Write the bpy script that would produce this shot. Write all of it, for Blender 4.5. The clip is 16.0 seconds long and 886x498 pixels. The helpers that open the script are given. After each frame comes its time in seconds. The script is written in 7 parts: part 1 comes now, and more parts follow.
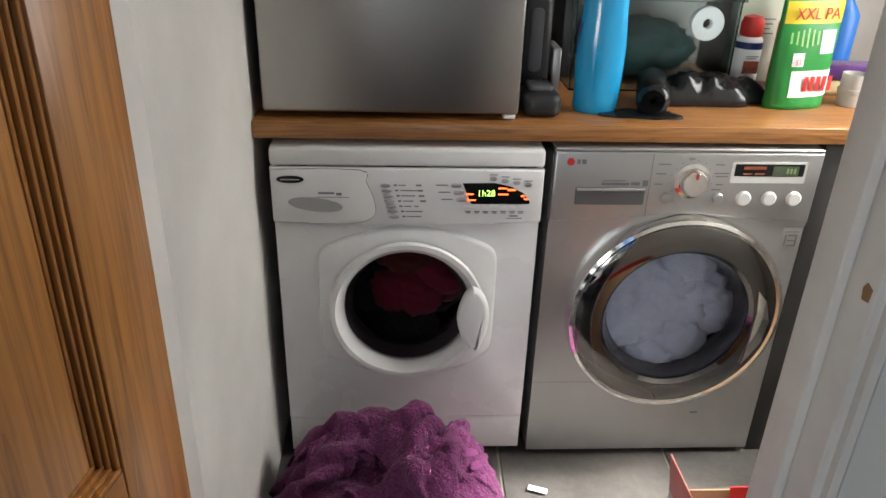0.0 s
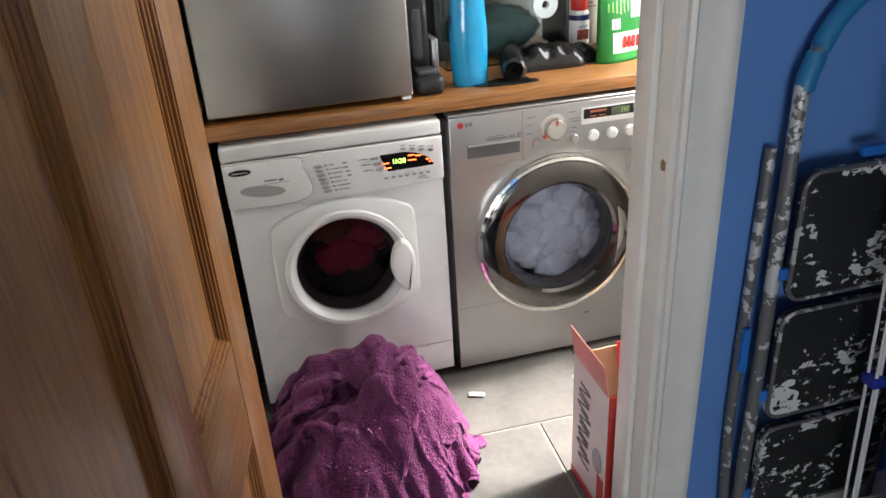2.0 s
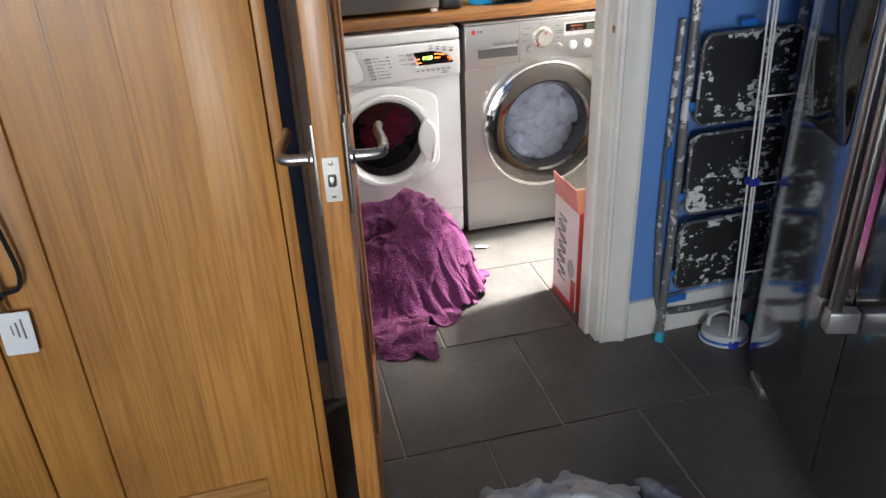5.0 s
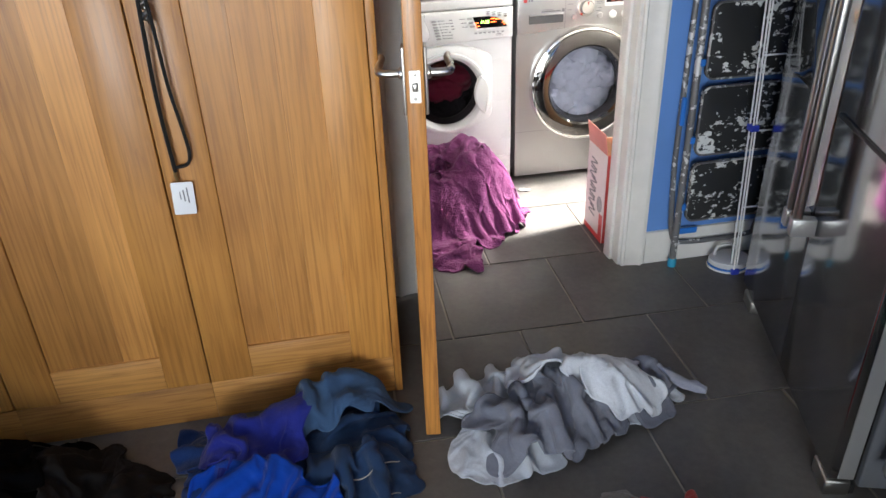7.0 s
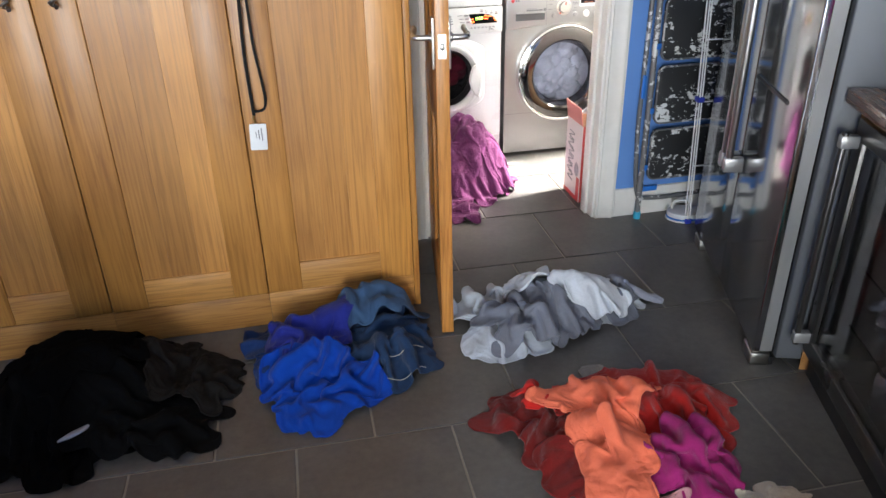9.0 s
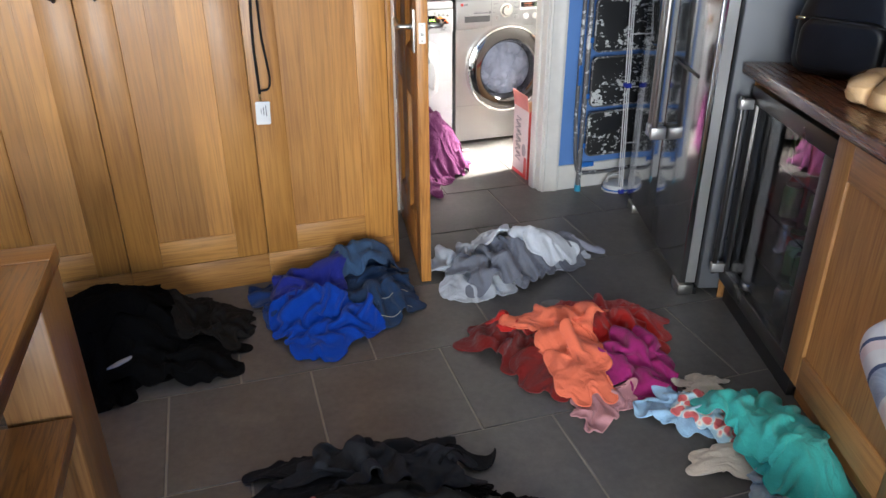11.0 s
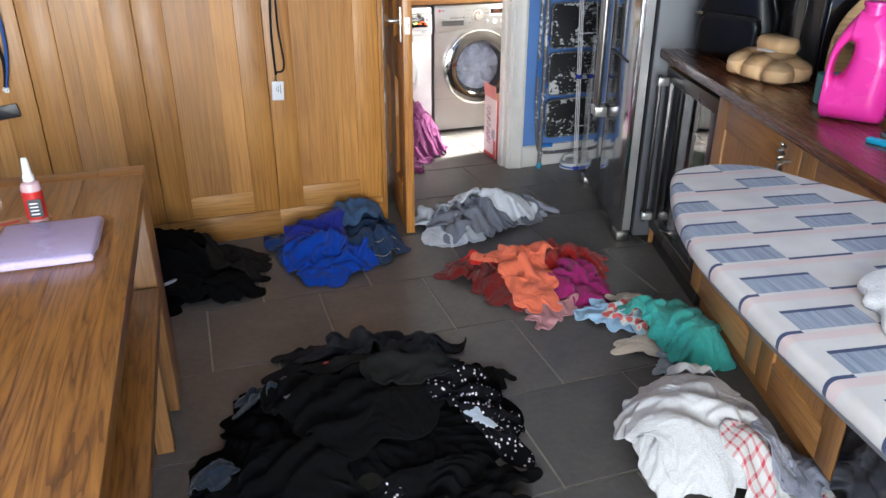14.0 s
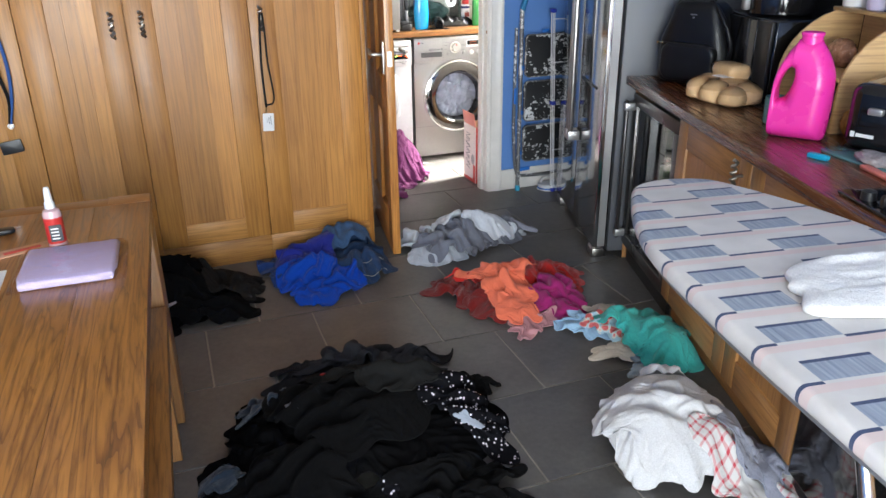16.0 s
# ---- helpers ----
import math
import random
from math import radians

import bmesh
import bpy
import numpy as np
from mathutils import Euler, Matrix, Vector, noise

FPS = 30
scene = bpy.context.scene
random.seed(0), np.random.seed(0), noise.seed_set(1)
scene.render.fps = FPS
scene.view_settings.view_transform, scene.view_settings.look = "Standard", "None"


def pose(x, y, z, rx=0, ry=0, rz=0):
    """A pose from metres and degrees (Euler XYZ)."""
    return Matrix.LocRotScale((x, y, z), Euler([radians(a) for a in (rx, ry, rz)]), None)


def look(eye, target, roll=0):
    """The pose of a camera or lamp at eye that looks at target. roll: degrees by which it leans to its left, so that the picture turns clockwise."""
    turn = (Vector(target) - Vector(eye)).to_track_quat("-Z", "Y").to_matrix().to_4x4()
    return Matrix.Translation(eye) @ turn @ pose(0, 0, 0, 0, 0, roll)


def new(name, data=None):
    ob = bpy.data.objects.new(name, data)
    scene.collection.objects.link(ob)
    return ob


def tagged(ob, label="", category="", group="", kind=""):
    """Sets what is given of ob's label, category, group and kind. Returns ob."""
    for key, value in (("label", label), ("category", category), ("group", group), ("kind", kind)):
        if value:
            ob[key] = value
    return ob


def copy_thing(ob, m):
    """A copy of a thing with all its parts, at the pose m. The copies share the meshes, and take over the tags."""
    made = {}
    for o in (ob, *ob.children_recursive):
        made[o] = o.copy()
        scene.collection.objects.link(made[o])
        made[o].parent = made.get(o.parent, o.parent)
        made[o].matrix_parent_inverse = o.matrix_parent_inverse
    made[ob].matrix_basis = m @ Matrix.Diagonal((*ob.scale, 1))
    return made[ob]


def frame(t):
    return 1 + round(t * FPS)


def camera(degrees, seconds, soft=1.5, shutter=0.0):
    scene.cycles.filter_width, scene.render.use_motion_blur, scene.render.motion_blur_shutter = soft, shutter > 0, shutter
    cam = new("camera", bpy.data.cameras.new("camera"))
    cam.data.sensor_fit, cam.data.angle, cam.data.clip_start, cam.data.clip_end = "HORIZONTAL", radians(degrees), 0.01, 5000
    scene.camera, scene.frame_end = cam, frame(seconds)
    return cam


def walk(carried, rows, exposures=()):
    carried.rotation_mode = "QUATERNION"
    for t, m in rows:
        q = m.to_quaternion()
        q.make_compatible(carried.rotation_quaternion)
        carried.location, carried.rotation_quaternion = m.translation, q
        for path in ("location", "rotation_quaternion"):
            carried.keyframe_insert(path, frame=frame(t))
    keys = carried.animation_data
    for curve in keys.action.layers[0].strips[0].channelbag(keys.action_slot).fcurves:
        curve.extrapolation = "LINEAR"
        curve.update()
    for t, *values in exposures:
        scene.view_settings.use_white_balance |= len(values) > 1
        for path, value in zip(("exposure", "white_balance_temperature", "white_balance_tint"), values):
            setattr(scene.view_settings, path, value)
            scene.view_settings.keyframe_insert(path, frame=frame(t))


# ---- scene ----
cam = camera(61.9, 16.0)
PATH = [
    (0, (-0.323, -1.502, 1.356), (-0.209, 0.287, 0.469), 1.8),
    (0.5, (-0.355, -1.493, 1.333), (-0.027, 0.248, 0.404), 1.0),
    (1, (-0.403, -1.557, 1.365), (-0.022, 0.166, 0.423), 0.6),
    (1.5, (-0.447, -1.758, 1.407), (-0.055, -0.025, 0.489), -3.4),
    (2, (-0.467, -1.899, 1.441), (-0.064, -0.16, 0.54), -3.8),
    (2.5, (-0.478, -1.988, 1.451), (-0.047, -0.224, 0.612), -4.3),
    (3, (-0.501, -2.115, 1.431), (-0.065, -0.36, 0.577), -4.6),
    (3.5, (-0.529, -2.213, 1.426), (-0.096, -0.47, 0.547), -4.2),
    (4, (-0.611, -2.309, 1.461), (-0.172, -0.548, 0.621), -3.5),
    (4.5, (-0.706, -2.465, 1.437), (-0.275, -0.694, 0.613), -2.7),
    (5, (-0.777, -2.643, 1.402), (-0.343, -0.931, 0.463), -2.6),
    (5.2, (-0.8, -2.695, 1.41), (-0.362, -1.008, 0.429), -2.3),
    (7.5, (-0.968, -3.288, 1.445), (-0.686, -1.559, 0.482), -2.2),
    (8, (-1.059, -3.444, 1.439), (-0.755, -1.711, 0.489), -2.2),
    (8.5, (-1.091, -3.557, 1.469), (-0.744, -1.829, 0.523), -1.5),
    (9, (-1.141, -3.708, 1.453), (-0.769, -1.976, 0.526), -1.3),
    (9.2, (-1.165, -3.737, 1.49), (-0.799, -2.017, 0.537), -1.5),
    (11.3, (-1.459, -4.213, 1.452), (-0.889, -2.513, 0.566), -0.3),
    (11.5, (-1.469, -4.269, 1.467), (-0.909, -2.567, 0.579), -0.6),
    (12, (-1.522, -4.375, 1.479), (-0.967, -2.662, 0.607), -1.0),
    (12.5, (-1.611, -4.476, 1.471), (-1.057, -2.755, 0.615), -1.4),
    (13, (-1.646, -4.573, 1.48), (-1.069, -2.856, 0.633), -1.1),
    (13.5, (-1.652, -4.666, 1.482), (-1.039, -2.957, 0.642), -0.3),
    (14, (-1.662, -4.782, 1.464), (-1.044, -3.078, 0.618), 0.1),
    (14.5, (-1.674, -4.843, 1.488), (-1.052, -3.138, 0.648), 0.3),
    (15, (-1.685, -4.89, 1.491), (-1.063, -3.176, 0.669), 0.2),
    (15.5, (-1.713, -4.918, 1.503), (-1.082, -3.196, 0.706), -0.4),
    (16, (-1.738, -4.948, 1.505), (-1.064, -3.234, 0.726), -0.7),
]
walk(cam, [(t, look(eye, target, roll)) for t, eye, target, roll in PATH],
     [(0, 1.9), (1.5, 2.25), (4.5, 2.7), (7.5, 3.3), (9, 3.4), (16, 3.3)])

# ---- world, sun and large lights ----
world = bpy.data.worlds.new("world")
scene.world = world
world.use_nodes = True
wn = world.node_tree.nodes
sky = wn.new("ShaderNodeTexSky")
sky.sky_type, sky.sun_disc = "NISHITA", False
SUN_DIR = Vector((-0.70, -0.08, -0.80)).normalized()
sky.sun_elevation = math.asin(-SUN_DIR.z)
sky.sun_rotation = math.atan2(-SUN_DIR.x, -SUN_DIR.y)
wn["Background"].inputs[1].default_value = 0.05
world.node_tree.links.new(sky.outputs[0], wn["Background"].inputs[0])


def lamp(name, kind, m, energy, color=(1, 1, 1), size=None):
    data = bpy.data.lights.new(name, kind)
    data.energy, data.color = energy, color
    if size:
        data.shape, data.size, data.size_y = "RECTANGLE", size[0], size[1]
    ob = new(name, data)
    ob.matrix_world = m
    return ob


sun = lamp("sun", "SUN", look((6, -2, 4), Vector((6, -2, 4)) + SUN_DIR), 5.0, (1.0, 0.96, 0.90))
sun.data.angle = radians(9)  # hazy sun
# sky light in the glazed openings
lamp("patio_sky", "AREA", look((-2.3, -6.9, 1.15), (-0.9, -2.0, 0.8)), 24, (0.91, 0.97, 1.0), (1.7, 1.7))
lamp("utility_window_sky", "AREA", look((1.292, -0.19, 1.465), (0.0, -0.25, 0.70)), 4.6, (1.0, 0.985, 0.96), (0.52, 0.9))

# ---- helpers for meshes ----


def part(name, bm, material, parent=None, label=""):
    me = bpy.data.meshes.new(name)
    bm.to_mesh(me)
    bm.free()
    me.materials.append(material)
    ob = new(name, me)
    if parent:
        ob.parent = parent
    if label:
        ob["label"] = label
    return ob


def thing(name, label, category, m=None, group=""):
    ob = new(name)
    ob.empty_display_size = 0.05
    if m is not None:
        ob.matrix_world = m
    return tagged(ob, label, category, group)


def smooth(bm, angle=40):
    lim = radians(angle)
    for f in bm.faces:
        f.smooth = True
    for e in bm.edges:
        if len(e.link_faces) == 2 and e.calc_face_angle(0) > lim:
            e.smooth = False
    return bm


def merge(bm, other):
    me = bpy.data.meshes.new("tmp")
    other.to_mesh(me)
    other.free()
    bm.from_mesh(me)
    bpy.data.meshes.remove(me)
    return bm


def box(x0, x1, y0, y1, z0, z1, r=0.0, seg=2, bm=None):
    b = bmesh.new()
    bmesh.ops.create_cube(b, size=1)
    for v in b.verts:
        v.co = Vector(((x0 + x1) / 2 + v.co.x * (x1 - x0), (y0 + y1) / 2 + v.co.y * (y1 - y0), (z0 + z1) / 2 + v.co.z * (z1 - z0)))
    if r:
        bmesh.ops.bevel(b, geom=b.edges[:], offset=r, segments=seg, profile=0.5, affect="EDGES")
        smooth(b, 50)
    return merge(bm, b) if bm else b


def lathe(rows, n=32, bm=None, m=None, cap=True):
    """Rows of (radius, z) turned about z."""
    b = bmesh.new()
    rings = [[b.verts.new((r * math.cos(2 * math.pi * k / n), r * math.sin(2 * math.pi * k / n), z)) for k in range(n)] for r, z in rows]
    for a, c in zip(rings, rings[1:]):
        for k in range(n):
            b.faces.new((a[k], a[(k + 1) % n], c[(k + 1) % n], c[k]))
    if cap:
        b.faces.new(rings[0][::-1])
        b.faces.new(rings[-1])
    if m is not None:
        b.transform(m)
    bmesh.ops.remove_doubles(b, verts=b.verts[:], dist=0.00002)
    smooth(b, 35)
    bmesh.ops.recalc_face_normals(b, faces=b.faces[:])
    return merge(bm, b) if bm else b


def tube(points, r, n=10, bm=None, closed=False):
    """A round bar along points."""
    b = bmesh.new()
    pts = [Vector(p) for p in points]
    rings = []
    for i, p in enumerate(pts):
        if closed:
            d = pts[(i + 1) % len(pts)] - pts[i - 1]
        else:
            d = pts[min(i + 1, len(pts) - 1)] - pts[max(i - 1, 0)]
        d.normalize()
        up = Vector((0, 0, 1)) if abs(d.z) < 0.9 else Vector((0, 1, 0))
        a = d.cross(up).normalized()
        c = d.cross(a)
        rr = r[i] if isinstance(r, (list, tuple)) else r
        rings.append([b.verts.new(p + rr * (math.cos(2 * math.pi * k / n) * a + math.sin(2 * math.pi * k / n) * c)) for k in range(n)])
    pairs = list(zip(rings, rings[1:])) + ([(rings[-1], rings[0])] if closed else [])
    for a, c in pairs:
        for k in range(n):
            b.faces.new((a[k], a[(k + 1) % n], c[(k + 1) % n], c[k]))
    if not closed:
        b.faces.new(rings[0][::-1])
        b.faces.new(rings[-1])
    bmesh.ops.recalc_face_normals(b, faces=b.faces[:])
    smooth(b, 60)
    return merge(bm, b) if bm else b


def arc(pts, steps=8):
    """Smooth line through points (Catmull-Rom)."""
    p = [Vector(q) for q in pts]
    out = []
    for i in range(len(p) - 1):
        a, b, c, d = p[max(i - 1, 0)], p[i], p[i + 1], p[min(i + 2, len(p) - 1)]
        for k in range(steps):
            t = k / steps
            out.append(0.5 * (2 * b + (c - a) * t + (2 * a - 5 * b + 4 * c - d) * t * t + (3 * b - a - 3 * c + d) * t ** 3))
    return out + [p[-1]]


def slab(outline, z0, z1, r=0.0, m=None, bm=None, seg=2):
    """An outline in x, y raised from z0 to z1, its upper and lower edges rounded by r."""
    b = bmesh.new()
    low = [b.verts.new((x, y, z0)) for x, y in outline]
    high = [b.verts.new((x, y, z1)) for x, y in outline]
    n = len(outline)
    b.faces.new(low[::-1])
    b.faces.new(high)
    for k in range(n):
        b.faces.new((low[k], low[(k + 1) % n], high[(k + 1) % n], high[k]))
    bmesh.ops.recalc_face_normals(b, faces=b.faces[:])
    if r:
        caps = [e for e in b.edges if abs(e.verts[0].co.z - e.verts[1].co.z) < 1e-6]
        bmesh.ops.bevel(b, geom=caps, offset=r, segments=seg, profile=0.5, affect="EDGES")
    smooth(b, 40)
    if m is not None:
        b.transform(m)
    return merge(bm, b) if bm else b


def rounded(w, h, r, n=6, cx=0.0, cy=0.0):
    """The outline of a rounded rectangle."""
    out = []
    for sx, sy, a0 in ((1, 1, 0), (-1, 1, 90), (-1, -1, 180), (1, -1, 270)):
        for k in range(n + 1):
            a = radians(a0 + 90 * k / n)
            out.append((cx + sx * (w / 2 - r) + r * math.cos(a), cy + sy * (h / 2 - r) + r * math.sin(a)))
    return out


FRONT = Matrix.Rotation(radians(90), 4, "X")  # x, y of an outline becomes x, z; its z points to -y


def text(name, body, size, m, material, parent=None, align="CENTER"):
    cu = bpy.data.curves.new(name, "FONT")
    cu.body, cu.size, cu.align_x, cu.align_y, cu.extrude = body, size, align, "CENTER", 0.0003
    tmp = bpy.data.objects.new(name, cu)
    scene.collection.objects.link(tmp)
    me = bpy.data.meshes.new_from_object(tmp.evaluated_get(bpy.context.evaluated_depsgraph_get()))
    bpy.data.objects.remove(tmp)
    me.transform(m)
    me.materials.clear()
    me.materials.append(material)
    ob = new(name, me)
    ob.parent = parent
    return ob


# ---- materials ----


def shader(name, rough=0.5, metal=0.0, **more):
    m = bpy.data.materials.new(name)
    m.use_nodes = True
    nt = m.node_tree
    p = nt.nodes["Principled BSDF"]
    p.inputs["Roughness"].default_value, p.inputs["Metallic"].default_value = rough, metal
    for k, v in more.items():
        p.inputs[k.replace("_", " ")].default_value = v
    return m, nt, p


def coords(nt, scale=(1, 1, 1), rot=(0, 0, 0)):
    tc = nt.nodes.new("ShaderNodeTexCoord")
    mp = nt.nodes.new("ShaderNodeMapping")
    mp.inputs["Scale"].default_value, mp.inputs["Rotation"].default_value = scale, rot
    nt.links.new(tc.outputs["Object"], mp.inputs[0])
    return mp.outputs[0]


def noise_tex(nt, vec, scale, detail=4.0, rough=0.55, dist=0.0):
    n = nt.nodes.new("ShaderNodeTexNoise")
    n.inputs["Scale"].default_value, n.inputs["Detail"].default_value = scale, detail
    n.inputs["Roughness"].default_value, n.inputs["Distortion"].default_value = rough, dist
    nt.links.new(vec, n.inputs["Vector"])
    return n.outputs[0]


def ramp(nt, fac, stops):
    r = nt.nodes.new("ShaderNodeValToRGB")
    els = r.color_ramp.elements
    while len(els) < len(stops):
        els.new(0.5)
    for e, (at, c) in zip(els, stops):
        e.position, e.color = at, (*c, 1) if len(c) == 3 else c
    nt.links.new(fac, r.inputs[0])
    return r.outputs[0]


def mix(nt, fac, a, b, mode="MIX"):
    n = nt.nodes.new("ShaderNodeMix")
    n.data_type, n.blend_type = "RGBA", mode
    for sock, v in ((n.inputs[0], fac), (n.inputs[6], a), (n.inputs[7], b)):
        if isinstance(v, (int, float)):
            sock.default_value = v
        elif isinstance(v, tuple):
            sock.default_value = (*v, 1)
        else:
            nt.links.new(v, sock)
    return n.outputs[2]


def mathn(nt, op, a, b=0.0):
    n = nt.nodes.new("ShaderNodeMath")
    n.operation = op
    for sock, v in zip(n.inputs, (a, b)):
        if isinstance(v, (int, float)):
            sock.default_value = v
        else:
            nt.links.new(v, sock)
    return n.outputs[0]


def bump(nt, p, height, strength=0.3, distance=0.002):
    b = nt.nodes.new("ShaderNodeBump")
    b.inputs["Strength"].default_value, b.inputs["Distance"].default_value = strength, distance
    nt.links.new(height, b.inputs["Height"])
    nt.links.new(b.outputs[0], p.inputs["Normal"])


def plain(name, color, rough=0.5, metal=0.0, var=0.12, scale=6.0, fine=120.0, relief=0.15, rvar=0.1, **more):
    """Paint, plastic, metal: colour with broad and fine variation, smudged gloss, slight relief."""
    m, nt, p = shader(name, rough, metal, **more)
    v = coords(nt)
    a, b = noise_tex(nt, v, scale, 5), noise_tex(nt, v, fine, 3)
    dark, light = tuple(c * (1 - var) for c in color), tuple(min(1, c * (1 + var)) for c in color)
    col = ramp(nt, a, [(0.3, dark), (0.7, light)])
    nt.links.new(mix(nt, 0.12, col, ramp(nt, b, [(0.35, dark), (0.65, light)])), p.inputs["Base Color"])
    nt.links.new(mathn(nt, "ADD", mathn(nt, "MULTIPLY", a, rvar * 2), max(0.02, rough - rvar)), p.inputs["Roughness"])
    if relief:
        bump(nt, p, b, relief, 0.0006)
    return m


def wood(name, light, dark, grain="Z", rough=0.42, figure=1.0, coat=0.15, along=0.5, veins=0.35):
    """Oiled or varnished timber with the grain along one axis; each plank takes its own shade."""
    m, nt, p = shader(name, rough)
    p.inputs["Coat Weight"].default_value, p.inputs["Coat Roughness"].default_value = coat, 0.25
    sc = {"X": (along, 14, 14), "Y": (14, along, 14), "Z": (14, 14, along)}[grain]
    info = nt.nodes.new("ShaderNodeObjectInfo")
    tc = nt.nodes.new("ShaderNodeTexCoord")
    off = nt.nodes.new("ShaderNodeVectorMath")
    off.operation = "MULTIPLY_ADD"
    nt.links.new(info.outputs["Random"], off.inputs[0])
    off.inputs[1].default_value = (7, 5, 9)
    nt.links.new(tc.outputs["Object"], off.inputs[2])
    mp = nt.nodes.new("ShaderNodeMapping")
    mp.inputs["Scale"].default_value = sc
    nt.links.new(off.outputs[0], mp.inputs[0])
    v = mp.outputs[0]
    a = noise_tex(nt, v, 1.0, 3, 0.5, 1.2 * figure)
    rings = mathn(nt, "FRACT", mathn(nt, "MULTIPLY", a, 9.0 * figure))
    b = noise_tex(nt, v, 9.0, 4, 0.6)
    big = noise_tex(nt, off.outputs[0], 2.2, 3)
    mid = tuple((x + y) / 2 for x, y in zip(light, dark))
    col = ramp(nt, rings, [(0.0, mid), (0.55, light), (0.85, mid), (1.0, dark)])
    pores = ramp(nt, b, [(0.36, tuple(c * 0.55 for c in dark)), (0.52, (1, 1, 1))])
    col = mix(nt, 0.5, col, pores, "MULTIPLY")
    col = mix(nt, veins, col, ramp(nt, big, [(0.3, dark), (0.7, light)]))
    tone = ramp(nt, info.outputs["Random"], [(0.0, (0.80, 0.78, 0.74)), (1.0, (1.08, 1.08, 1.08))])
    col = mix(nt, 1.0, col, tone, "MULTIPLY")
    nt.links.new(col, p.inputs["Base Color"])
    nt.links.new(mathn(nt, "ADD", mathn(nt, "MULTIPLY", b, 0.25), rough - 0.12), p.inputs["Roughness"])
    bump(nt, p, b, 0.25, 0.0012)
    return m


def cloth(name, color, fuzz=0.3, weave=420.0, relief=0.5, var=0.15, pile=0.0, spec=0.15):
    m, nt, p = shader(name, 0.92)
    p.inputs["Sheen Weight"].default_value, p.inputs["Sheen Roughness"].default_value = fuzz, 0.5
    p.inputs["Specular IOR Level"].default_value = spec
    v = coords(nt)
    a, b = noise_tex(nt, v, 5, 4), noise_tex(nt, v, weave, 2)
    col = ramp(nt, a, [(0.25, tuple(c * (1 - var) for c in color)), (0.75, tuple(min(1, c * (1 + var)) for c in color))])
    col = mix(nt, 0.35, col, ramp(nt, b, [(0.3, tuple(c * 0.55 for c in color)), (0.7, tuple(min(1, c * 1.25) for c in color))]))
    nt.links.new(col, p.inputs["Base Color"])
    wr = noise_tex(nt, v, 30, 6, 0.62, 0.9)
    h = mathn(nt, "ADD", mathn(nt, "MULTIPLY", wr, 1.0), mathn(nt, "MULTIPLY", b, 0.25 + pile))
    bump(nt, p, h, relief, 0.008)
    return m


def slate_tile(name):
    m, nt, p = shader(name, 0.4)
    info = nt.nodes.new("ShaderNodeObjectInfo")
    off = nt.nodes.new("ShaderNodeVectorMath")
    off.operation = "MULTIPLY_ADD"
    tc = nt.nodes.new("ShaderNodeTexCoord")
    nt.links.new(info.outputs["Random"], off.inputs[0])
    off.inputs[1].default_value = (31, 17, 3)
    nt.links.new(tc.outputs["Object"], off.inputs[2])
    v = off.outputs[0]
    a, b, c = noise_tex(nt, v, 5, 6, 0.6, 0.4), noise_tex(nt, v, 45, 5, 0.65), noise_tex(nt, v, 1.7, 3)
    col = ramp(nt, a, [(0.28, (0.074, 0.070, 0.066)), (0.52, (0.110, 0.103, 0.096)), (0.75, (0.165, 0.152, 0.138))])
    col = mix(nt, 0.3, col, ramp(nt, b, [(0.3, (0.035, 0.035, 0.035)), (0.7, (0.16, 0.15, 0.14))]))
    col = mix(nt, 0.25, col, ramp(nt, info.outputs["Random"], [(0, (0.055, 0.053, 0.052)), (1, (0.10, 0.09, 0.078))]))
    nt.links.new(col, p.inputs["Base Color"])
    nt.links.new(mathn(nt, "ADD", mathn(nt, "MULTIPLY", c, 0.3), 0.22), p.inputs["Roughness"])
    bump(nt, p, mathn(nt, "ADD", a, mathn(nt, "MULTIPLY", b, 0.4)), 0.25, 0.0025)
    return m


def glass(name, color=(1, 1, 1), rough=0.02, ior=1.45):
    m, nt, p = shader(name, rough)
    p.inputs["Base Color"].default_value = (*color, 1)
    p.inputs["Transmission Weight"].default_value, p.inputs["IOR"].default_value = 1.0, ior
    return m


def glow(name, color, strength):
    m, nt, p = shader(name, 0.4)
    p.inputs["Base Color"].default_value = (*[c * 0.3 for c in color], 1)
    p.inputs["Emission Color"].default_value, p.inputs["Emission Strength"].default_value = (*color, 1), strength
    return m


OAK = wood("oak_cabinet", (0.61, 0.285, 0.066), (0.36, 0.145, 0.030), "Z", 0.45, 0.8, 0.15, 0.45, 0.45)
OAK_X = wood("oak_cabinet_rail", (0.62, 0.305, 0.082), (0.37, 0.155, 0.036), "X", 0.45)
OAK_R = wood("oak_base_cabinet", (0.50, 0.25, 0.085), (0.34, 0.15, 0.045), "Z", 0.42)
OAK_RX = wood("oak_base_rail", (0.50, 0.25, 0.085), (0.34, 0.15, 0.045), "X", 0.42)
DOORW = wood("door_oak", (0.68, 0.30, 0.072), (0.36, 0.14, 0.032), "Z", 0.36, 1.0, 0.3, 0.6)
DOORX = wood("door_oak_rail", (0.66, 0.29, 0.072), (0.37, 0.145, 0.034), "Y", 0.42)
TABLE = wood("oak_table", (0.42, 0.175, 0.036), (0.13, 0.046, 0.011), "Y", 0.33, 0.9, 0.3, 0.9, 0.25)
TABLE_X = wood("oak_table_end", (0.36, 0.155, 0.045), (0.17, 0.063, 0.018), "X", 0.33, 1.3, 0.3)
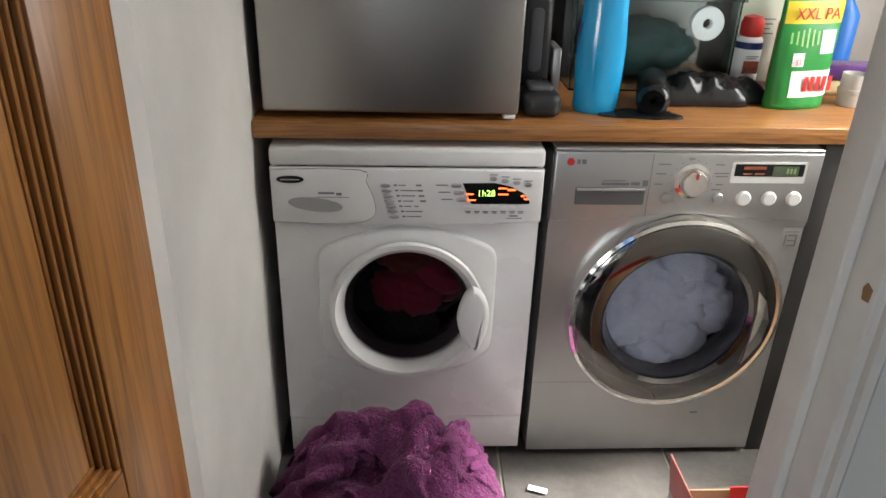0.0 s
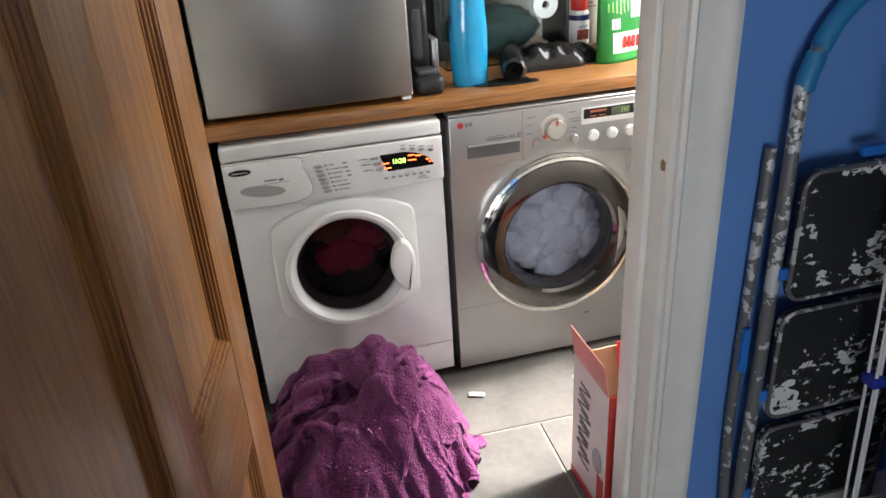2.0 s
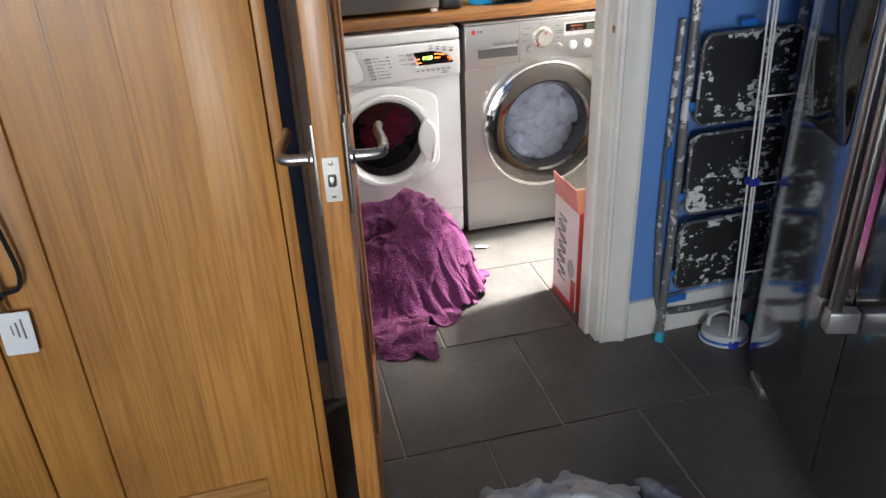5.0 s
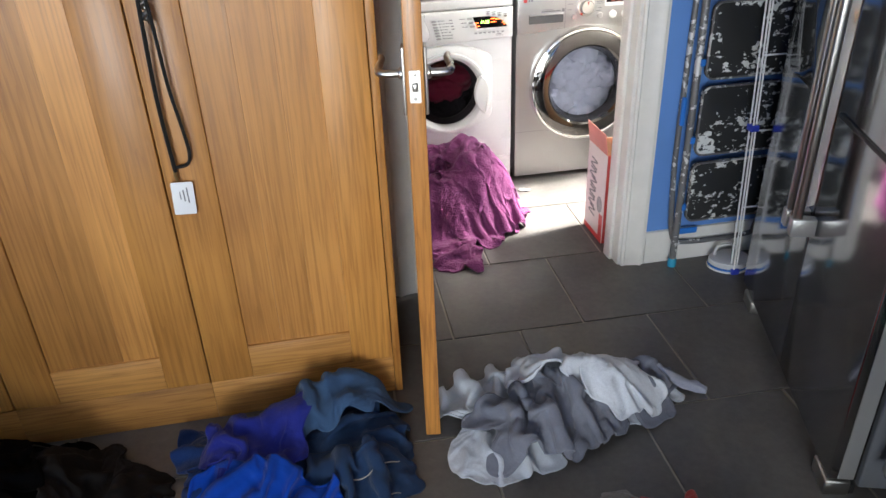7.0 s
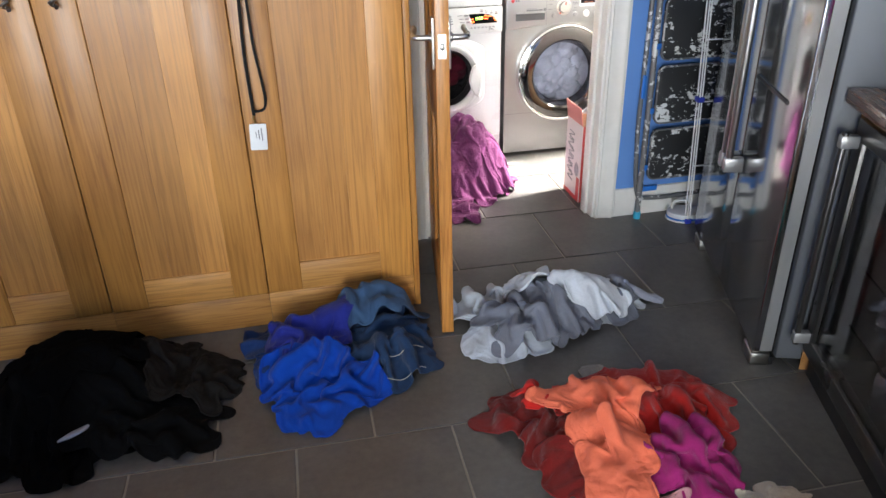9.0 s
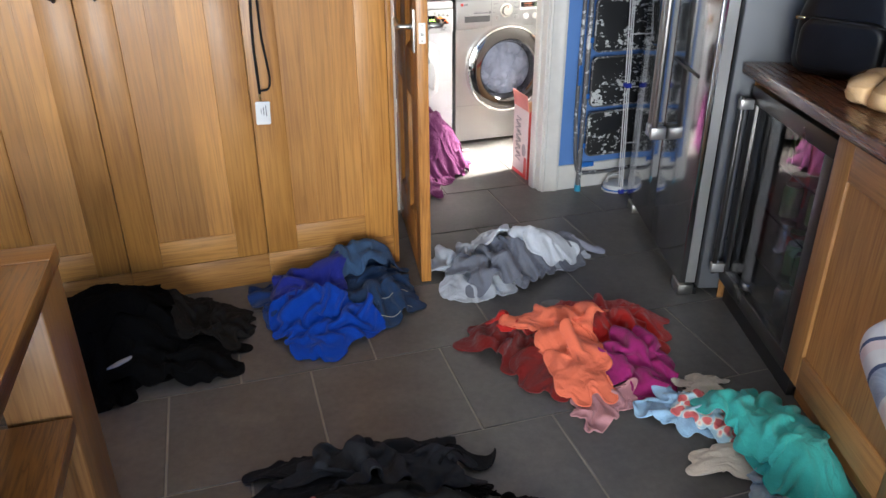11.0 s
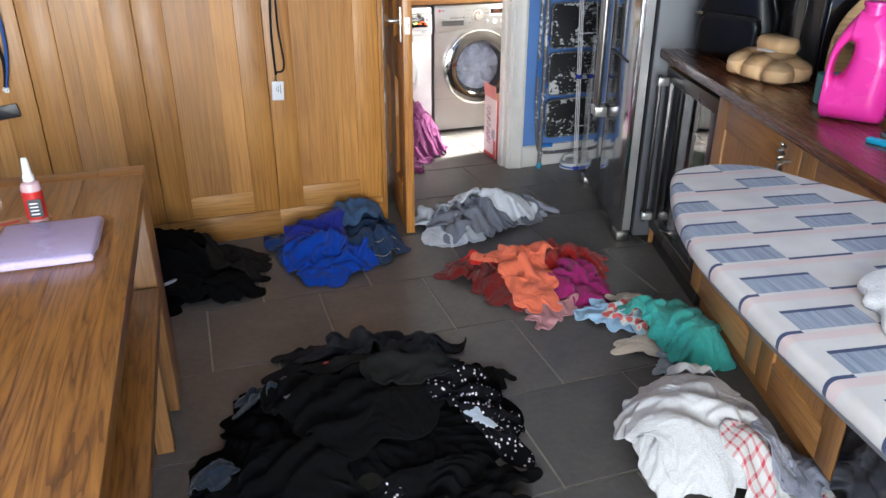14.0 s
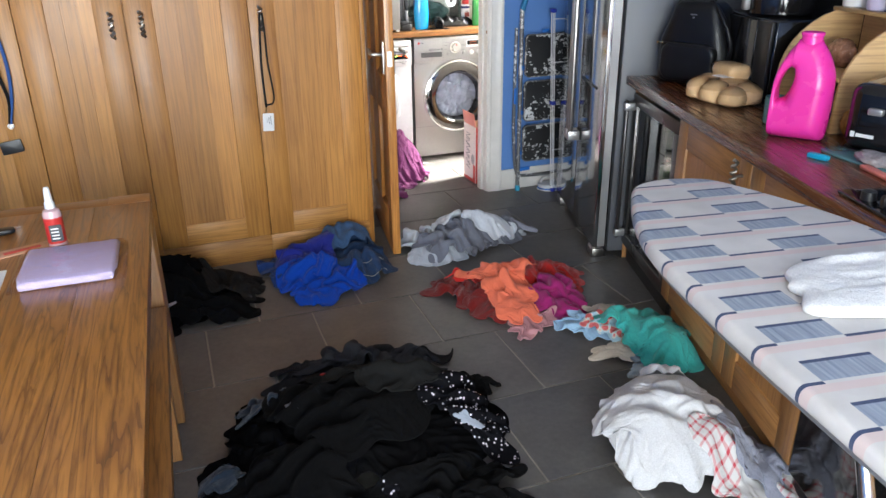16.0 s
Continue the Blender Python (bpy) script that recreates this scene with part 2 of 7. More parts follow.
TABLE_Z = wood("oak_table_leg", (0.42, 0.21, 0.075), (0.26, 0.11, 0.035), "Z", 0.38, 1.0, 0.2)
WORKTOP = wood("dark_worktop", (0.20, 0.072, 0.028), (0.10, 0.034, 0.013), "X", 0.25, 1.0, 0.3)
PINEWT = wood("utility_worktop", (0.50, 0.225, 0.065), (0.19, 0.075, 0.022), "X", 0.4, 1.5, 0.2)
BAMBOO_Y = wood("bread_bin_side", (0.62, 0.40, 0.18), (0.46, 0.27, 0.11), "Y", 0.45, 0.6)
BAMBOO = wood("bread_bin_wood", (0.62, 0.40, 0.18), (0.46, 0.27, 0.11), "X", 0.45, 0.6)
TILE = slate_tile("slate_tile")
GROUT = plain("grout", (0.28, 0.255, 0.215), 0.9, var=0.2, relief=0.5)
WHITE_WALL = plain("white_wall_paint", (0.54, 0.525, 0.49), 0.65, var=0.13, scale=3, relief=0.3)
BLUE_WALL = plain("blue_wall_paint", (0.11, 0.25, 0.58), 0.6, var=0.06, scale=3, fine=250, relief=0.35)
CEIL = plain("ceiling_paint", (0.78, 0.77, 0.75), 0.8, var=0.03)
GLOSS_WHITE = plain("white_gloss_trim", (0.72, 0.70, 0.66), 0.35, var=0.07, scale=9, fine=60, relief=0.3)
ENAMEL = plain("white_enamel", (0.78, 0.78, 0.78), 0.28, var=0.02, scale=3, relief=0.05)
WPLASTIC = plain("white_plastic", (0.74, 0.74, 0.73), 0.35, var=0.03, relief=0.08)
SILVER = plain("silver_paint", (0.42, 0.415, 0.41), 0.34, 0.7, var=0.04, scale=3, fine=600, relief=0.06)
CHROME = plain("chrome", (0.82, 0.80, 0.77), 0.06, 1.0, var=0.02, relief=0.0, rvar=0.02)
STEEL = plain("brushed_steel", (0.38, 0.37, 0.35), 0.32, 1.0, var=0.06, scale=3, fine=300, relief=0.1)
NICKEL = plain("satin_nickel", (0.50, 0.48, 0.45), 0.3, 1.0, var=0.08)
PEWTER = plain("pewter", (0.30, 0.28, 0.25), 0.35, 1.0, var=0.2, scale=30)
FRIDGE = plain("dark_steel_gloss", (0.36, 0.36, 0.375), 0.12, 1.0, var=0.05, scale=2, relief=0.0, rvar=0.04)
FRIDGE_SIDE = plain("grey_fridge_side", (0.115, 0.12, 0.13), 0.45, 0.2, var=0.04)
BLACK = plain("black_plastic", (0.014, 0.014, 0.015), 0.4, var=0.3)
BLACKGLOSS = plain("black_gloss", (0.008, 0.008, 0.009), 0.08, var=0.2, relief=0, rvar=0.03)
RUBBER = plain("grey_rubber", (0.075, 0.075, 0.08), 0.55, var=0.15)
DARKGLASS = glass("smoked_glass", (0.75, 0.75, 0.78))
CLEAR = glass("clear_glass")
INK = plain("grey_print", (0.17, 0.17, 0.18), 0.5, var=0.1, relief=0)
LABEL = plain("white_paper", (0.80, 0.80, 0.79), 0.6, var=0.04)
RED = plain("red_plastic", (0.55, 0.03, 0.025), 0.35, var=0.12)
BLUEP = plain("blue_plastic", (0.02, 0.16, 0.55), 0.4, var=0.12)

# ---- the building ----


def structure(name, bm, material, label, category):
    return tagged(part(name, bm, material), label, category, "", "structure")


floor = structure("floor", box(-4.2, 1.45, -7.08, 0.64, -0.06, -0.004), GROUT, "dark slate floor tiles with pale grout", "floor")

# wall between kitchen and utility room, with the doorway from -0.585 to 0.16
DY0, DY1, DX0, DX1, DTOP = -0.865, -0.745, -0.585, 0.165, 2.02
bm = box(-4.2, DX0 - 0.03, DY0, DY1, 0, 2.42)
box(DX1 + 0.03, 1.40, DY0, DY1, 0, 2.42, bm=bm)
box(DX0 - 0.03, DX1 + 0.03, DY0, DY1, DTOP + 0.03, 2.42, bm=bm)
structure("wall_north", bm, BLUE_WALL, "blue painted wall round the utility doorway", "wall")
structure("wall_utility_front", box(DX1 + 0.031, 1.30, DY1 + 0.001, DY1 + 0.006, 0, 2.42), WHITE_WALL, "white painted inner side of the doorway wall", "wall")
structure("wall_over_door", box(-0.634, DX1 + 0.030, DY1 + 0.001, DY1 + 0.006, DTOP + 0.031, 2.42), WHITE_WALL, "white painted wall over the doorway", "wall")
structure("wall_utility_west", box(-0.79, -0.634, DY1 + 0.002, 0.64, 0, 2.42), WHITE_WALL, "scuffed white painted utility room wall", "wall")
structure("wall_utility_back", box(-0.79, 1.50, 0.642, 0.74, 0, 2.42), WHITE_WALL, "white painted wall behind the machines", "wall")
bm = box(1.30, 1.40, 0.10, 0.64, 0, 2.42)
box(1.30, 1.40, DY1 + 0.002, -0.48, 0, 2.42, bm=bm)
box(1.30, 1.40, -0.48, 0.10, 0, 0.98, bm=bm)
box(1.30, 1.40, -0.48, 0.10, 1.95, 2.42, bm=bm)
structure("wall_utility_east", bm, WHITE_WALL, "white utility room wall with a window opening", "wall")
structure("wall_west", box(-4.3, -4.2, -7.2, DY0, 0, 2.42), BLUE_WALL, "plain blue kitchen wall", "wall")
bm = box(-4.3, -3.2, -7.2, -7.08, 0, 2.42)
box(0.0, 0.30, -7.2, -7.08, 0, 2.42, bm=bm)
box(-3.2, 0.0, -7.2, -7.08, 2.25, 2.42, bm=bm)
structure("wall_south", bm, BLUE_WALL, "kitchen wall with a wide glazed opening", "wall")
structure("ceiling", box(-4.3, 1.55, -7.2, 0.74, 2.42, 2.5), CEIL, "plain white ceiling", "ceiling")

# the right-hand run of appliances stands at an angle: local x runs along it to the camera, y into the wall
A = 18.5
RUN = pose(0.215, -2.037, 0, 0, 0, -(90 + A))
w = structure("wall_east", box(-1.62, 5.6, 0.80, 0.90, 0, 2.42), BLUE_WALL, "blue kitchen wall behind the worktop", "wall")
w.matrix_world = RUN

# door lining, stop and architraves
lining = structure("door_lining", box(DX1, DX1 + 0.03, DY0 - 0.002, DY1 + 0.002, 0, DTOP + 0.03, 0.003), GLOSS_WHITE, "chipped white gloss door lining", "door frame")
part("door_stop", box(DX1 - 0.014, DX1, DY0 + 0.045, DY1 - 0.02, 0, DTOP, 0.003), GLOSS_WHITE, lining)
chip = slab([(-0.006, -0.009), (0.005, -0.011), (0.008, 0.002), (0.003, 0.010), (-0.007, 0.006)], 0, 0.0012, m=Matrix(((0, 0, -1, DX1 - 0.0002), (1, 0, 0, DY0 + 0.012), (0, 1, 0, 0.985), (0, 0, 0, 1))))
part("paint_chip", chip, plain("bare_wood_chip", (0.30, 0.18, 0.09), 0.8), lining, "brown chip in the paint")
structure("door_lining", box(DX0 - 0.03, DX0, DY0 - 0.002, DY1 + 0.002, 0, DTOP + 0.03, 0.003), GLOSS_WHITE, "white gloss door lining on the hinge side", "door frame")
structure("door_lining", box(DX0, DX1, DY0 - 0.002, DY1 + 0.002, DTOP, DTOP + 0.03, 0.003), GLOSS_WHITE, "white gloss door lining over the doorway", "door frame")


def architrave(x0, side):
    """Stepped moulding: flat face, bead and back band."""
    prof = [(0, 0), (0, 0.012), (0.008, 0.016), (0.014, 0.012), (0.030, 0.015), (0.058, 0.020), (0.066, 0.026), (0.074, 0.026), (0.078, 0.020), (0.086, 0.019), (0.088, 0)]
    out = [(x0 + side * a, DY0 - 0.001 - b) for a, b in prof]
    return slab(out, 0, DTOP + 0.08, 0)


tagged(part("architrave", architrave(DX1 + 0.012, 1), GLOSS_WHITE), "moulded white gloss architrave with chipped paint", "trim", "", "structure")
tagged(part("architrave", architrave(DX0 - 0.012, -1), GLOSS_WHITE), "moulded white gloss architrave", "trim", "", "structure")
tagged(part("architrave", box(DX0 - 0.1, DX1 + 0.1, DY0 - 0.02, DY0 - 0.001, DTOP + 0.081, DTOP + 0.16, 0.004), GLOSS_WHITE), "white gloss head architrave", "trim", "", "structure")


def skirting(x0, x1):
    out = [(0, 0), (0.017, 0), (0.017, 0.10), (0.011, 0.112), (0.009, 0.125), (0, 0.128)]
    b = slab([(-a, z) for a, z in out], x0, x1)
    b.transform(Matrix(((0, 0, 1, 0), (1, 0, 0, DY0 - 0.001), (0, 1, 0, 0), (0, 0, 0, 1))))
    bmesh.ops.recalc_face_normals(b, faces=b.faces[:])
    return b


tagged(part("baseboard", skirting(DX1 + 0.102, 1.30), GLOSS_WHITE), "white gloss skirting board under the blue wall", "skirting", "", "structure")
tagged(part("baseboard", skirting(-0.80, DX0 - 0.102), GLOSS_WHITE), "short white skirting board", "skirting", "", "structure")

# ---- kitchen: tall oak cupboards ----
CY = -1.405  # front of the doors


def twist_handle(m, parent):
    """Twisted pewter pull on two feet."""
    h = part("handle", tube([Vector((0.007 * math.cos(a * 1.2), -0.030 + 0.007 * math.sin(a * 1.2), -0.052 + 0.104 * a / 24)) for a in range(25)], 0.0062, 8), PEWTER, parent, "twisted pewter pull handle")
    h.matrix_local = m
    b = tube([(0, 0, 0.0), (0, -0.03, 0.0)], 0.006, 8)
    f = part("foot", b, PEWTER, h)
    return h


def shaker_door(x0, x1, z0, z1, parent, y=CY, stile=0.115, rails=(), mv=OAK, mh=OAK_X, handle=None, boards=3):
    """Frame of two stiles and rails round a recessed panel of boards."""
    d = part("door", box(x0, x0 + stile, y, y + 0.022, z0, z1, 0.0018), mv, parent)
    part("stile", box(x1 - stile, x1, y, y + 0.022, z0, z1, 0.0018), mv, d)
    for a, b in ((z0, z0 + 0.105), (z1 - 0.105, z1)):
        part("rail", box(x0 + stile + 0.0004, x1 - stile - 0.0004, y + 0.0006, y + 0.0215, a, b, 0.0016), mh, d)
    w = (x1 - x0 - 2 * stile) / boards
    for k in range(boards):
        part("panel", box(x0 + stile + k * w + 0.0002, x0 + stile + (k + 1) * w - 0.0002, y + 0.009, y + 0.016, z0 + 0.1, z1 - 0.1), mv, d)
    if handle:
        twist_handle(Matrix.Translation((handle[0], y - 0.0005, handle[1])), d)
    return d


def tall_cupboard(x0, x1, handle_x):
    c = thing("tall_cupboard", "tall golden oak kitchen cupboard with shaker doors", "cupboard", group="row of tall cupboards")
    b = box(x0, x1, CY + 0.024, -0.872, 0.115, 2.15)
    part("body", b, OAK, c)
    part("plinth", box(x0, x1, CY + 0.005, CY + 0.022, 0.0, 0.126, 0.001), OAK_X, c)
    shaker_door(x0 + 0.0015, x1 - 0.0015, 0.13, 1.39, c, handle=(handle_x, 1.175))
    shaker_door(x0 + 0.0015, x1 - 0.0015, 1.394, 2.15, c, handle=(handle_x, 1.55))
    return c


for x0, x1, hx in ((-1.2715, -0.757, -1.222), (-1.787, -1.2725, -1.722), (-2.205, -1.788, -1.842), (-2.62, -2.206, -2.28), (-3.10, -2.621, -2.57)):
    tall_cupboard(x0, x1, hx)
end = thing("end_panel", "oak end panel of the tall cupboards", "panel")
part("board", box(-0.7555, -0.735, CY + 0.0235, -0.872, 0.0, 2.15, 0.0015), OAK, end)
part("edge_lipping", box(-0.7560, -0.7345, CY + 0.002, CY + 0.023, 0.0, 2.15, 0.002), OAK, end)

# ---- the oak door, standing open into the kitchen ----
# local y runs from the free edge (0) to the hinge at (-0.57, -0.885)
DOOR = pose(-0.7008, -1.615, 0.006, 0, 0, -8.8)
door = thing("door_1", "open panelled oak door with satin nickel lever handles", "door", DOOR)
door["kind"] = "structure"
T, W, HD = 0.040, 0.738, 1.99
S, M = 0.105, 0.10
part("stile", box(0, T, 0, S, 0, HD, 0.002), DOORW, door)
part("stile", box(0, T, W - S, W, 0, HD, 0.002), DOORW, door)
part("muntin", box(0.0005, T - 0.0005, W / 2 - M / 2, W / 2 + M / 2, 0.20, HD - 0.1, 0.002), DOORW, door)
for z0, z1 in ((0, 0.20), (0.71, 0.88), (HD - 0.11, HD)):
    part("rail", box(0.0008, T - 0.0008, S, W / 2 - M / 2 if z0 == 0.71 else W - S, z0, z1, 0.0015), DOORX, door)
    if z0 == 0.71:
        part("rail", box(0.0008, T - 0.0008, W / 2 + M / 2, W - S, z0, z1, 0.0015), DOORX, door)
for y0, y1 in ((S, W / 2 - M / 2), (W / 2 + M / 2, W - S)):
    for z0, z1 in ((0.20, 0.71), (0.88, HD - 0.11)):
        p = part("panel", box(T / 2 - 0.006, T / 2 + 0.006, y0 - 0.004, y1 + 0.004, z0 - 0.004, z1 + 0.004), DOORW, door)
        for x, s in ((T, -1), (0, 1)):
            bm = bmesh.new()
            for k, (d, dep) in enumerate(((0.0, 0.002), (0.006, 0.006), (0.012, 0.009), (0.018, 0.0125))):
                e = d + 0.0055
                for q in ((y0 + d, y1 - d, z0 + d, z0 + e), (y0 + d, y1 - d, z1 - e, z1 - d), (y0 + d, y0 + e, z0 + e, z1 - e), (y1 - e, y1 - d, z0 + e, z1 - e)):
                    xs = sorted((x + s * dep, T / 2))
                    box(xs[0], xs[1], q[0], q[1], q[2], q[3], 0.001, 1, bm=bm)
            part("moulding", bm, DOORW, p)
HZ = 0.98
plate = part("latch_plate", slab(rounded(0.024, 0.070, 0.002), 0, 0.0015, m=Matrix.Translation((T / 2, 0, HZ)) @ FRONT), NICKEL, door, "scratched steel latch plate")
part("latch", box(T / 2 - 0.006, T / 2 + 0.006, -0.010, 0.0, HZ - 0.009, HZ + 0.009, 0.003), NICKEL, plate)
for dz in (-0.026, 0.026):
    part("screw", lathe([(0.0035, 0), (0.0035, 0.0022), (0.002, 0.0026)], 10, m=Matrix.Translation((T / 2, 0, HZ + dz)) @ FRONT), PEWTER, plate)
for s, x in ((1, T), (-1, 0)):
    side = Matrix.Translation((x, 0.055, HZ)) @ Matrix.Rotation(radians(90 * s), 4, "Z") @ Matrix.Rotation(radians(90), 4, "X")
    back = part("backplate", slab(rounded(0.040, 0.150, 0.003), 0, 0.008, 0.0025, m=side), NICKEL, door, "satin nickel backplate")
    pts = arc([(x + s * 0.006, 0.055, HZ + 0.015), (x + s * 0.045, 0.055, HZ + 0.015), (x + s * 0.058, 0.064, HZ + 0.016), (x + s * 0.060, 0.10, HZ + 0.018), (x + s * 0.054, 0.145, HZ + 0.022), (x + s * 0.057, 0.168, HZ + 0.024)])
    lever = part("lever", tube(pts, [0.009] * 18 + [0.009 - 0.0001 * k for k in range(len(pts) - 18)], 12), NICKEL, back, "satin nickel lever handle")
    part("collar", lathe([(0.014, 0), (0.014, 0.006), (0.011, 0.010)], 20, m=side @ Matrix.Translation((0, 0.015, 0.006))), NICKEL, back)

# ---- run of appliances and base units ----
def run(x, y, z):
    return RUN @ Vector((x, y, z))


fridge = thing("fridge_freezer", "tall dark glossy steel two door fridge freezer", "fridge", RUN)
part("body", box(-0.925, -0.005, 0.075, 0.74, 0.03, 1.79, 0.006), FRIDGE_SIDE, fridge, "grey painted cabinet sides")
part("plinth", box(-0.915, -0.015, 0.055, 0.074, 0.0, 0.028), BLACK, fridge)
for k, (x0, x1) in enumerate(((-0.928, -0.457), (-0.451, -0.002))):
    d = part("door", box(x0, x1, 0.0, 0.066, 0.055, 1.79, 0.005, 3), FRIDGE, fridge, "dark mirror-bright steel door")
    part("door_edge", box(*((x0 - 0.0018, x0 - 0.0002) if k == 0 else (x1 + 0.0002, x1 + 0.0018)), 0.022, 0.058, 0.06, 1.785), SILVER, d, "pale grey door edge trim")
    hx = -0.482 if k == 0 else -0.426
    h = part("handle", box(hx - 0.013, hx + 0.013, -0.060, -0.036, 0.54, 1.62, 0.009, 3), STEEL, d, "long brushed steel bar handle")
    for z in (0.50, 1.62):
        part("bracket", box(hx - 0.016, hx + 0.016, -0.064, 0.0, z, z + 0.05, 0.004), SILVER, h)
    if k == 0:
        disp = part("dispenser", slab(rounded(0.25, 0.36, 0.03), 0, 0.004, 0.001, m=Matrix.Translation((-0.75, 0.001, 1.0)) @ FRONT), BLACKGLOSS, d, "black gloss water dispenser panel")
        part("control_strip", box(-0.845, -0.625, -0.004, 0.001, 1.205, 1.25, 0.001), BLACKGLOSS, disp)
    else:
        part("bar_handle", box(-0.43, -0.12, -0.004, 0.001, 0.822, 0.834, 0.001), BLACK, d, "black recessed grip")
for x in (-0.84, -0.05):
    part("foot", box(x - 0.045, x + 0.045, -0.002, 0.06, 0.0, 0.046, 0.006), STEEL, fridge)
    part("hinge", box(x - 0.035, x + 0.035, 0.004, 0.05, 0.046, 0.054, 0.002), PEWTER, fridge)

cooler = thing("drinks_cooler", "black under-counter drinks cooler with glass door", "drinks cooler", RUN)
CX0, CX1, CYF, CZ = 0.030, 0.625, 0.135, 0.835
bm = box(CX0, CX0 + 0.03, CYF + 0.05, 0.70, 0.03, CZ - 0.02)
box(CX1 - 0.03, CX1, CYF + 0.05, 0.70, 0.03, CZ - 0.02, bm=bm)
box(CX0, CX1, CYF + 0.05, 0.70, CZ - 0.02, CZ, bm=bm)
box(CX0 + 0.03, CX1 - 0.03, 0.62, 0.70, 0.03, CZ - 0.02, bm=bm)
box(CX0 + 0.03, CX1 - 0.03, CYF + 0.05, 0.62, 0.03, 0.08, bm=bm)
part("body", bm, BLACK, cooler)
part("plinth", box(CX0, CX1, CYF + 0.03, CYF + 0.048, 0.0, 0.09), BLACK, cooler)
DARKST = plain("dark_cooler_frame", (0.085, 0.08, 0.078), 0.3, 0.8, var=0.1)
dr = part("door", box(CX0, CX1, CYF, CYF + 0.045, CZ - 0.055, CZ, 0.003), DARKST, cooler, "dark brown steel door frame")
part("frame", box(CX0, CX1, CYF, CYF + 0.045, 0.095, 0.15, 0.003), DARKST, dr)
part("frame", box(CX0, CX0 + 0.05, CYF, CYF + 0.045, 0.15, CZ - 0.055, 0.003), DARKST, dr)
part("frame", box(CX1 - 0.05, CX1, CYF, CYF + 0.045, 0.15, CZ - 0.055, 0.003), DARKST, dr)
part("pane", box(CX0 + 0.05, CX1 - 0.05, CYF + 0.012, CYF + 0.020, 0.15, CZ - 0.055), DARKGLASS, dr)
part("handle", box(CX0 + 0.014, CX0 + 0.036, CYF - 0.045, CYF - 0.028, 0.13, CZ - 0.03, 0.006), DARKST, dr, "dark steel bar handle")
for z in (0.14, CZ - 0.075):
    part("bracket", box(CX0 + 0.012, CX0 + 0.038, CYF - 0.048, CYF, z, z + 0.035, 0.003), SILVER, dr)
for z in (0.24, 0.42, 0.60):
    s = part("shelf", box(CX0 + 0.03, CX1 - 0.03, CYF + 0.08, 0.60, z, z + 0.008), CLEAR, cooler, "glass shelf")
CANS = [plain("can_red", (0.5, 0.04, 0.03), 0.25, 0.5), plain("can_silver", (0.6, 0.6, 0.6), 0.25, 0.8), plain("can_green", (0.1, 0.25, 0.08), 0.25, 0.5), plain("can_gold", (0.5, 0.35, 0.12), 0.3, 0.7)]
rng = random.Random(4)
first = {}
for z in (0.08, 0.248, 0.428, 0.608):
    for k in range(6):
        if rng.random() < 0.25:
            continue
        mt = rng.choice(CANS)
        at = RUN @ Matrix.Translation((CX0 + 0.09 + 0.082 * k, CYF + 0.13 + rng.random() * 0.06, z + 0.0005))
        if mt.name not in first:
            c = thing("drink_can", "small drinks can on a cooler shelf", "can", at, "cans in the cooler")
            part("can_body", lathe([(0.024, 0), (0.032, 0.006), (0.033, 0.012), (0.033, 0.098), (0.027, 0.112)], 14), mt, c)
            part("lid", lathe([(0.026, 0.1122), (0.027, 0.115), (0.024, 0.113)], 14), STEEL, c)
            first[mt.name] = c
        else:
            copy_thing(first[mt.name], at)

# base units beyond the cooler
DF = 0.132


def base_unit(x0, x1, handle):
    c = thing("base_unit", "golden oak base cupboard with a shaker door", "cupboard", RUN, "base cupboards")
    part("body", box(x0, x1, DF + 0.024, 0.70, 0.10, 0.866), OAK_R, c)
    part("plinth", box(x0, x1, DF + 0.055, DF + 0.073, 0.0, 0.098), OAK_RX, c)
    d = shaker_door(x0 + 0.0015, x1 - 0.0015, 0.105, 0.860, c, y=DF, stile=0.085, mv=OAK_R, mh=OAK_RX, handle=(handle, 0.80), boards=2)
    return c


base_unit(0.632, 1.26, 1.205)
base_unit(1.261, 1.74, 1.69)
oven = thing("oven", "black glass built-under oven with steel handle", "oven", RUN)
part("body", box(1.742, 2.338, DF + 0.03, 0.70, 0.02, 0.866), BLACK, oven)
part("door", box(1.744, 2.336, DF, DF + 0.028, 0.09, 0.70, 0.004), BLACKGLOSS, oven, "black glass oven door")
part("control_panel", box(1.744, 2.336, DF, DF + 0.028, 0.705, 0.862, 0.004), BLACKGLOSS, oven)
part("handle", tube([RUN.inverted() @ run(1.80, DF - 0.04, 0.65), RUN.inverted() @ run(2.28, DF - 0.04, 0.65)], 0.009), STEEL, oven)
for x in (1.83, 2.25):
    part("bracket", box(x - 0.008, x + 0.008, DF - 0.04, DF, 0.642, 0.658), STEEL, oven)
base_unit(2.34, 2.94, 2.40)
base_unit(2.941, 3.54, 3.50)

wt = thing("worktop", "dark polished wooden kitchen worktop", "worktop", RUN)
wt["kind"] = "structure"
part("board", box(0.008, 3.56, 0.098, 0.795, 0.870, 0.908, 0.004), WORKTOP, wt)
part("upstand", box(0.004, 0.0075, 0.15, 0.70, 0.0, 0.869), OAK_RX, wt)
splash = structure("splashback", box(0.0, 3.56, 0.782, 0.799, 0.909, 1.40), BLACKGLOSS, "black gloss splashback behind the worktop", "splashback")
splash.matrix_world = RUN

# ---- folded and crumpled cloth ----
GX0, GY0, GSTEP = -3.2, -5.0, 0.01
ground_height = np.zeros((520, 420))  # heights of what already lies on the floor, rows along y


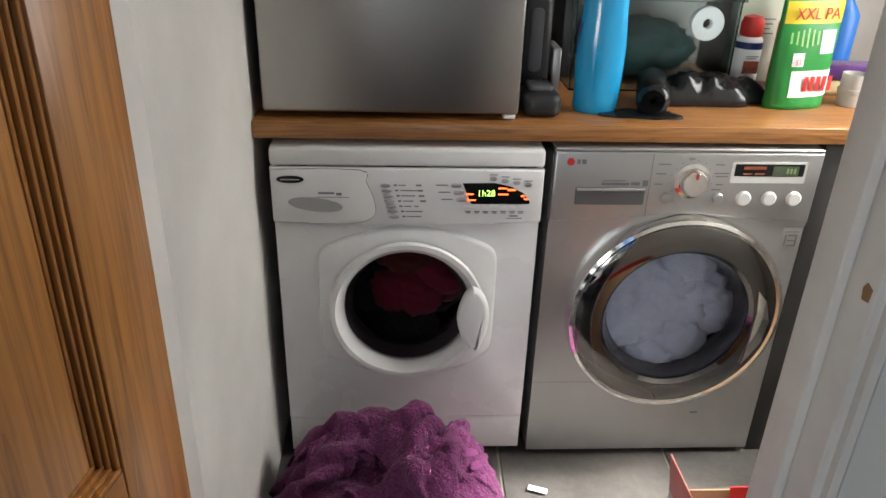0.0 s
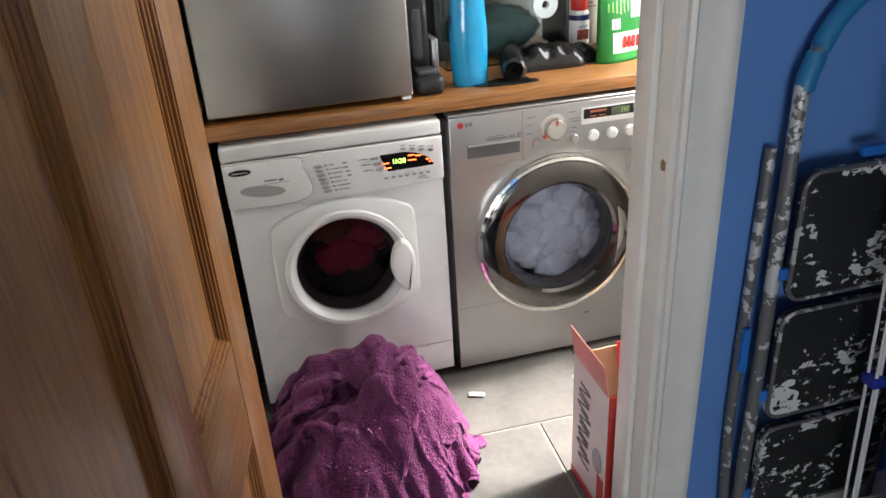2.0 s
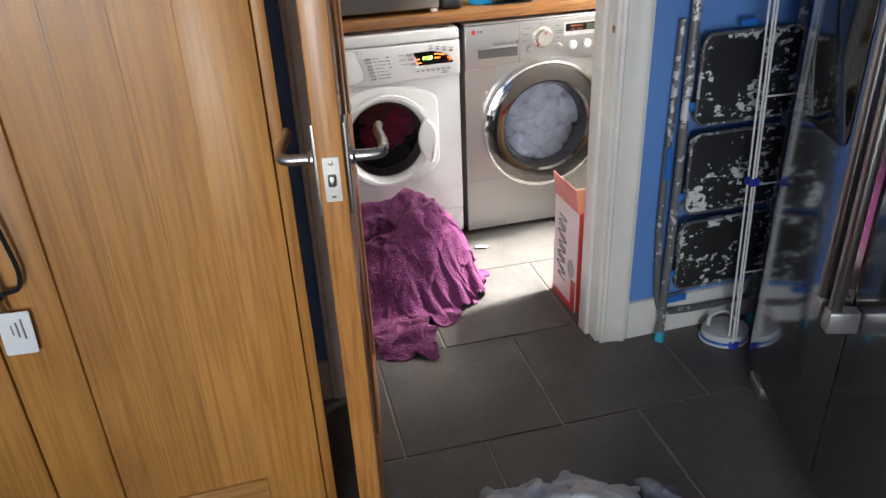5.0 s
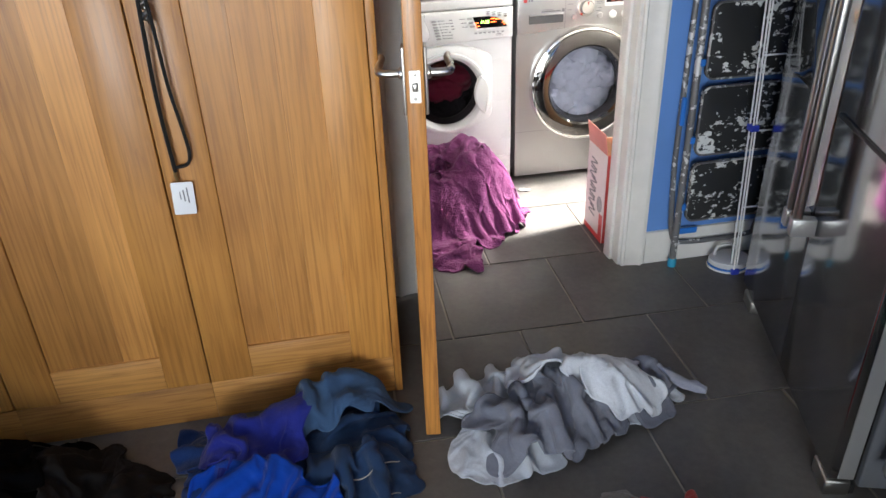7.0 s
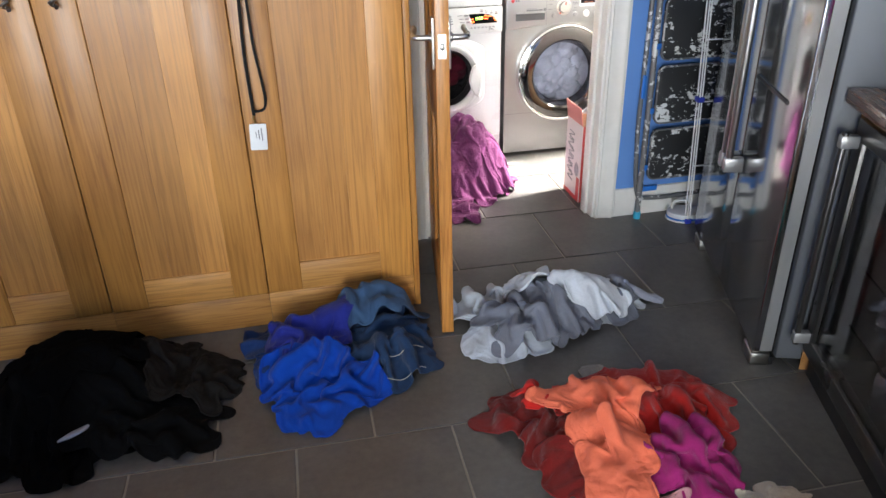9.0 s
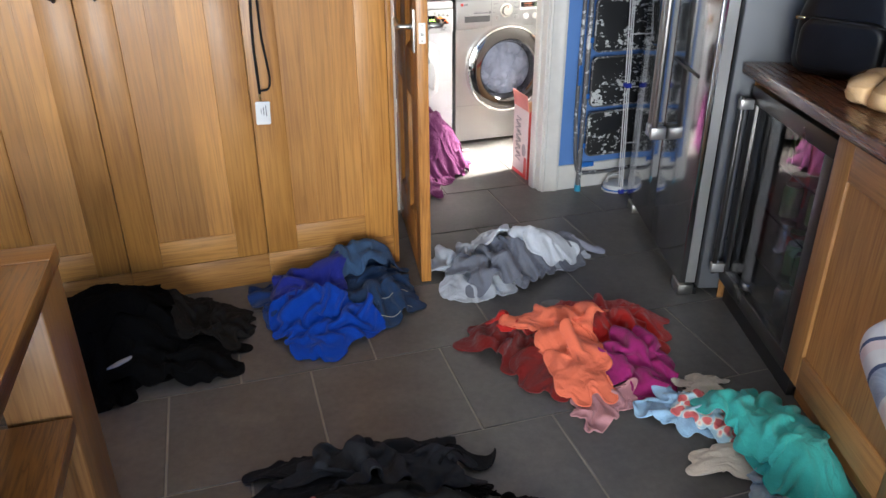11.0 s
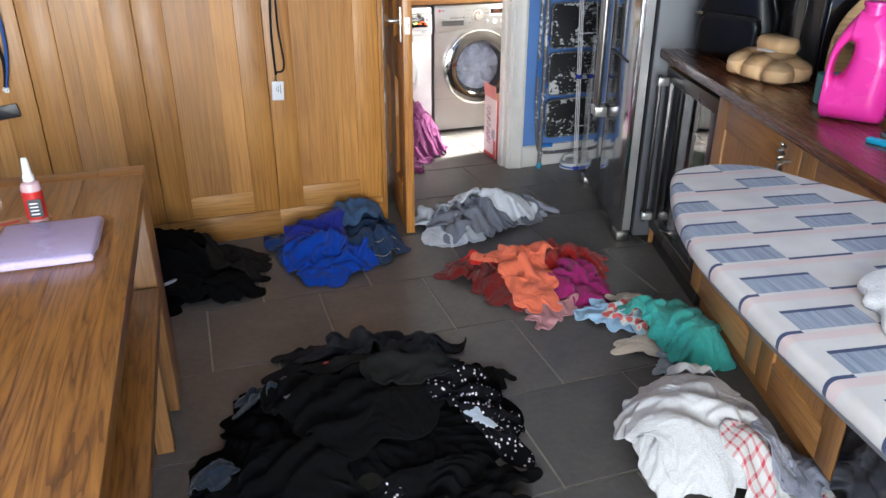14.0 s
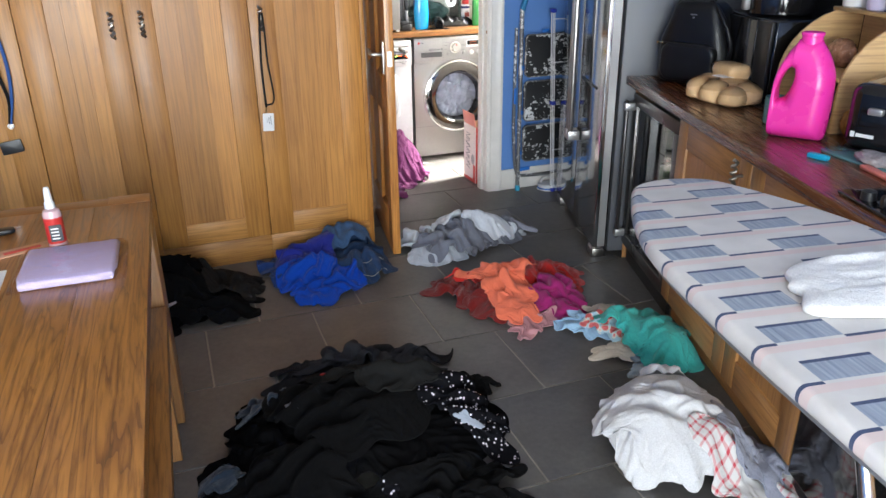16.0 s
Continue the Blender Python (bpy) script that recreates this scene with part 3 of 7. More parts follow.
def heights(x, y):
    i, j = (y - GY0) / GSTEP, (x - GX0) / GSTEP
    i0, j0 = np.clip(i.astype(int), 0, 518), np.clip(j.astype(int), 0, 418)
    a, b = i - i0, j - j0
    g = ground_height
    return g[i0, j0] * (1 - a) * (1 - b) + g[i0 + 1, j0] * a * (1 - b) + g[i0, j0 + 1] * (1 - a) * b + g[i0 + 1, j0 + 1] * a * b


def crease(x, y, seed, k):
    """Warped ridges of several directions, 0 to 1."""
    r = np.random.RandomState(seed)
    out, total = np.zeros_like(x), 0.0
    a0 = r.rand() * math.pi
    wx = 0.35 * np.sin(2.1 * k / 6 * x + r.rand() * 6) + 0.3 * np.sin(1.3 * k / 6 * y + r.rand() * 6)
    for i in range(5):
        a = a0 + 1.1 * r.randn()
        kk = k * (0.5 + 0.35 * i + 0.3 * r.rand())
        ph = r.rand(3) * 6.28
        w = 1.0 / (1 + 0.55 * i)
        u = kk * (x * math.cos(a) + y * math.sin(a)) + 1.5 * np.sin(0.30 * kk * (y * math.cos(a) - x * math.sin(a)) + ph[0]) + 2 * wx + ph[1]
        gate = 0.5 + 0.5 * np.sin(0.33 * kk * (x * math.sin(a + 0.7) + y * math.cos(a + 0.7)) + ph[2])
        out += w * (0.08 + 0.92 * gate) * (np.abs(np.sin(u)) ** 0.8 if i % 2 else 1 - np.abs(np.sin(u)) ** 0.8)
        total += w * 0.5
    return np.clip(out / total - 0.30, 0, 1.4) / 0.75


def drape(cx, cy, rx, ry, rot, h, seed, fold=0.03, k=16.0, lobes=0.11, flat=3.6, thick=0.012, nr=None, na=None, lean=0.0, bm=None, base=None):
    """One crumpled piece of cloth that lies over what is below it."""
    nr, na = nr or int(24 + 150 * max(rx, ry)), na or int(70 + 420 * max(rx, ry))
    r = np.random.RandomState(seed + 77)
    th = np.linspace(0, 2 * math.pi, na, endpoint=False)
    ph, am = r.rand(6) * 6.28, lobes * (0.5 + r.rand(6)) / np.array([1, 1, 1.2, 1.8, 3.6, 6.0])
    fr = [2, 3, 5, 7, 11, 17]

    def edge(t):
        return 1 + sum(a * np.sin(n * t + p) for a, n, p in zip(am, fr, ph))

    def own(x, y):
        """Distance from the middle (0 to 1 inside) and the height over what is below."""
        c, s_ = math.cos(radians(rot)), math.sin(radians(rot))
        u, v = ((x - cx) * c + (y - cy) * s_) / rx, (-(x - cx) * s_ + (y - cy) * c) / ry
        s = np.hypot(u, v) / edge(np.arctan2(v, u))
        dome = np.clip(1 - np.clip(s, 0, 1) ** flat, 0, 1) ** 0.75 * (1 + lean * u)
        f = crease(x, y, seed, k * 1.5)
        fade = np.clip((1.04 - s) / 0.22, 0.25, 1)
        fine = crease(x + 3, y - 2, seed + 500, k * 3.6)
        full = thick + h * dome * (0.85 + 0.2 * f) + fold * (0.85 * f + 0.34 * fine) * fade
        return s, full, thick + h * dome + 0.45 * fold * f * fade

    s = np.concatenate([np.linspace(0.02, 0.9, nr - 10), np.linspace(0.915, 1.0, 10)])
    S, TH = np.meshgrid(s, th, indexing="ij")
    c, s_ = math.cos(radians(rot)), math.sin(radians(rot))
    R = S * edge(TH)
    U, V = R * np.cos(TH) * rx, R * np.sin(TH) * ry
    X, Y = cx + U * c - V * s_, cy + U * s_ + V * c
    below = heights if base is None else (lambda x, y: np.full_like(x, base))
    under = np.zeros_like(X)
    near_by = [(0.0, 0.0)] + [(d * math.cos(a), d * math.sin(a)) for d in (0.02, 0.045, 0.07) for a in np.linspace(0, 6.283, 8, endpoint=False) + d * 9]
    for dx, dy in near_by:
        under += below(X + dx, Y + dy) / len(near_by)
    under = np.maximum(under, below(X, Y) - 0.012)
    Z = under + own(X, Y)[1]
    Z[-1] = under[-1] + 0.45 * thick
    n0 = nr * na
    verts = np.stack([X, Y, Z], -1).reshape(-1, 3)
    # the rim turns in and down
    RX, RY = cx + (X[-1] - cx) * 0.985, cy + (Y[-1] - cy) * 0.985
    verts = np.concatenate([verts, np.stack([RX, RY, under[-1] + 0.001], -1), [[cx, cy, float(Z[0].mean())]], [[cx, cy, float(under[0].mean()) + 0.001]]])
    faces = []
    for i in range(nr - 1):
        for j in range(na):
            q = (j + 1) % na
            faces.append((i * na + j, (i + 1) * na + j, (i + 1) * na + q, i * na + q))
    for j in range(na):
        q = (j + 1) % na
        faces.append(((nr - 1) * na + j, n0 + j, n0 + q, (nr - 1) * na + q))
        faces.append((j, q, n0 + na))
    me = bpy.data.meshes.new("tmp")
    me.from_pydata([tuple(v) for v in verts.tolist()], [], faces)
    b = bm or bmesh.new()
    b.from_mesh(me)
    bpy.data.meshes.remove(me)
    for f in b.faces:
        f.smooth = True
    if base is None:
        gy, gx = np.mgrid[0:520, 0:420]
        gx, gy = GX0 + gx * GSTEP, GY0 + gy * GSTEP
        near = (np.abs(gx - cx) < max(rx, ry) * 1.7) & (np.abs(gy - cy) < max(rx, ry) * 1.7)
        ss, _, hh = own(gx[near], gy[near])
        add = np.where(ss < 1.0, hh, 0)
        ground_height[near] += add
    return b


def settle(cx, cy, rx, ry, rot, h, seed, fold=0.03, k=16.0, lobes=0.11, flat=3.6, thick=0.012, slack=None, steps=110):
    """A sheet with slack in it, let fall over what lies below, so that it buckles into folds."""
    r = np.random.RandomState(seed + 13)
    slack = slack or 1.22 + 5.5 * fold
    cell = 0.0125 if max(rx, ry) > 0.14 else 0.0095
    nu, nv = (int(np.clip(2 * a * slack / cell, 18, 62)) for a in (rx, ry))
    u, v = np.meshgrid(np.linspace(-1, 1, nu), np.linspace(-1, 1, nv), indexing="ij")
    x, y = u * np.sqrt(1 - 0.40 * v * v), v * np.sqrt(1 - 0.40 * u * u)
    th = np.arctan2(y, x)
    ph, am = r.rand(5) * 6.28, lobes * (0.5 + r.rand(5)) / np.array([1, 1, 1.2, 1.8, 3.0])
    e = 1 + sum(a * np.sin(n * th + p) for a, n, p in zip(am, (2, 3, 5, 7, 10), ph))
    x, y = 0.94 * rx * x * e, 0.94 * ry * y * e
    c, s_ = math.cos(radians(rot)), math.sin(radians(rot))
    home = np.stack([cx + x * c - y * s_, cy + x * s_ + y * c], -1)
    # the heap below, softened, with a core that fills this piece
    g = ground_height.copy()
    for axis in (0, 1):
        g = sum(np.roll(g, d, axis) for d in (-2, -1, 0, 1, 2)) / 5
    g = np.maximum(g, ground_height - 0.012)
    gy, gx = np.mgrid[0:520, 0:420]
    gx, gy = GX0 + gx * GSTEP - cx, GY0 + gy * GSTEP - cy
    d = np.hypot((gx * c + gy * s_) / rx, (-gx * s_ + gy * c) / ry)
    g += h * np.clip(1 - np.clip(d, 0, 1) ** flat, 0, 1) ** 0.75

    def under(q):
        i, j = (q[..., 1] - GY0) / GSTEP, (q[..., 0] - GX0) / GSTEP
        i0, j0 = np.clip(i.astype(int), 0, 518), np.clip(j.astype(int), 0, 418)
        a, b = np.clip(i - i0, 0, 1), np.clip(j - j0, 0, 1)
        return g[i0, j0] * (1 - a) * (1 - b) + g[i0 + 1, j0] * a * (1 - b) + g[i0, j0 + 1] * (1 - a) * b + g[i0 + 1, j0 + 1] * a * b

    def wave(n, freq):
        out = np.zeros_like(u)
        for _ in range(n):
            a, f, p = r.rand() * 6.283, freq * (0.6 + 0.8 * r.rand()), r.rand() * 6.283
            out += np.sin(f * (math.cos(a) * home[..., 0] + math.sin(a) * home[..., 1]) + p)
        return out / math.sqrt(n)

    P = np.concatenate([home, (under(home) + 0.020)[..., None]], -1)
    P[..., 2] += 0.035 * np.abs(wave(5, 55)) + 0.012 * wave(4, 110)
    P[..., 0] += 0.006 * wave(4, 60)
    P[..., 1] += 0.006 * wave(4, 60)
    # more slack across one way of the weave than the other, and patches that stay taut
    way = 0.5 + (0.32 if r.rand() < 0.5 else -0.32) * (0.5 + 0.5 * r.rand())
    loose = np.clip(1 + 0.6 * wave(4, 16), 0.3, 1.9)
    links = []
    full = slice(None)
    for du, dv, stiff in ((1, 0, 1.0), (0, 1, 1.0), (1, 1, 0.45), (1, -1, 0.45), (2, 0, 0.8), (0, 2, 0.8), (3, 0, 0.5), (0, 3, 0.5)):
        for par in range(2 * max(du, abs(dv))):
            step = max(du, abs(dv))
            idx = np.arange((nu if du else nv) - step)
            idx = idx[(idx // step) % 2 == par] if par < 2 else idx[:0]
            if not len(idx):
                continue
            if du and not dv:
                a, b = (idx, full), (idx + du, full)
            elif dv and not du:
                a, b = (full, idx), (full, idx + dv)
            elif dv > 0:
                a, b = (idx, slice(0, nv - 1)), (idx + 1, slice(1, nv))
            else:
                a, b = (idx, slice(1, nv)), (idx + 1, slice(0, nv - 1))
            turn = 2 * way if du and not dv else 2 * (1 - way) if dv and not du else 1.0
            rest = np.linalg.norm(home[b] - home[a], axis=-1) * (1 + (slack - 1) * turn * 0.5 * (loose[a] + loose[b]))
            links.append((a, b, rest, stiff, (0, 0, 0.05, 0.14)[step]))
    V = np.zeros_like(P)
    for it in range(steps):
        old = P.copy()
        V *= 0.90
        V[..., 2] -= 0.0009
        P = P + V
        P[..., :2] += 0.1 * (home - P[..., :2])
        for _ in range(2):
            for a, b, rest, stiff, bend in links:
                dlt = P[b] - P[a]
                ln = np.sqrt((dlt * dlt).sum(-1)) + 1e-9
                q = (ln - rest) / ln
                if bend:
                    q = np.minimum(q + bend, 0)
                q = (0.5 * stiff * q)[..., None] * dlt
                P[a] += q
                P[b] -= q
        low = under(P) + 0.004
        hit_ = P[..., 2] < low
        P[..., 2] = np.where(hit_, low, P[..., 2])
        P[..., :2] = np.where(hit_[..., None], old[..., :2] + 0.1 * (P[..., :2] - old[..., :2]), P[..., :2])
        V = np.clip(P - old, -0.012, 0.012)

    def finer(q, axis):
        """Twice the points, on a smooth line through the old ones."""
        q = np.moveaxis(q, axis, 0)
        w = np.concatenate([q[:1], q, q[-1:]])
        mid = (9 * (w[1:-2] + w[2:-1]) - w[:-3] - w[3:]) / 16
        out = np.empty((2 * len(q) - 1,) + q.shape[1:])
        out[::2], out[1::2] = q, mid
        return np.moveaxis(out, 0, axis)

    for axis in (0, 1):
        w = np.moveaxis(P, axis, 0)
        w[1:-1] = 0.6 * w[1:-1] + 0.2 * (w[:-2] + w[2:])
    P = finer(finer(P, 0), 1)
    nu, nv = P.shape[:2]
    nrm = np.cross(np.gradient(P, axis=0), np.gradient(P, axis=1))
    nrm /= np.linalg.norm(nrm, axis=-1, keepdims=True) + 1e-9
    a, b = np.meshgrid(np.linspace(-rx, rx, nu), np.linspace(-ry, ry, nv), indexing="ij")
    P = P + nrm * (0.0055 * (crease(a, b, seed + 40, 44) - 0.35) + 0.0022 * crease(a, b, seed + 41, 120))[..., None]
    low = P - 0.0035 * nrm
    P[..., 2] = np.maximum(P[..., 2], 0.004)
    low[..., 2] = np.maximum(low[..., 2], 0.001)
    n = nu * nv
    ids = np.arange(n).reshape(nu, nv)
    quads = np.stack([ids[:-1, :-1], ids[1:, :-1], ids[1:, 1:], ids[:-1, 1:]], -1).reshape(-1, 4)
    rim = np.concatenate([ids[:-1, 0], ids[-1, :-1], ids[:0:-1, -1], ids[0, :0:-1]])
    nxt = np.roll(rim, -1)
    faces = np.concatenate([quads, quads[:, ::-1] + n, np.stack([nxt, rim, rim + n, nxt + n], -1)])
    me = bpy.data.meshes.new("tmp")
    me.from_pydata(np.concatenate([P.reshape(-1, 3), low.reshape(-1, 3)]).tolist(), [], faces.tolist())
    b = bmesh.new()
    b.from_mesh(me)
    bpy.data.meshes.remove(me)
    for f in b.faces:
        f.smooth = True
    q = P.reshape(-1, 3)
    i, j = np.clip(((q[:, 1] - GY0) / GSTEP + 0.5).astype(int), 0, 519), np.clip(((q[:, 0] - GX0) / GSTEP + 0.5).astype(int), 0, 419)
    np.maximum.at(ground_height, (i, j), q[:, 2])
    return b


def garment(name, label, category, material, lumps, group=""):
    ob = None
    for l in lumps:
        small = min(l[2], l[3]) < 0.03
        extra = {a: b for a, b in l[7].items() if small or a not in ("nr", "na")}
        piece = part("fold" if ob else name, (drape if small else settle)(*l[:7], **extra), material, ob)
        ob = ob or piece
    return tagged(ob, label, category, group)


# ---- utility room: machines ----
def holed_panel(x0, x1, z0, z1, cx, cz, r, y0, y1, n=72):
    """A flat panel with a round hole."""
    angles = sorted([2 * math.pi * k / n for k in range(n)] + [math.atan2(z - cz, x - cx) % (2 * math.pi) for x in (x0, x1) for z in (z0, z1)])
    b = bmesh.new()
    rows = []
    for y in (y0, y1):
        inner, outer = [], []
        for a in angles:
            c, s = math.cos(a), math.sin(a)
            t = min(((x1 if c > 0 else x0) - cx) / c if abs(c) > 1e-9 else 9, ((z1 if s > 0 else z0) - cz) / s if abs(s) > 1e-9 else 9)
            inner.append(b.verts.new((cx + r * c, y, cz + r * s)))
            outer.append(b.verts.new((cx + t * c, y, cz + t * s)))
        rows += [inner, outer]
    m = len(angles)
    for p, q in ((0, 1), (1, 3), (3, 2), (2, 0)):
        for k in range(m):
            b.faces.new((rows[p][k], rows[p][(k + 1) % m], rows[q][(k + 1) % m], rows[q][k]))
    bmesh.ops.recalc_face_normals(b, faces=b.faces[:])
    return smooth(b, 30)


def crumple(radius, at, seed, squash=(1, 1, 1), bm=None, amount=0.45):
    """A wad of cloth."""
    b = bmesh.new()
    bmesh.ops.create_icosphere(b, subdivisions=4, radius=1)
    o = Vector((seed * 3.1, seed * 1.7, seed * 0.9))
    for v in b.verts:
        n = v.co.normalized()
        f = 1 - abs(noise.noise(n * 1.7 + o + 0.6 * noise.noise_vector(n * 2 + o)))
        g = 1 - abs(noise.noise(n * 3.7 + o))
        d = radius * (1 - amount + amount * (0.75 * f + 0.35 * g))
        v.co = Vector(at) + Vector((n.x * squash[0], n.y * squash[1], n.z * squash[2])) * d
    for f in b.faces:
        f.smooth = True
    return merge(bm, b) if bm else b


def washer_body(t, x0, x1, cx, cz, r, mat, z0=0.03):
    bm = box(x0, x0 + 0.012, 0.012, 0.56, z0, 0.85)
    box(x1 - 0.012, x1, 0.012, 0.56, z0, 0.85, bm=bm)
    box(x0, x1, 0.012, 0.56, 0.835, 0.85, bm=bm)
    box(x0 + 0.012, x1 - 0.012, 0.545, 0.56, z0, 0.835, bm=bm)
    box(x0 + 0.012, x1 - 0.012, 0.02, 0.545, z0, z0 + 0.012, bm=bm)
    body = part("body", bm, mat, t)
    for x in (x0 + 0.05, x1 - 0.05):
        for y in (0.07, 0.50):
            part("foot", lathe([(0.02, 0), (0.02, 0.012), (0.01, 0.014), (0.01, z0 + 0.002)], 14, m=Matrix.Translation((x, y, 0))), BLACK, t)
    return body


def bars(rows, y, material, parent, name="print"):
    """Small printed lines: (x, z, width, height)."""
    bm = bmesh.new()
    for x, z, w_, h_ in rows:
        box(x, x + w_, y - 0.0006, y, z, z + h_, bm=bm)
    return part(name, bm, material, parent)


GREYPLATE = plain("grey_drawer_recess", (0.36, 0.36, 0.35), 0.35, var=0.05)
DRUMSTEEL = plain("drum_steel", (0.5, 0.5, 0.5), 0.25, 1.0, var=0.05)
GREEN_LED = glow("green_digits", (0.45, 1.0, 0.15), 0.9)
RED_LED = glow("red_indicator", (1.0, 0.10, 0.02), 1.6)
LCD = plain("lcd_grey_green", (0.10, 0.13, 0.08), 0.2, var=0.05)

ww = thing("washing_machine", "white front loading washer dryer with closed round door", "washing machine", group="laundry machines")
WX0, WX1, WCX, WCZ = -0.600, -0.014, -0.308, 0.458
washer_body(ww, WX0, WX1, WCX, WCZ, 0.15, ENAMEL)
part("front_panel", holed_panel(WX0, WX1, 0.135, 0.684, WCX, WCZ, 0.150, 0.0, 0.012), ENAMEL, ww)
part("kick_panel", box(WX0, WX1, 0.002, 0.012, 0.03, 0.132, 0.002), ENAMEL, ww)
part("top_panel", box(WX0 - 0.001, WX1 + 0.001, -0.012, 0.56, 0.812, 0.852, 0.008, 3), WPLASTIC, ww, "white top cover")


def fascia_outline(x0, x1):
    """Fascia with a bowed lower edge."""
    low = [(x0 + (x1 - x0) * k / 20, 0.686 - 0.010 * math.sin(math.pi * k / 20)) for k in range(21)]
    return low + [(x1, 0.809), (x0, 0.809)]


fas = part("control_panel", slab(fascia_outline(WX0 - 0.001, WX1 + 0.001), 0.0, 0.018, 0.005, m=Matrix.Translation((0, 0.002, 0)) @ FRONT, seg=3), WPLASTIC, ww)
dl = [(-0.599, 0.806), (-0.412, 0.806), (-0.398, 0.78), (-0.384, 0.745), (-0.378, 0.715), (-0.386, 0.697), (-0.41, 0.686), (-0.47, 0.681), (-0.599, 0.687)]
drawer = part("detergent_drawer", slab([tuple(v[:2]) for v in arc([(x, z, 0) for x, z in dl], 3)], 0, 0.003, 0.001, m=Matrix.Translation((0, -0.0165, 0)) @ FRONT), WPLASTIC, ww, "white detergent drawer")
part("seam", tube([(q.x, -0.0172, q.y) for q in arc([(x, z, 0) for x, z in dl], 4)], 0.0013, 6), plain("seam_shadow_gap", (0.12, 0.12, 0.12), 0.8), ww)
part("finger_recess", slab([(-0.507 + 0.058 * math.cos(a), 0.727 + 0.016 * math.sin(a) - 0.006 * math.cos(a)) for a in np.linspace(0, 6.283, 28, endpoint=False)], 0, 0.001, m=Matrix.Translation((0, -0.0197, 0)) @ FRONT), GREYPLATE, drawer)
part("badge", slab([(-0.558 + 0.029 * math.cos(a), 0.785 + 0.0085 * math.sin(a)) for a in np.linspace(0, 6.283, 24, endpoint=False)], 0, 0.002, 0.0005, m=Matrix.Translation((0, -0.0197, 0)) @ FRONT), BLACKGLOSS, drawer, "small black oval badge")
bars([(-0.578, 0.7835, 0.04, 0.003)], -0.0218, GREYPLATE, drawer)
bars([(-0.50, 0.752, 0.034, 0.004), (-0.462, 0.749, 0.012, 0.006), (-0.505, 0.744, 0.07, 0.0012)], -0.0197, INK, drawer)
for k in range(7):
    x, z = -0.357 + 0.0032 * k, 0.772 - 0.0122 * k
    part("button", slab([(x + 0.0115 * math.cos(a), z + 0.0045 * math.sin(a)) for a in np.linspace(0, 6.283, 16, endpoint=False)], 0, 0.005, 0.0015, m=Matrix.Translation((0, -0.016, 0)) @ FRONT), GREYPLATE if k % 2 else SILVER, fas)
    bars([(x + 0.018, z - 0.002, 0.007, 0.004), (x + 0.028, z - 0.0012, 0.016 + 0.007 * ((k * 3) % 4), 0.0024), (x + 0.066, z - 0.002, 0.012, 0.004) if k < 4 else (x + 0.05, z - 0.0012, 0.01, 0.0024)], -0.0162, INK, fas)
for k in range(3):
    x, z = -0.204 + 0.006 * k, 0.773 - 0.0165 * k
    part("button", slab(rounded(0.022, 0.009, 0.004, 4, x, z), 0, 0.005, 0.0015, m=Matrix.Translation((0, -0.016, 0)) @ FRONT), SILVER, fas)
    bars([(x - 0.044, z - 0.001, 0.026, 0.0024)], -0.0162, INK, fas)
for k in range(4):
    x, z = -0.124 + 0.0255 * k, 0.789 - 0.0045 * k
    part("button", slab([(x + 0.008 * math.cos(a), z + 0.0048 * math.sin(a)) for a in np.linspace(0, 6.283, 14, endpoint=False)], 0, 0.005, 0.0015, m=Matrix.Translation((0, -0.016, 0)) @ FRONT), SILVER if k < 3 else PEWTER, fas)
    bars([(x - 0.009, z + 0.0075, 0.018, 0.0022)], -0.0162, INK, fas)
for k in range(7):
    part("button", slab(rounded(0.0175, 0.009, 0.003, 3, -0.176 + 0.0195 * k, 0.7235), 0, 0.004, 0.001, m=Matrix.Translation((0, -0.016, 0)) @ FRONT), WPLASTIC, fas)
    bars([(-0.183 + 0.0195 * k, 0.711, 0.013, 0.002), (-0.181 + 0.0195 * k, 0.7075, 0.010, 0.002)], -0.0162, INK, fas)
bars([(-0.085, 0.700, 0.02, 0.003), (-0.09, 0.695, 0.034, 0.0018)], -0.0162, INK, fas)
dsp = [(-0.190, 0.778), (-0.12, 0.779), (-0.085, 0.771), (-0.058, 0.757), (-0.042, 0.738), (-0.042, 0.731), (-0.17, 0.730)]
disp = part("display", slab(dsp, 0, 0.002, m=Matrix.Translation((0, -0.0162, 0)) @ FRONT), BLACKGLOSS, fas, "black display window with lit digits")
text("digits", "1h28", 0.020, Matrix.Translation((-0.138, -0.0186, 0.755)) @ FRONT, GREEN_LED, disp)
bars([(-0.182, 0.752, 0.016, 0.003), (-0.178, 0.738, 0.018, 0.003), (-0.112, 0.752, 0.022, 0.003), (-0.112, 0.766, 0.018, 0.003), (-0.092, 0.762, 0.018, 0.004), (-0.062, 0.748, 0.008, 0.004), (-0.055, 0.741, 0.010, 0.003)], -0.0184, RED_LED, disp, "indicator")

bm = bmesh.new()
loops = []
def surround(a):
    """Distance from the porthole's centre to the rim of the moulded surround."""
    c, s_ = abs(math.cos(a)), math.sin(a)
    top, k = (0.208, 1.35) if s_ > 0 else (0.186, 1.6)
    s_ = abs(s_)
    by_top = 2 * top / (s_ + math.sqrt(s_ * s_ + 4 * k * c * c * top))
    by_side = 0.2035 / max(c, 0.001)
    return (by_top ** -22 + by_side ** -22) ** (-1 / 22)


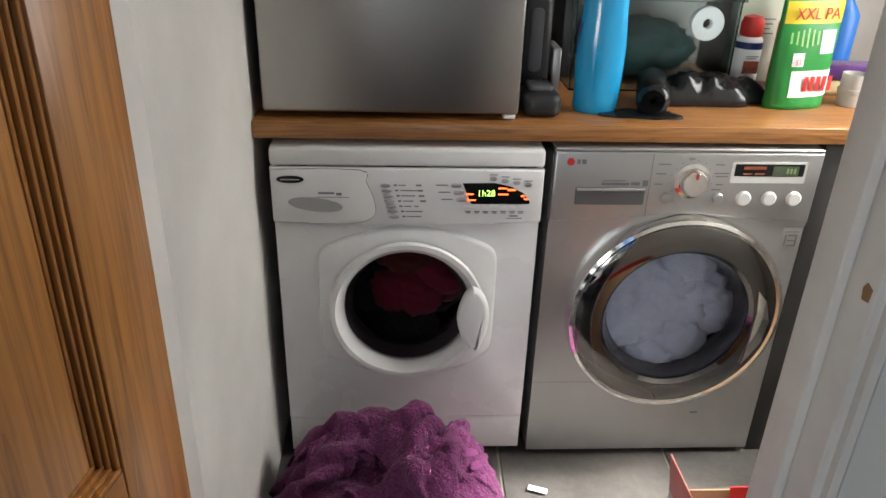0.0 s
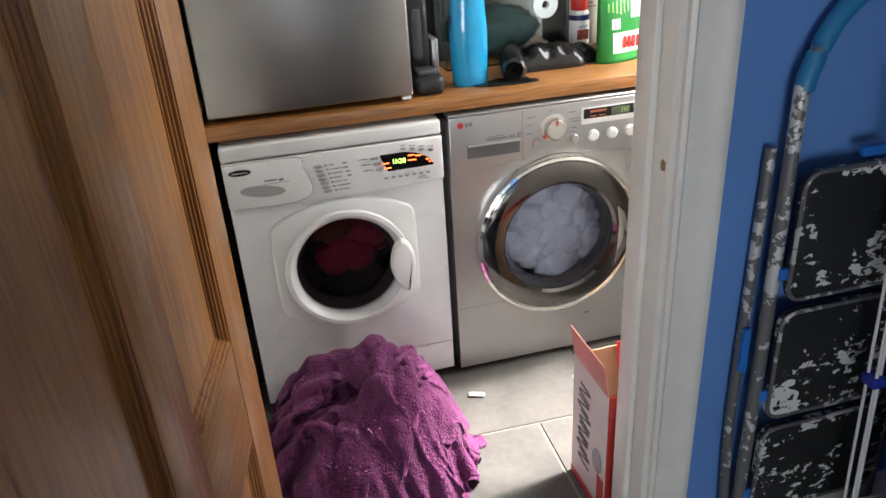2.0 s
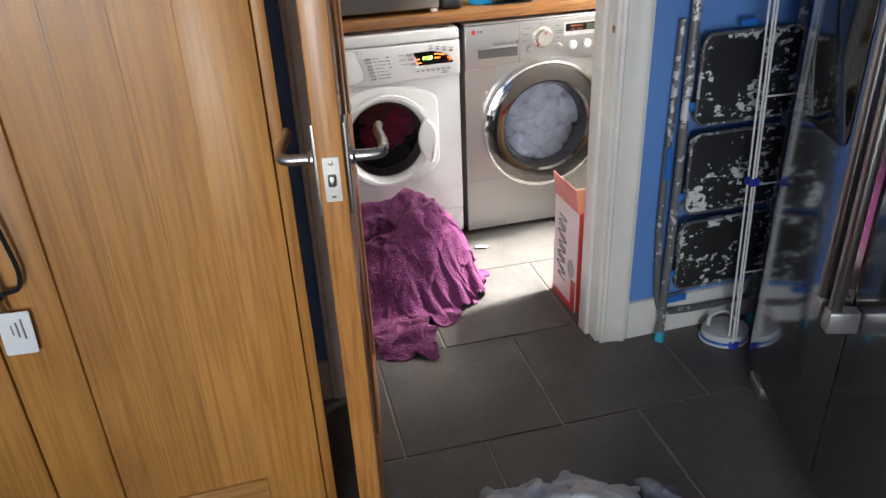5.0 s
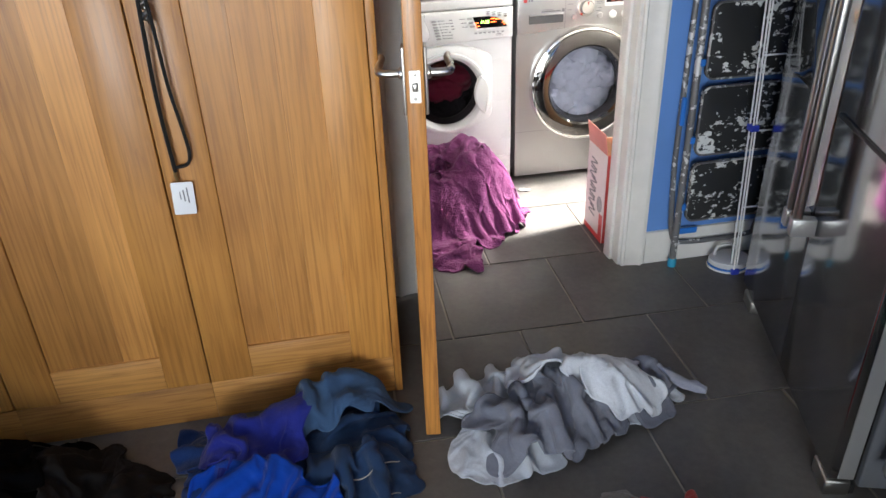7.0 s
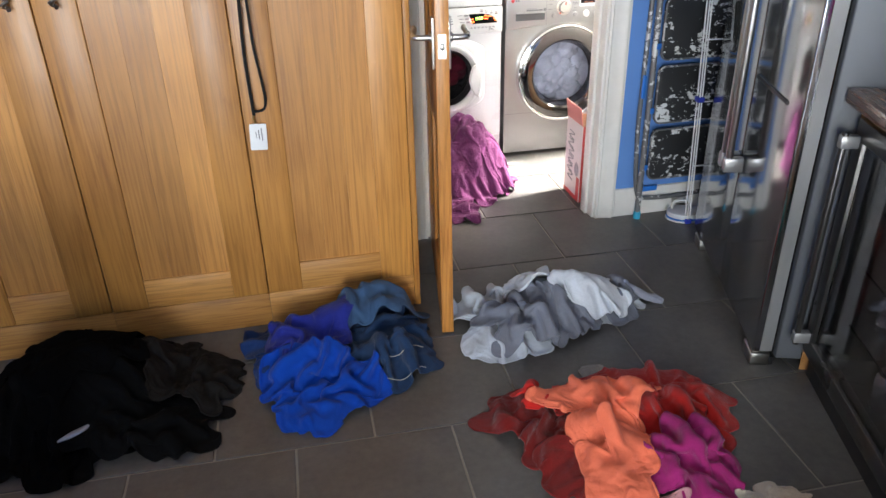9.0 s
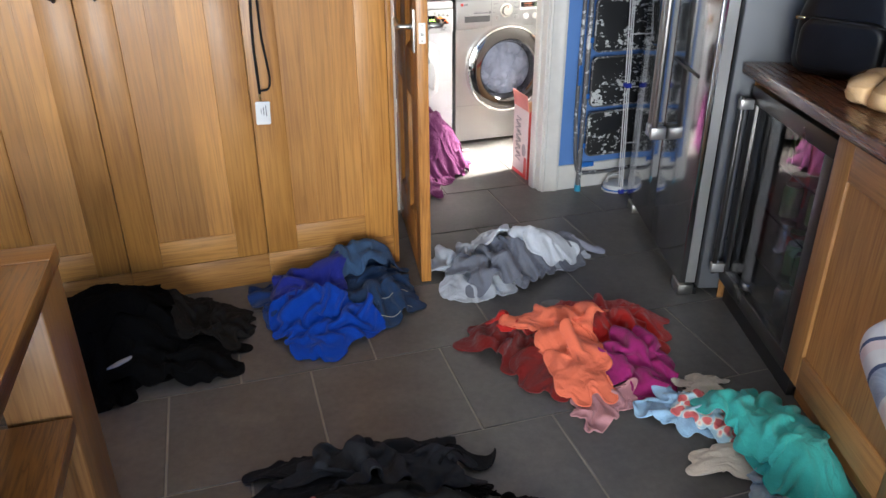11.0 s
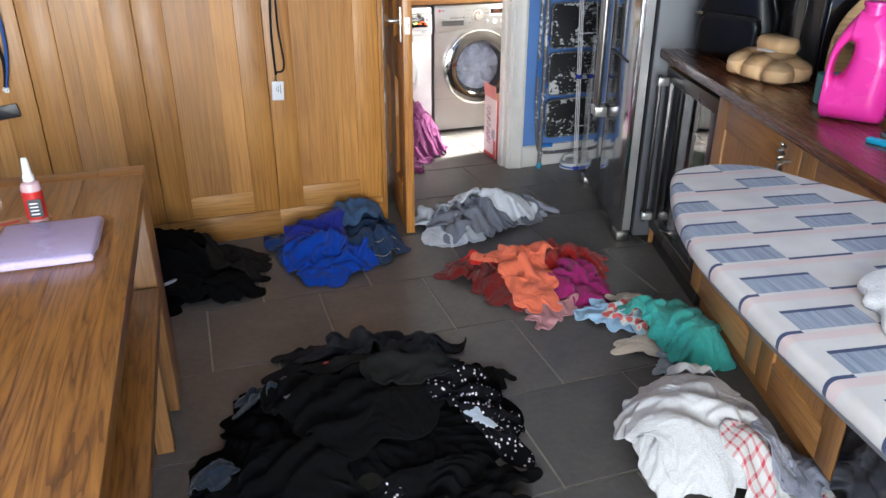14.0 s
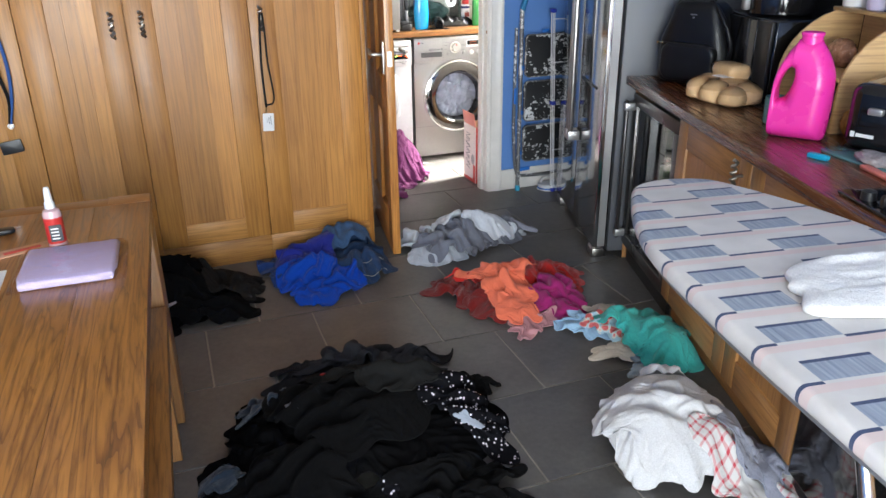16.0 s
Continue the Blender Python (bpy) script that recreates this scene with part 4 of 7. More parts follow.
for f_in, dep in ((1.012, 0.002), (1.006, -0.006), (0.995, -0.010), (0.975, -0.0125), (None, -0.0125), (None, -0.004)):
    row = []
    for k in range(144):
        a = 2 * math.pi * k / 144
        r = 0.172 if f_in is None else max(surround(a) * f_in, 0.174)
        row.append(bm.verts.new((WCX + r * math.cos(a), dep, WCZ + r * math.sin(a))))
    loops.append(row)
for a_, c_ in zip(loops, loops[1:]):
    for k in range(144):
        bm.faces.new((a_[k], a_[(k + 1) % 144], c_[(k + 1) % 144], c_[k]))
bmesh.ops.recalc_face_normals(bm, faces=bm.faces[:])
wd = part("door", smooth(bm, 40), WPLASTIC, ww, "white plastic door surround")
TO_FRONT = Matrix.Rotation(radians(90), 4, "X")
ring = lathe([(0.180, 0.018), (0.181, 0.024), (0.177, 0.030), (0.166, 0.030), (0.158, 0.022), (0.150, 0.010), (0.147, -0.012)], 72, m=Matrix.Translation((WCX, 0, WCZ)) @ TO_FRONT, cap=False)
part("door_ring", ring, WPLASTIC, wd)
part("door_seal", lathe([(0.152, -0.010), (0.145, -0.012), (0.128, -0.05), (0.138, -0.10)], 64, m=Matrix.Translation((WCX, 0, WCZ)) @ TO_FRONT, cap=False), RUBBER, wd, "grey rubber seal")
SMOKE = glass("smoked_door_glass", (0.62, 0.56, 0.58), 0.03, 1.12)
bowl = part("door_glass", lathe([(0.1465 * k / 12, 0.006 + 0.010 * (1 - (k / 12) ** 2)) for k in range(12, -1, -1)] + [(0.145 * k / 12, 0.002 + 0.010 * (1 - (k / 12) ** 2)) for k in range(13)], 64, m=Matrix.Translation((WCX, 0, WCZ)) @ TO_FRONT, cap=False), SMOKE, wd, "smoked glass porthole")
bowl.visible_shadow = False
hnd = [(-0.158, 0.532), (-0.138, 0.520), (-0.122, 0.490), (-0.117, 0.452), (-0.122, 0.405), (-0.136, 0.365), (-0.146, 0.358), (-0.168, 0.378), (-0.184, 0.41), (-0.192, 0.446), (-0.188, 0.48), (-0.175, 0.515)]
part("handle", slab([tuple(v[:2]) for v in arc([(x, z, 0) for x, z in hnd + hnd[:1]], 4)][:-1], 0.018, 0.046, 0.012, m=FRONT, seg=4), WPLASTIC, wd, "curved white door handle")
# steel drum; its near-black colour stands for the shade inside
wdrum = part("drum", lathe([(0.135, 0.10), (0.21, 0.115), (0.22, 0.15), (0.22, 0.38), (0.19, 0.40), (0.001, 0.405)], 48, m=Matrix.Rotation(radians(-90), 4, "X"), cap=False), plain("shaded_drum_steel", (0.05, 0.05, 0.05), 0.4, 0.9), ww, "steel drum")
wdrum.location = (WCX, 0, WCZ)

sg = thing("washing_machine", "silver front loading washing machine with large chrome door", "washing machine", group="laundry machines")
SX0, SX1, SCX, SCZ = 0.008, 0.603, 0.328, 0.446
washer_body(sg, SX0, SX1, SCX, SCZ, 0.2, SILVER, 0.02)
part("front_panel", holed_panel(SX0, SX1, 0.02, 0.684, SCX, SCZ, 0.215, 0.0, 0.012), SILVER, sg)
curve_low = [(SX0 + (SX1 - SX0) * k / 24, 0.686 + 0.018 * math.sin(math.pi * k / 24) ** 2) for k in range(25)]
part("front_lip", slab(curve_low[::-1] + [(SX0, 0.676), (SX1, 0.676)], 0, 0.004, m=FRONT), SILVER, sg)
sp = part("control_panel", slab(curve_low + [(SX1, 0.850), (SX0, 0.850)], 0, 0.022, 0.005, m=Matrix.Translation((0, 0.012, 0)) @ FRONT, seg=3), SILVER, sg)
part("top_panel", box(SX0, SX1, -0.008, 0.56, 0.8505, 0.858, 0.003), SILVER, sg)
part("seam", box(0.2215, 0.2228, -0.0106, -0.009, 0.70, 0.846), INK, sp)
sd = part("detergent_drawer", slab(rounded(0.155, 0.040, 0.004, 4, 0.136, 0.748), 0, 0.0012, m=Matrix.Translation((0, -0.0102, 0)) @ FRONT), plain("dark_recess", (0.10, 0.10, 0.10), 0.45), sg, "dark finger recess of the drawer")
part("lip", box(0.060, 0.212, -0.018, -0.0115, 0.762, 0.769, 0.002), SILVER, sd)
knob = part("dial", lathe([(0.040, 0), (0.040, 0.006), (0.031, 0.008), (0.029, 0.026), (0.026, 0.030), (0.0, 0.031)], 40, m=Matrix.Translation((0.314, -0.010, 0.786)) @ TO_FRONT, cap=False), CHROME, sg, "chrome programme dial")
part("dial_mark", box(0.312, 0.316, -0.0425, -0.040, 0.800, 0.812), RED, knob)
for x, z, r in ((0.262, 0.746, 0.0125), (0.379, 0.746, 0.0125), (0.438, 0.746, 0.0165), (0.496, 0.746, 0.0165), (0.553, 0.746, 0.0165)):
    part("button", lathe([(r, 0), (r, 0.006), (r * 0.8, 0.009), (0.0, 0.0095)], 24, m=Matrix.Translation((x, -0.010, z)) @ TO_FRONT, cap=False), WPLASTIC if r > 0.014 else SILVER, sp)
frame_ = part("display", slab(rounded(0.168, 0.048, 0.003, 3, 0.484, 0.806), 0, 0.002, m=Matrix.Translation((0, -0.0102, 0)) @ FRONT), WPLASTIC, sg, "grey display with faint digits")
part("screen", slab(rounded(0.156, 0.028, 0.002, 3, 0.484, 0.812), 0, 0.001, m=Matrix.Translation((0, -0.0122, 0)) @ FRONT), BLACKGLOSS, frame_)
part("screen", slab(rounded(0.058, 0.022, 0.001, 3, 0.520, 0.811), 0, 0.001, m=Matrix.Translation((0, -0.0133, 0)) @ FRONT), LCD, frame_)
bars([(0.522 + 0.008 * k, 0.805, 0.0045, 0.012) for k in range(3)], -0.0145, plain("dim_lcd_digit", (0.25, 0.36, 0.12), 0.4), frame_, "digit")
bars([(0.425, 0.814, 0.05, 0.007), (0.425, 0.802, 0.02, 0.004), (0.452, 0.802, 0.022, 0.004)], -0.0135, plain("amber_print", (0.35, 0.10, 0.04), 0.5), frame_)
part("badge", lathe([(0.0085, 0), (0.0085, 0.001), (0.0, 0.0012)], 20, m=Matrix.Translation((0.042, -0.0102, 0.827)) @ TO_FRONT, cap=False), RED, sp)
bars([(0.056, 0.822, 0.007, 0.010), (0.066, 0.822, 0.010, 0.010)], -0.0102, INK, sp)
bars([(0.118, 0.783, 0.05, 0.0022), (0.115, 0.774, 0.062, 0.006), (0.180, 0.774, 0.020, 0.007), (0.206, 0.772, 0.012, 0.014)], -0.0102, INK, sp)
bars([(0.235, 0.822, 0.028, 0.0025), (0.233, 0.800, 0.022, 0.0025), (0.232, 0.776, 0.018, 0.0025), (0.362, 0.822, 0.02, 0.0025), (0.362, 0.802, 0.034, 0.0025), (0.366, 0.795, 0.028, 0.0025), (0.37, 0.776, 0.016, 0.0025), (0.362, 0.764, 0.022, 0.0025), (0.30, 0.835, 0.014, 0.0025)], -0.0102, INK, sp)
for k in range(12):
    a = radians(-30 + 240 * k / 11)
    bars([(0.314 + 0.047 * math.cos(a) - 0.001, 0.786 + 0.047 * math.sin(a) - 0.001, 0.002, 0.002)], -0.0102, INK, sp)
bg = part("sticker", box(0.556, 0.600, -0.0012, 0.0, 0.612, 0.668, 0.0004), SILVER, sg, "small square badge")
bars([(0.563, 0.622, 0.004, 0.03), (0.57, 0.622, 0.022, 0.004), (0.57, 0.648, 0.022, 0.004), (0.588, 0.626, 0.004, 0.022), (0.57, 0.635, 0.018, 0.003), (0.562, 0.658, 0.032, 0.002)], -0.0012, INK, bg)
bars([(0.010, 0.2375, 0.13, 0.0015)] + [(0.14 + 0.016 * k, 0.2375 - 0.0026 * k, 0.017, 0.0015) for k in range(8)], 0.0004, INK, sg, "seam")
bars([(0.43, 0.136, 0.02, 0.006)], 0.0004, INK, sg, "filter_catch")

C = Matrix.Translation((SCX, 0, SCZ)) @ TO_FRONT
# chrome with the reflection of a dark room put into its base colour
DIM_REFLECT_CHROME = plain("dim_reflection_chrome", (0.17, 0.16, 0.155), 0.07, 1.0, var=0.03, relief=0, rvar=0.03)
sdoor = part("door", lathe([(0.2585, 0.0), (0.2585, 0.024), (0.254, 0.034), (0.246, 0.037), (0.240, 0.034)], 96, m=C, cap=False), CHROME, sg, "chrome door ring")
part("door_cover", lathe([(0.240, 0.034), (0.225, 0.040), (0.20, 0.044), (0.183, 0.044), (0.174, 0.036)], 96, m=C, cap=False), DIM_REFLECT_CHROME, sdoor, "wide dark mirror ring")
part("inner_ring", lathe([(0.174, 0.0355), (0.166, 0.020), (0.158, -0.010), (0.150, -0.03)], 72, m=C, cap=False), DIM_REFLECT_CHROME, sdoor)
part("door_seal", lathe([(0.215, -0.012), (0.19, -0.03), (0.155, -0.035), (0.16, -0.08), (0.19, -0.095)], 72, m=C, cap=False), RUBBER, sdoor, "grey rubber seal")
sgl = part("door_glass", lathe([(0.171 * k / 14, 0.036 + 0.021 * (1 - (k / 14) ** 2)) for k in range(14, -1, -1)] + [(0.169 * k / 14, 0.032 + 0.021 * (1 - (k / 14) ** 2)) for k in range(15)], 72, m=C, cap=False), glass("porthole_glass", (0.95, 0.95, 0.97), 0.02, 1.14), sdoor, "clear convex porthole glass")
sgl.visible_shadow = False
hl = [(0.178, 0.07), (0.179, -0.12)]
part("handle", slab([(0.178, 0.085), (0.205, 0.055), (0.222, 0.0), (0.215, -0.06), (0.178, -0.125), (0.185, -0.05), (0.188, 0.02)], 0.041, 0.050, 0.003, m=C), CHROME, sdoor, "chrome grip of the door")
sdrum = part("drum", lathe([(0.16, 0.085), (0.225, 0.10), (0.235, 0.14), (0.235, 0.42), (0.20, 0.44), (0.001, 0.445)], 60, m=Matrix.Rotation(radians(-90), 4, "X"), cap=False), DRUMSTEEL, sg, "perforated steel drum")
sdrum.location = (SCX, 0, SCZ)
for k in range(3):
    a = 2 * math.pi * k / 3
    l = part("lifter", slab(rounded(0.06, 0.26, 0.02), 0, 0.05, 0.012, m=Matrix.Rotation(a, 4, "Y") @ Matrix.Translation((0, 0.27, -0.234))), DRUMSTEEL, sdrum)

# laundry turning in the drums
WHITE_CLOTH = cloth("white_cotton", (0.29, 0.305, 0.375), 0.2, 300, 0.5, 0.06)
LOAD_RED = cloth("dark_pink_cotton", (0.30, 0.03, 0.07), 0.2, 300, 0.5)
LOAD_TAN = cloth("tan_cotton", (0.17, 0.045, 0.035), 0.2, 300, 0.5)
LOAD_DARK = cloth("charcoal_cotton", (0.03, 0.03, 0.035), 0.2, 300, 0.5)
bm = bmesh.new()
rng = random.Random(11)
for k in range(16):
    a = 2.4 * k
    rr = 0.01 + 0.0088 * k
    crumple(0.080, (rr * math.cos(a), 0.085 + 0.03 * rng.random(), rr * math.sin(a)), 3 + k, (1.0, 0.8, 0.9), bm=bm)
for k in range(8):
    a = 0.8 * k
    crumple(0.10, (0.12 * math.cos(a), 0.24, 0.12 * math.sin(a)), 30 + k, bm=bm)
crumple(0.19, (0, 0.32, 0), 77, (1.0, 0.7, 1.0), bm=bm)
load_white = tagged(part("laundry_load", bm, WHITE_CLOTH), "wet white laundry tumbling inside the drum", "laundry")
load_white.location = (SCX, 0, SCZ)
loads = []
for nm, mt, spots in (("laundry_load", LOAD_RED, ((0.0, 0.15, -0.02, 0.085), (0.06, 0.17, 0.03, 0.07), (0.03, 0.22, 0.0, 0.10))), ("laundry_load", LOAD_TAN, ((-0.03, 0.15, 0.075, 0.065), (0.03, 0.18, 0.095, 0.06))), ("laundry_load", LOAD_DARK, ((-0.08, 0.17, -0.05, 0.08), (0.02, 0.16, -0.10, 0.08), (-0.10, 0.2, 0.04, 0.09), (0.0, 0.30, 0.0, 0.17)))):
    bm = bmesh.new()
    for k, (x, y, z, r) in enumerate(spots):
        crumple(r, (x, y, z), 50 + 7 * k + len(loads), (1.15, 0.8, 0.8), bm=bm)
    o = tagged(part(nm, bm, mt), {"dark_pink_cotton": "dark pink clothes behind the porthole", "tan_cotton": "dull red cloth behind the porthole", "charcoal_cotton": "dark clothes behind the porthole"}[mt.name], "laundry")
    o.location = (WCX, 0, WCZ)
    loads.append(o)

# worktop over the machines and what stands on it
uw = thing("utility_worktop", "worn brown wooden worktop over the washing machines", "worktop")
uw["kind"] = "structure"
part("board", box(-0.633, 1.29, 0.0, 0.64, 0.868, 0.9045, 0.003), PINEWT, uw)
# wide support, near black to stand for the shaded gap beside the machine
part("leg", box(0.612, 0.690, 0.012, 0.62, 0.0, 0.866, 0.001), plain("support_gap_shade", (0.03, 0.028, 0.027), 0.7), uw)
mini = thing("table_top_freezer", "small brushed stainless steel table top freezer", "freezer")
part("body", box(-0.605, -0.08, 0.075, 0.56, 0.922, 1.40, 0.006), FRIDGE_SIDE, mini)
part("door", box(-0.612, -0.074, 0.022, 0.072, 0.919, 1.40, 0.007, 3), STEEL, mini, "brushed steel door")
part("gasket", box(-0.60, -0.085, 0.0722, 0.0748, 0.925, 1.395), BLACK, mini)
for x in (-0.57, -0.12):
    for y in (0.12, 0.5):
        part("foot", lathe([(0.014, 0.9047), (0.014, 0.922)], 12, m=Matrix.Translation((x, y, 0))), BLACK, mini)
part("hinge", box(-0.105, -0.08, 0.026, 0.05, 0.908, 0.918, 0.002), WPLASTIC, mini)

UZ = 0.905
chg = thing("battery_charger", "black power tool battery charger on the worktop", "charger")
part("base", slab(rounded(0.085, 0.12, 0.025, 6, -0.018, 0.105), UZ, UZ + 0.05, 0.014, seg=3), BLACK, chg)
part("dock", slab(rounded(0.055, 0.07, 0.012, 5, -0.018, 0.115), UZ + 0.05, UZ + 0.062, 0.004), RUBBER, chg)
for k in range(4):
    part("vent_slat", box(-0.036 + 0.010 * k, -0.030 + 0.010 * k, 0.138, 0.146, UZ + 0.0622, UZ + 0.066), BLACK, chg)
bat = thing("tool_case", "tall black moulded plastic tool battery case", "tool case")
part("shell", slab(rounded(0.075, 0.10, 0.018, 5, -0.02, 0.24), UZ, UZ + 0.25, 0.012, seg=3), BLACK, bat)
part("grip", slab(rounded(0.03, 0.14, 0.012), 0, 0.006, 0.002, m=Matrix.Translation((-0.02, 0.189, UZ + 0.14)) @ FRONT), RUBBER, bat)
part("cover", box(0.024, 0.045, 0.20, 0.30, UZ, UZ + 0.12, 0.004), SILVER, bat)

BLUEGEL = plain("blue_liquid_bottle", (0.01, 0.33, 0.62), 0.18, var=0.08, relief=0.0, Coat_Weight=0.4)
btl = thing("detergent_bottle", "tall bright blue ribbed detergent bottle", "bottle")
rows = []
for k in range(26):
    t = k / 25
    z = 0.34 * t
    r = 0.052 - 0.004 * math.cos(9 * t) * (0.3 + t) - 0.02 * max(0, t - 0.82) / 0.18
    rows.append((0.044 if k == 0 else r, z))
bm = lathe(rows, 28)
for v in bm.verts:
    v.co.y *= 0.62
bm.transform(Matrix.Translation((0.112, 0.115, UZ)))
part("bottle_body", bm, BLUEGEL, btl)
part("label_sticker", slab(rounded(0.004, 0.07, 0.002), 0, 0.02, m=Matrix.Translation((0.062, 0.125, UZ + 0.16)) @ FRONT), plain("navy_label", (0.01, 0.03, 0.2), 0.4), btl)

BIN = plain("black_bag_film", (0.012, 0.012, 0.013), 0.22, var=0.2, scale=20, fine=60, relief=0.6)
roll = thing("bin_bag_roll", "roll of black plastic bin bags", "bin bags")
bm = lathe([(0.006, -0.088), (0.009, -0.094), (0.013, -0.087), (0.017, -0.095), (0.021, -0.088), (0.025, -0.095), (0.031, -0.090), (0.036, -0.082), (0.037, 0.0), (0.036, 0.085), (0.006, 0.09)], 40, cap=False)
for v in bm.verts:
    v.co += 0.0016 * noise.noise_vector(v.co * 60)
bm.transform(Matrix.Translation((0.252, 0.150, UZ + 0.037)) @ Matrix.Rotation(radians(-16), 4, "Z") @ Matrix.Rotation(radians(-90), 4, "X"))
part("roll", smooth(bm, 50), BIN, roll)
part("tail", drape(0.215, 0.085, 0.075, 0.045, 0, 0.002, 5, fold=0.006, base=UZ, nr=16, na=40, thick=0.003), BIN, roll)
bg2 = thing("bin_bag_pack", "crumpled flat pack of black bin bags", "bin bags")
part("pack", drape(0.40, 0.215, 0.155, 0.062, 6, 0.045, 8, fold=0.03, k=26, base=UZ, nr=24, na=72, lobes=0.06, flat=4), BIN, bg2)

# storage boxes with black clip lids
BOXCLEAR = glass("clear_box_plastic", (0.86, 0.92, 0.92), 0.12, 1.3)


def storage_box(z, name_label):
    t = thing("storage_box", name_label, "storage box", group="stacked storage boxes")
    bm = bmesh.new()
    x0, x1, y0, y1, h = 0.09, 0.49, 0.295, 0.56, 0.235
    for q in ((x0, x1, y0, y0 + 0.004), (x0, x1, y1 - 0.004, y1), (x0, x0 + 0.004, y0 + 0.004, y1 - 0.004), (x1 - 0.004, x1, y0 + 0.004, y1 - 0.004)):
        box(q[0], q[1], q[2], q[3], z + 0.004, z + h, bm=bm)
    box(x0, x1, y0, y1, z, z + 0.004, bm=bm)
    b = part("tub", bm, BOXCLEAR, t, "clear plastic tub")
    b.visible_shadow = False
    part("lid", box(x0 - 0.012, x1 + 0.012, y0 - 0.012, y1 + 0.012, z + h + 0.0005, z + h + 0.024, 0.006), BLACK, t, "black lid")
    part("rim", box(x0 - 0.008, x1 + 0.008, y0 - 0.008, y0 - 0.001, z + h - 0.018, z + h, 0.002), BOXCLEAR, t)
    for x in (x0 - 0.012, x1):
        part("clip", box(x - 0.006, x + 0.018, y0 + 0.05, y1 - 0.05, z + 0.02, z + h - 0.002, 0.004), BLACK, t)
    return t


storage_box(UZ, "clear plastic storage box with black lid and contents")
storage_box(UZ + 0.262, "upper clear plastic storage box with black lid")
part_net = tagged(part("netting_bundle", crumple(0.11, (0.28, 0.44, UZ + 0.085), 5, (1.5, 0.8, 0.72)), cloth("dark_green_net", (0.03, 0.075, 0.07), 0.1, 200)), "dark green bundle inside the clear box", "netting")
tp = thing("tape_roll", "pale roll of tape leaning inside the clear box", "tape")
part("roll", lathe([(0.012, 0), (0.040, 0), (0.040, 0.02), (0.012, 0.02), (0.012, 0)], 32, m=Matrix.Translation((0.415, 0.322, UZ + 0.165)) @ TO_FRONT, cap=False), LABEL, tp)

can = thing("spray_can", "white and navy spray can with red cap", "spray can")
M0 = Matrix.Translation((0.525, 0.30, UZ))
part("can_body", lathe([(0.030, 0), (0.0325, 0.004), (0.0325, 0.125), (0.030, 0.135), (0.022, 0.142)], 28, m=M0), LABEL, can)
part("band", lathe([(0.0329, 0.112), (0.0329, 0.128)], 28, m=M0, cap=False), plain("navy_band", (0.01, 0.02, 0.12), 0.35), can)
part("band", lathe([(0.0329, 0.0), (0.0329, 0.035)], 28, m=M0, cap=False), plain("grey_band", (0.25, 0.25, 0.27), 0.35), can)
part("picture_panel", slab(rounded(0.038, 0.03, 0.001), 0, 0.0006, m=M0 @ Matrix.Translation((0, -0.0325, 0.07)) @ FRONT), plain("red_picture", (0.28, 0.06, 0.04), 0.4, var=0.5, scale=60), can)
bars([(0.51, UZ + 0.095, 0.03, 0.002), (0.51, UZ + 0.09, 0.026, 0.002)], 0.30 - 0.0331, INK, can)
part("cap", lathe([(0.024, 0.140), (0.027, 0.145), (0.027, 0.168), (0.022, 0.185), (0.006, 0.19)], 24, m=M0), RED, can, "red spray cap")

carton = thing("carton", "pale green printed cardboard packet", "packet")
part("card", box(0.535, 0.655, 0.42, 0.46, UZ, UZ + 0.34, 0.003), plain("pale_green_card", (0.55, 0.60, 0.47), 0.6, var=0.06), carton)
pp = part("picture_panel", box(0.545, 0.650, 0.4186, 0.4199, UZ + 0.235, UZ + 0.30), BLACK, carton)
bars([(0.552 + 0.025 * k, UZ + 0.242, 0.018, 0.03) for k in range(4)], 0.4184, LABEL, pp)
bars([(0.60, UZ + 0.16 - 0.012 * k, 0.04 - 0.006 * (k % 3), 0.003) for k in range(4)], 0.4198, INK, carton)
redb = thing("red_bottle", "red plastic bottle behind the detergent bag", "bottle")
part("bottle_body", lathe([(0.03, 0), (0.033, 0.01), (0.033, 0.16), (0.015, 0.21), (0.014, 0.24)], 24, m=Matrix.Translation((0.655, 0.36, UZ))), RED, redb)

# stand-up detergent bag
GREENBAG = plain("green_bag_film", (0.02, 0.26, 0.045), 0.3, var=0.2, scale=9, fine=40, relief=0.5)
BAG = pose(0.605, 0.185, UZ, 0, 0, 14)
bag = thing("detergent_bag", "green and yellow stand-up bag of laundry capsules", "detergent bag", BAG)
def bag_depth(u, v):
    """Half depth of the filled pouch at width u and height v, both 0 to 1."""
    return 0.030 * (1 - v) ** 0.6 * (1 - (2 * u - 1) ** 4) + 0.0035 + 0.0022 * noise.noise(Vector((u * 5, v * 6, 0.3))) * (1 - v)


def bag_sheet(x0, x1, z0, z1, lift, nx=12, nz=12, back=False):
    """A patch of the pouch's skin, raised a little over it."""
    b = bmesh.new()
    grid = [[b.verts.new(((x0 + (x1 - x0) * i / nx), (1 if back else -1) * (bag_depth((x0 + (x1 - x0) * i / nx) / 0.165 + 0.5, (z0 + (z1 - z0) * j / nz) / 0.262) + lift), z0 + (z1 - z0) * j / nz)) for j in range(nz + 1)] for i in range(nx + 1)]
    for i in range(nx):
        for j in range(nz):
            q = (grid[i][j], grid[i + 1][j], grid[i + 1][j + 1], grid[i][j + 1])
            f = b.faces.new(q[::-1] if back else q)
            f.smooth = True
    return b, grid


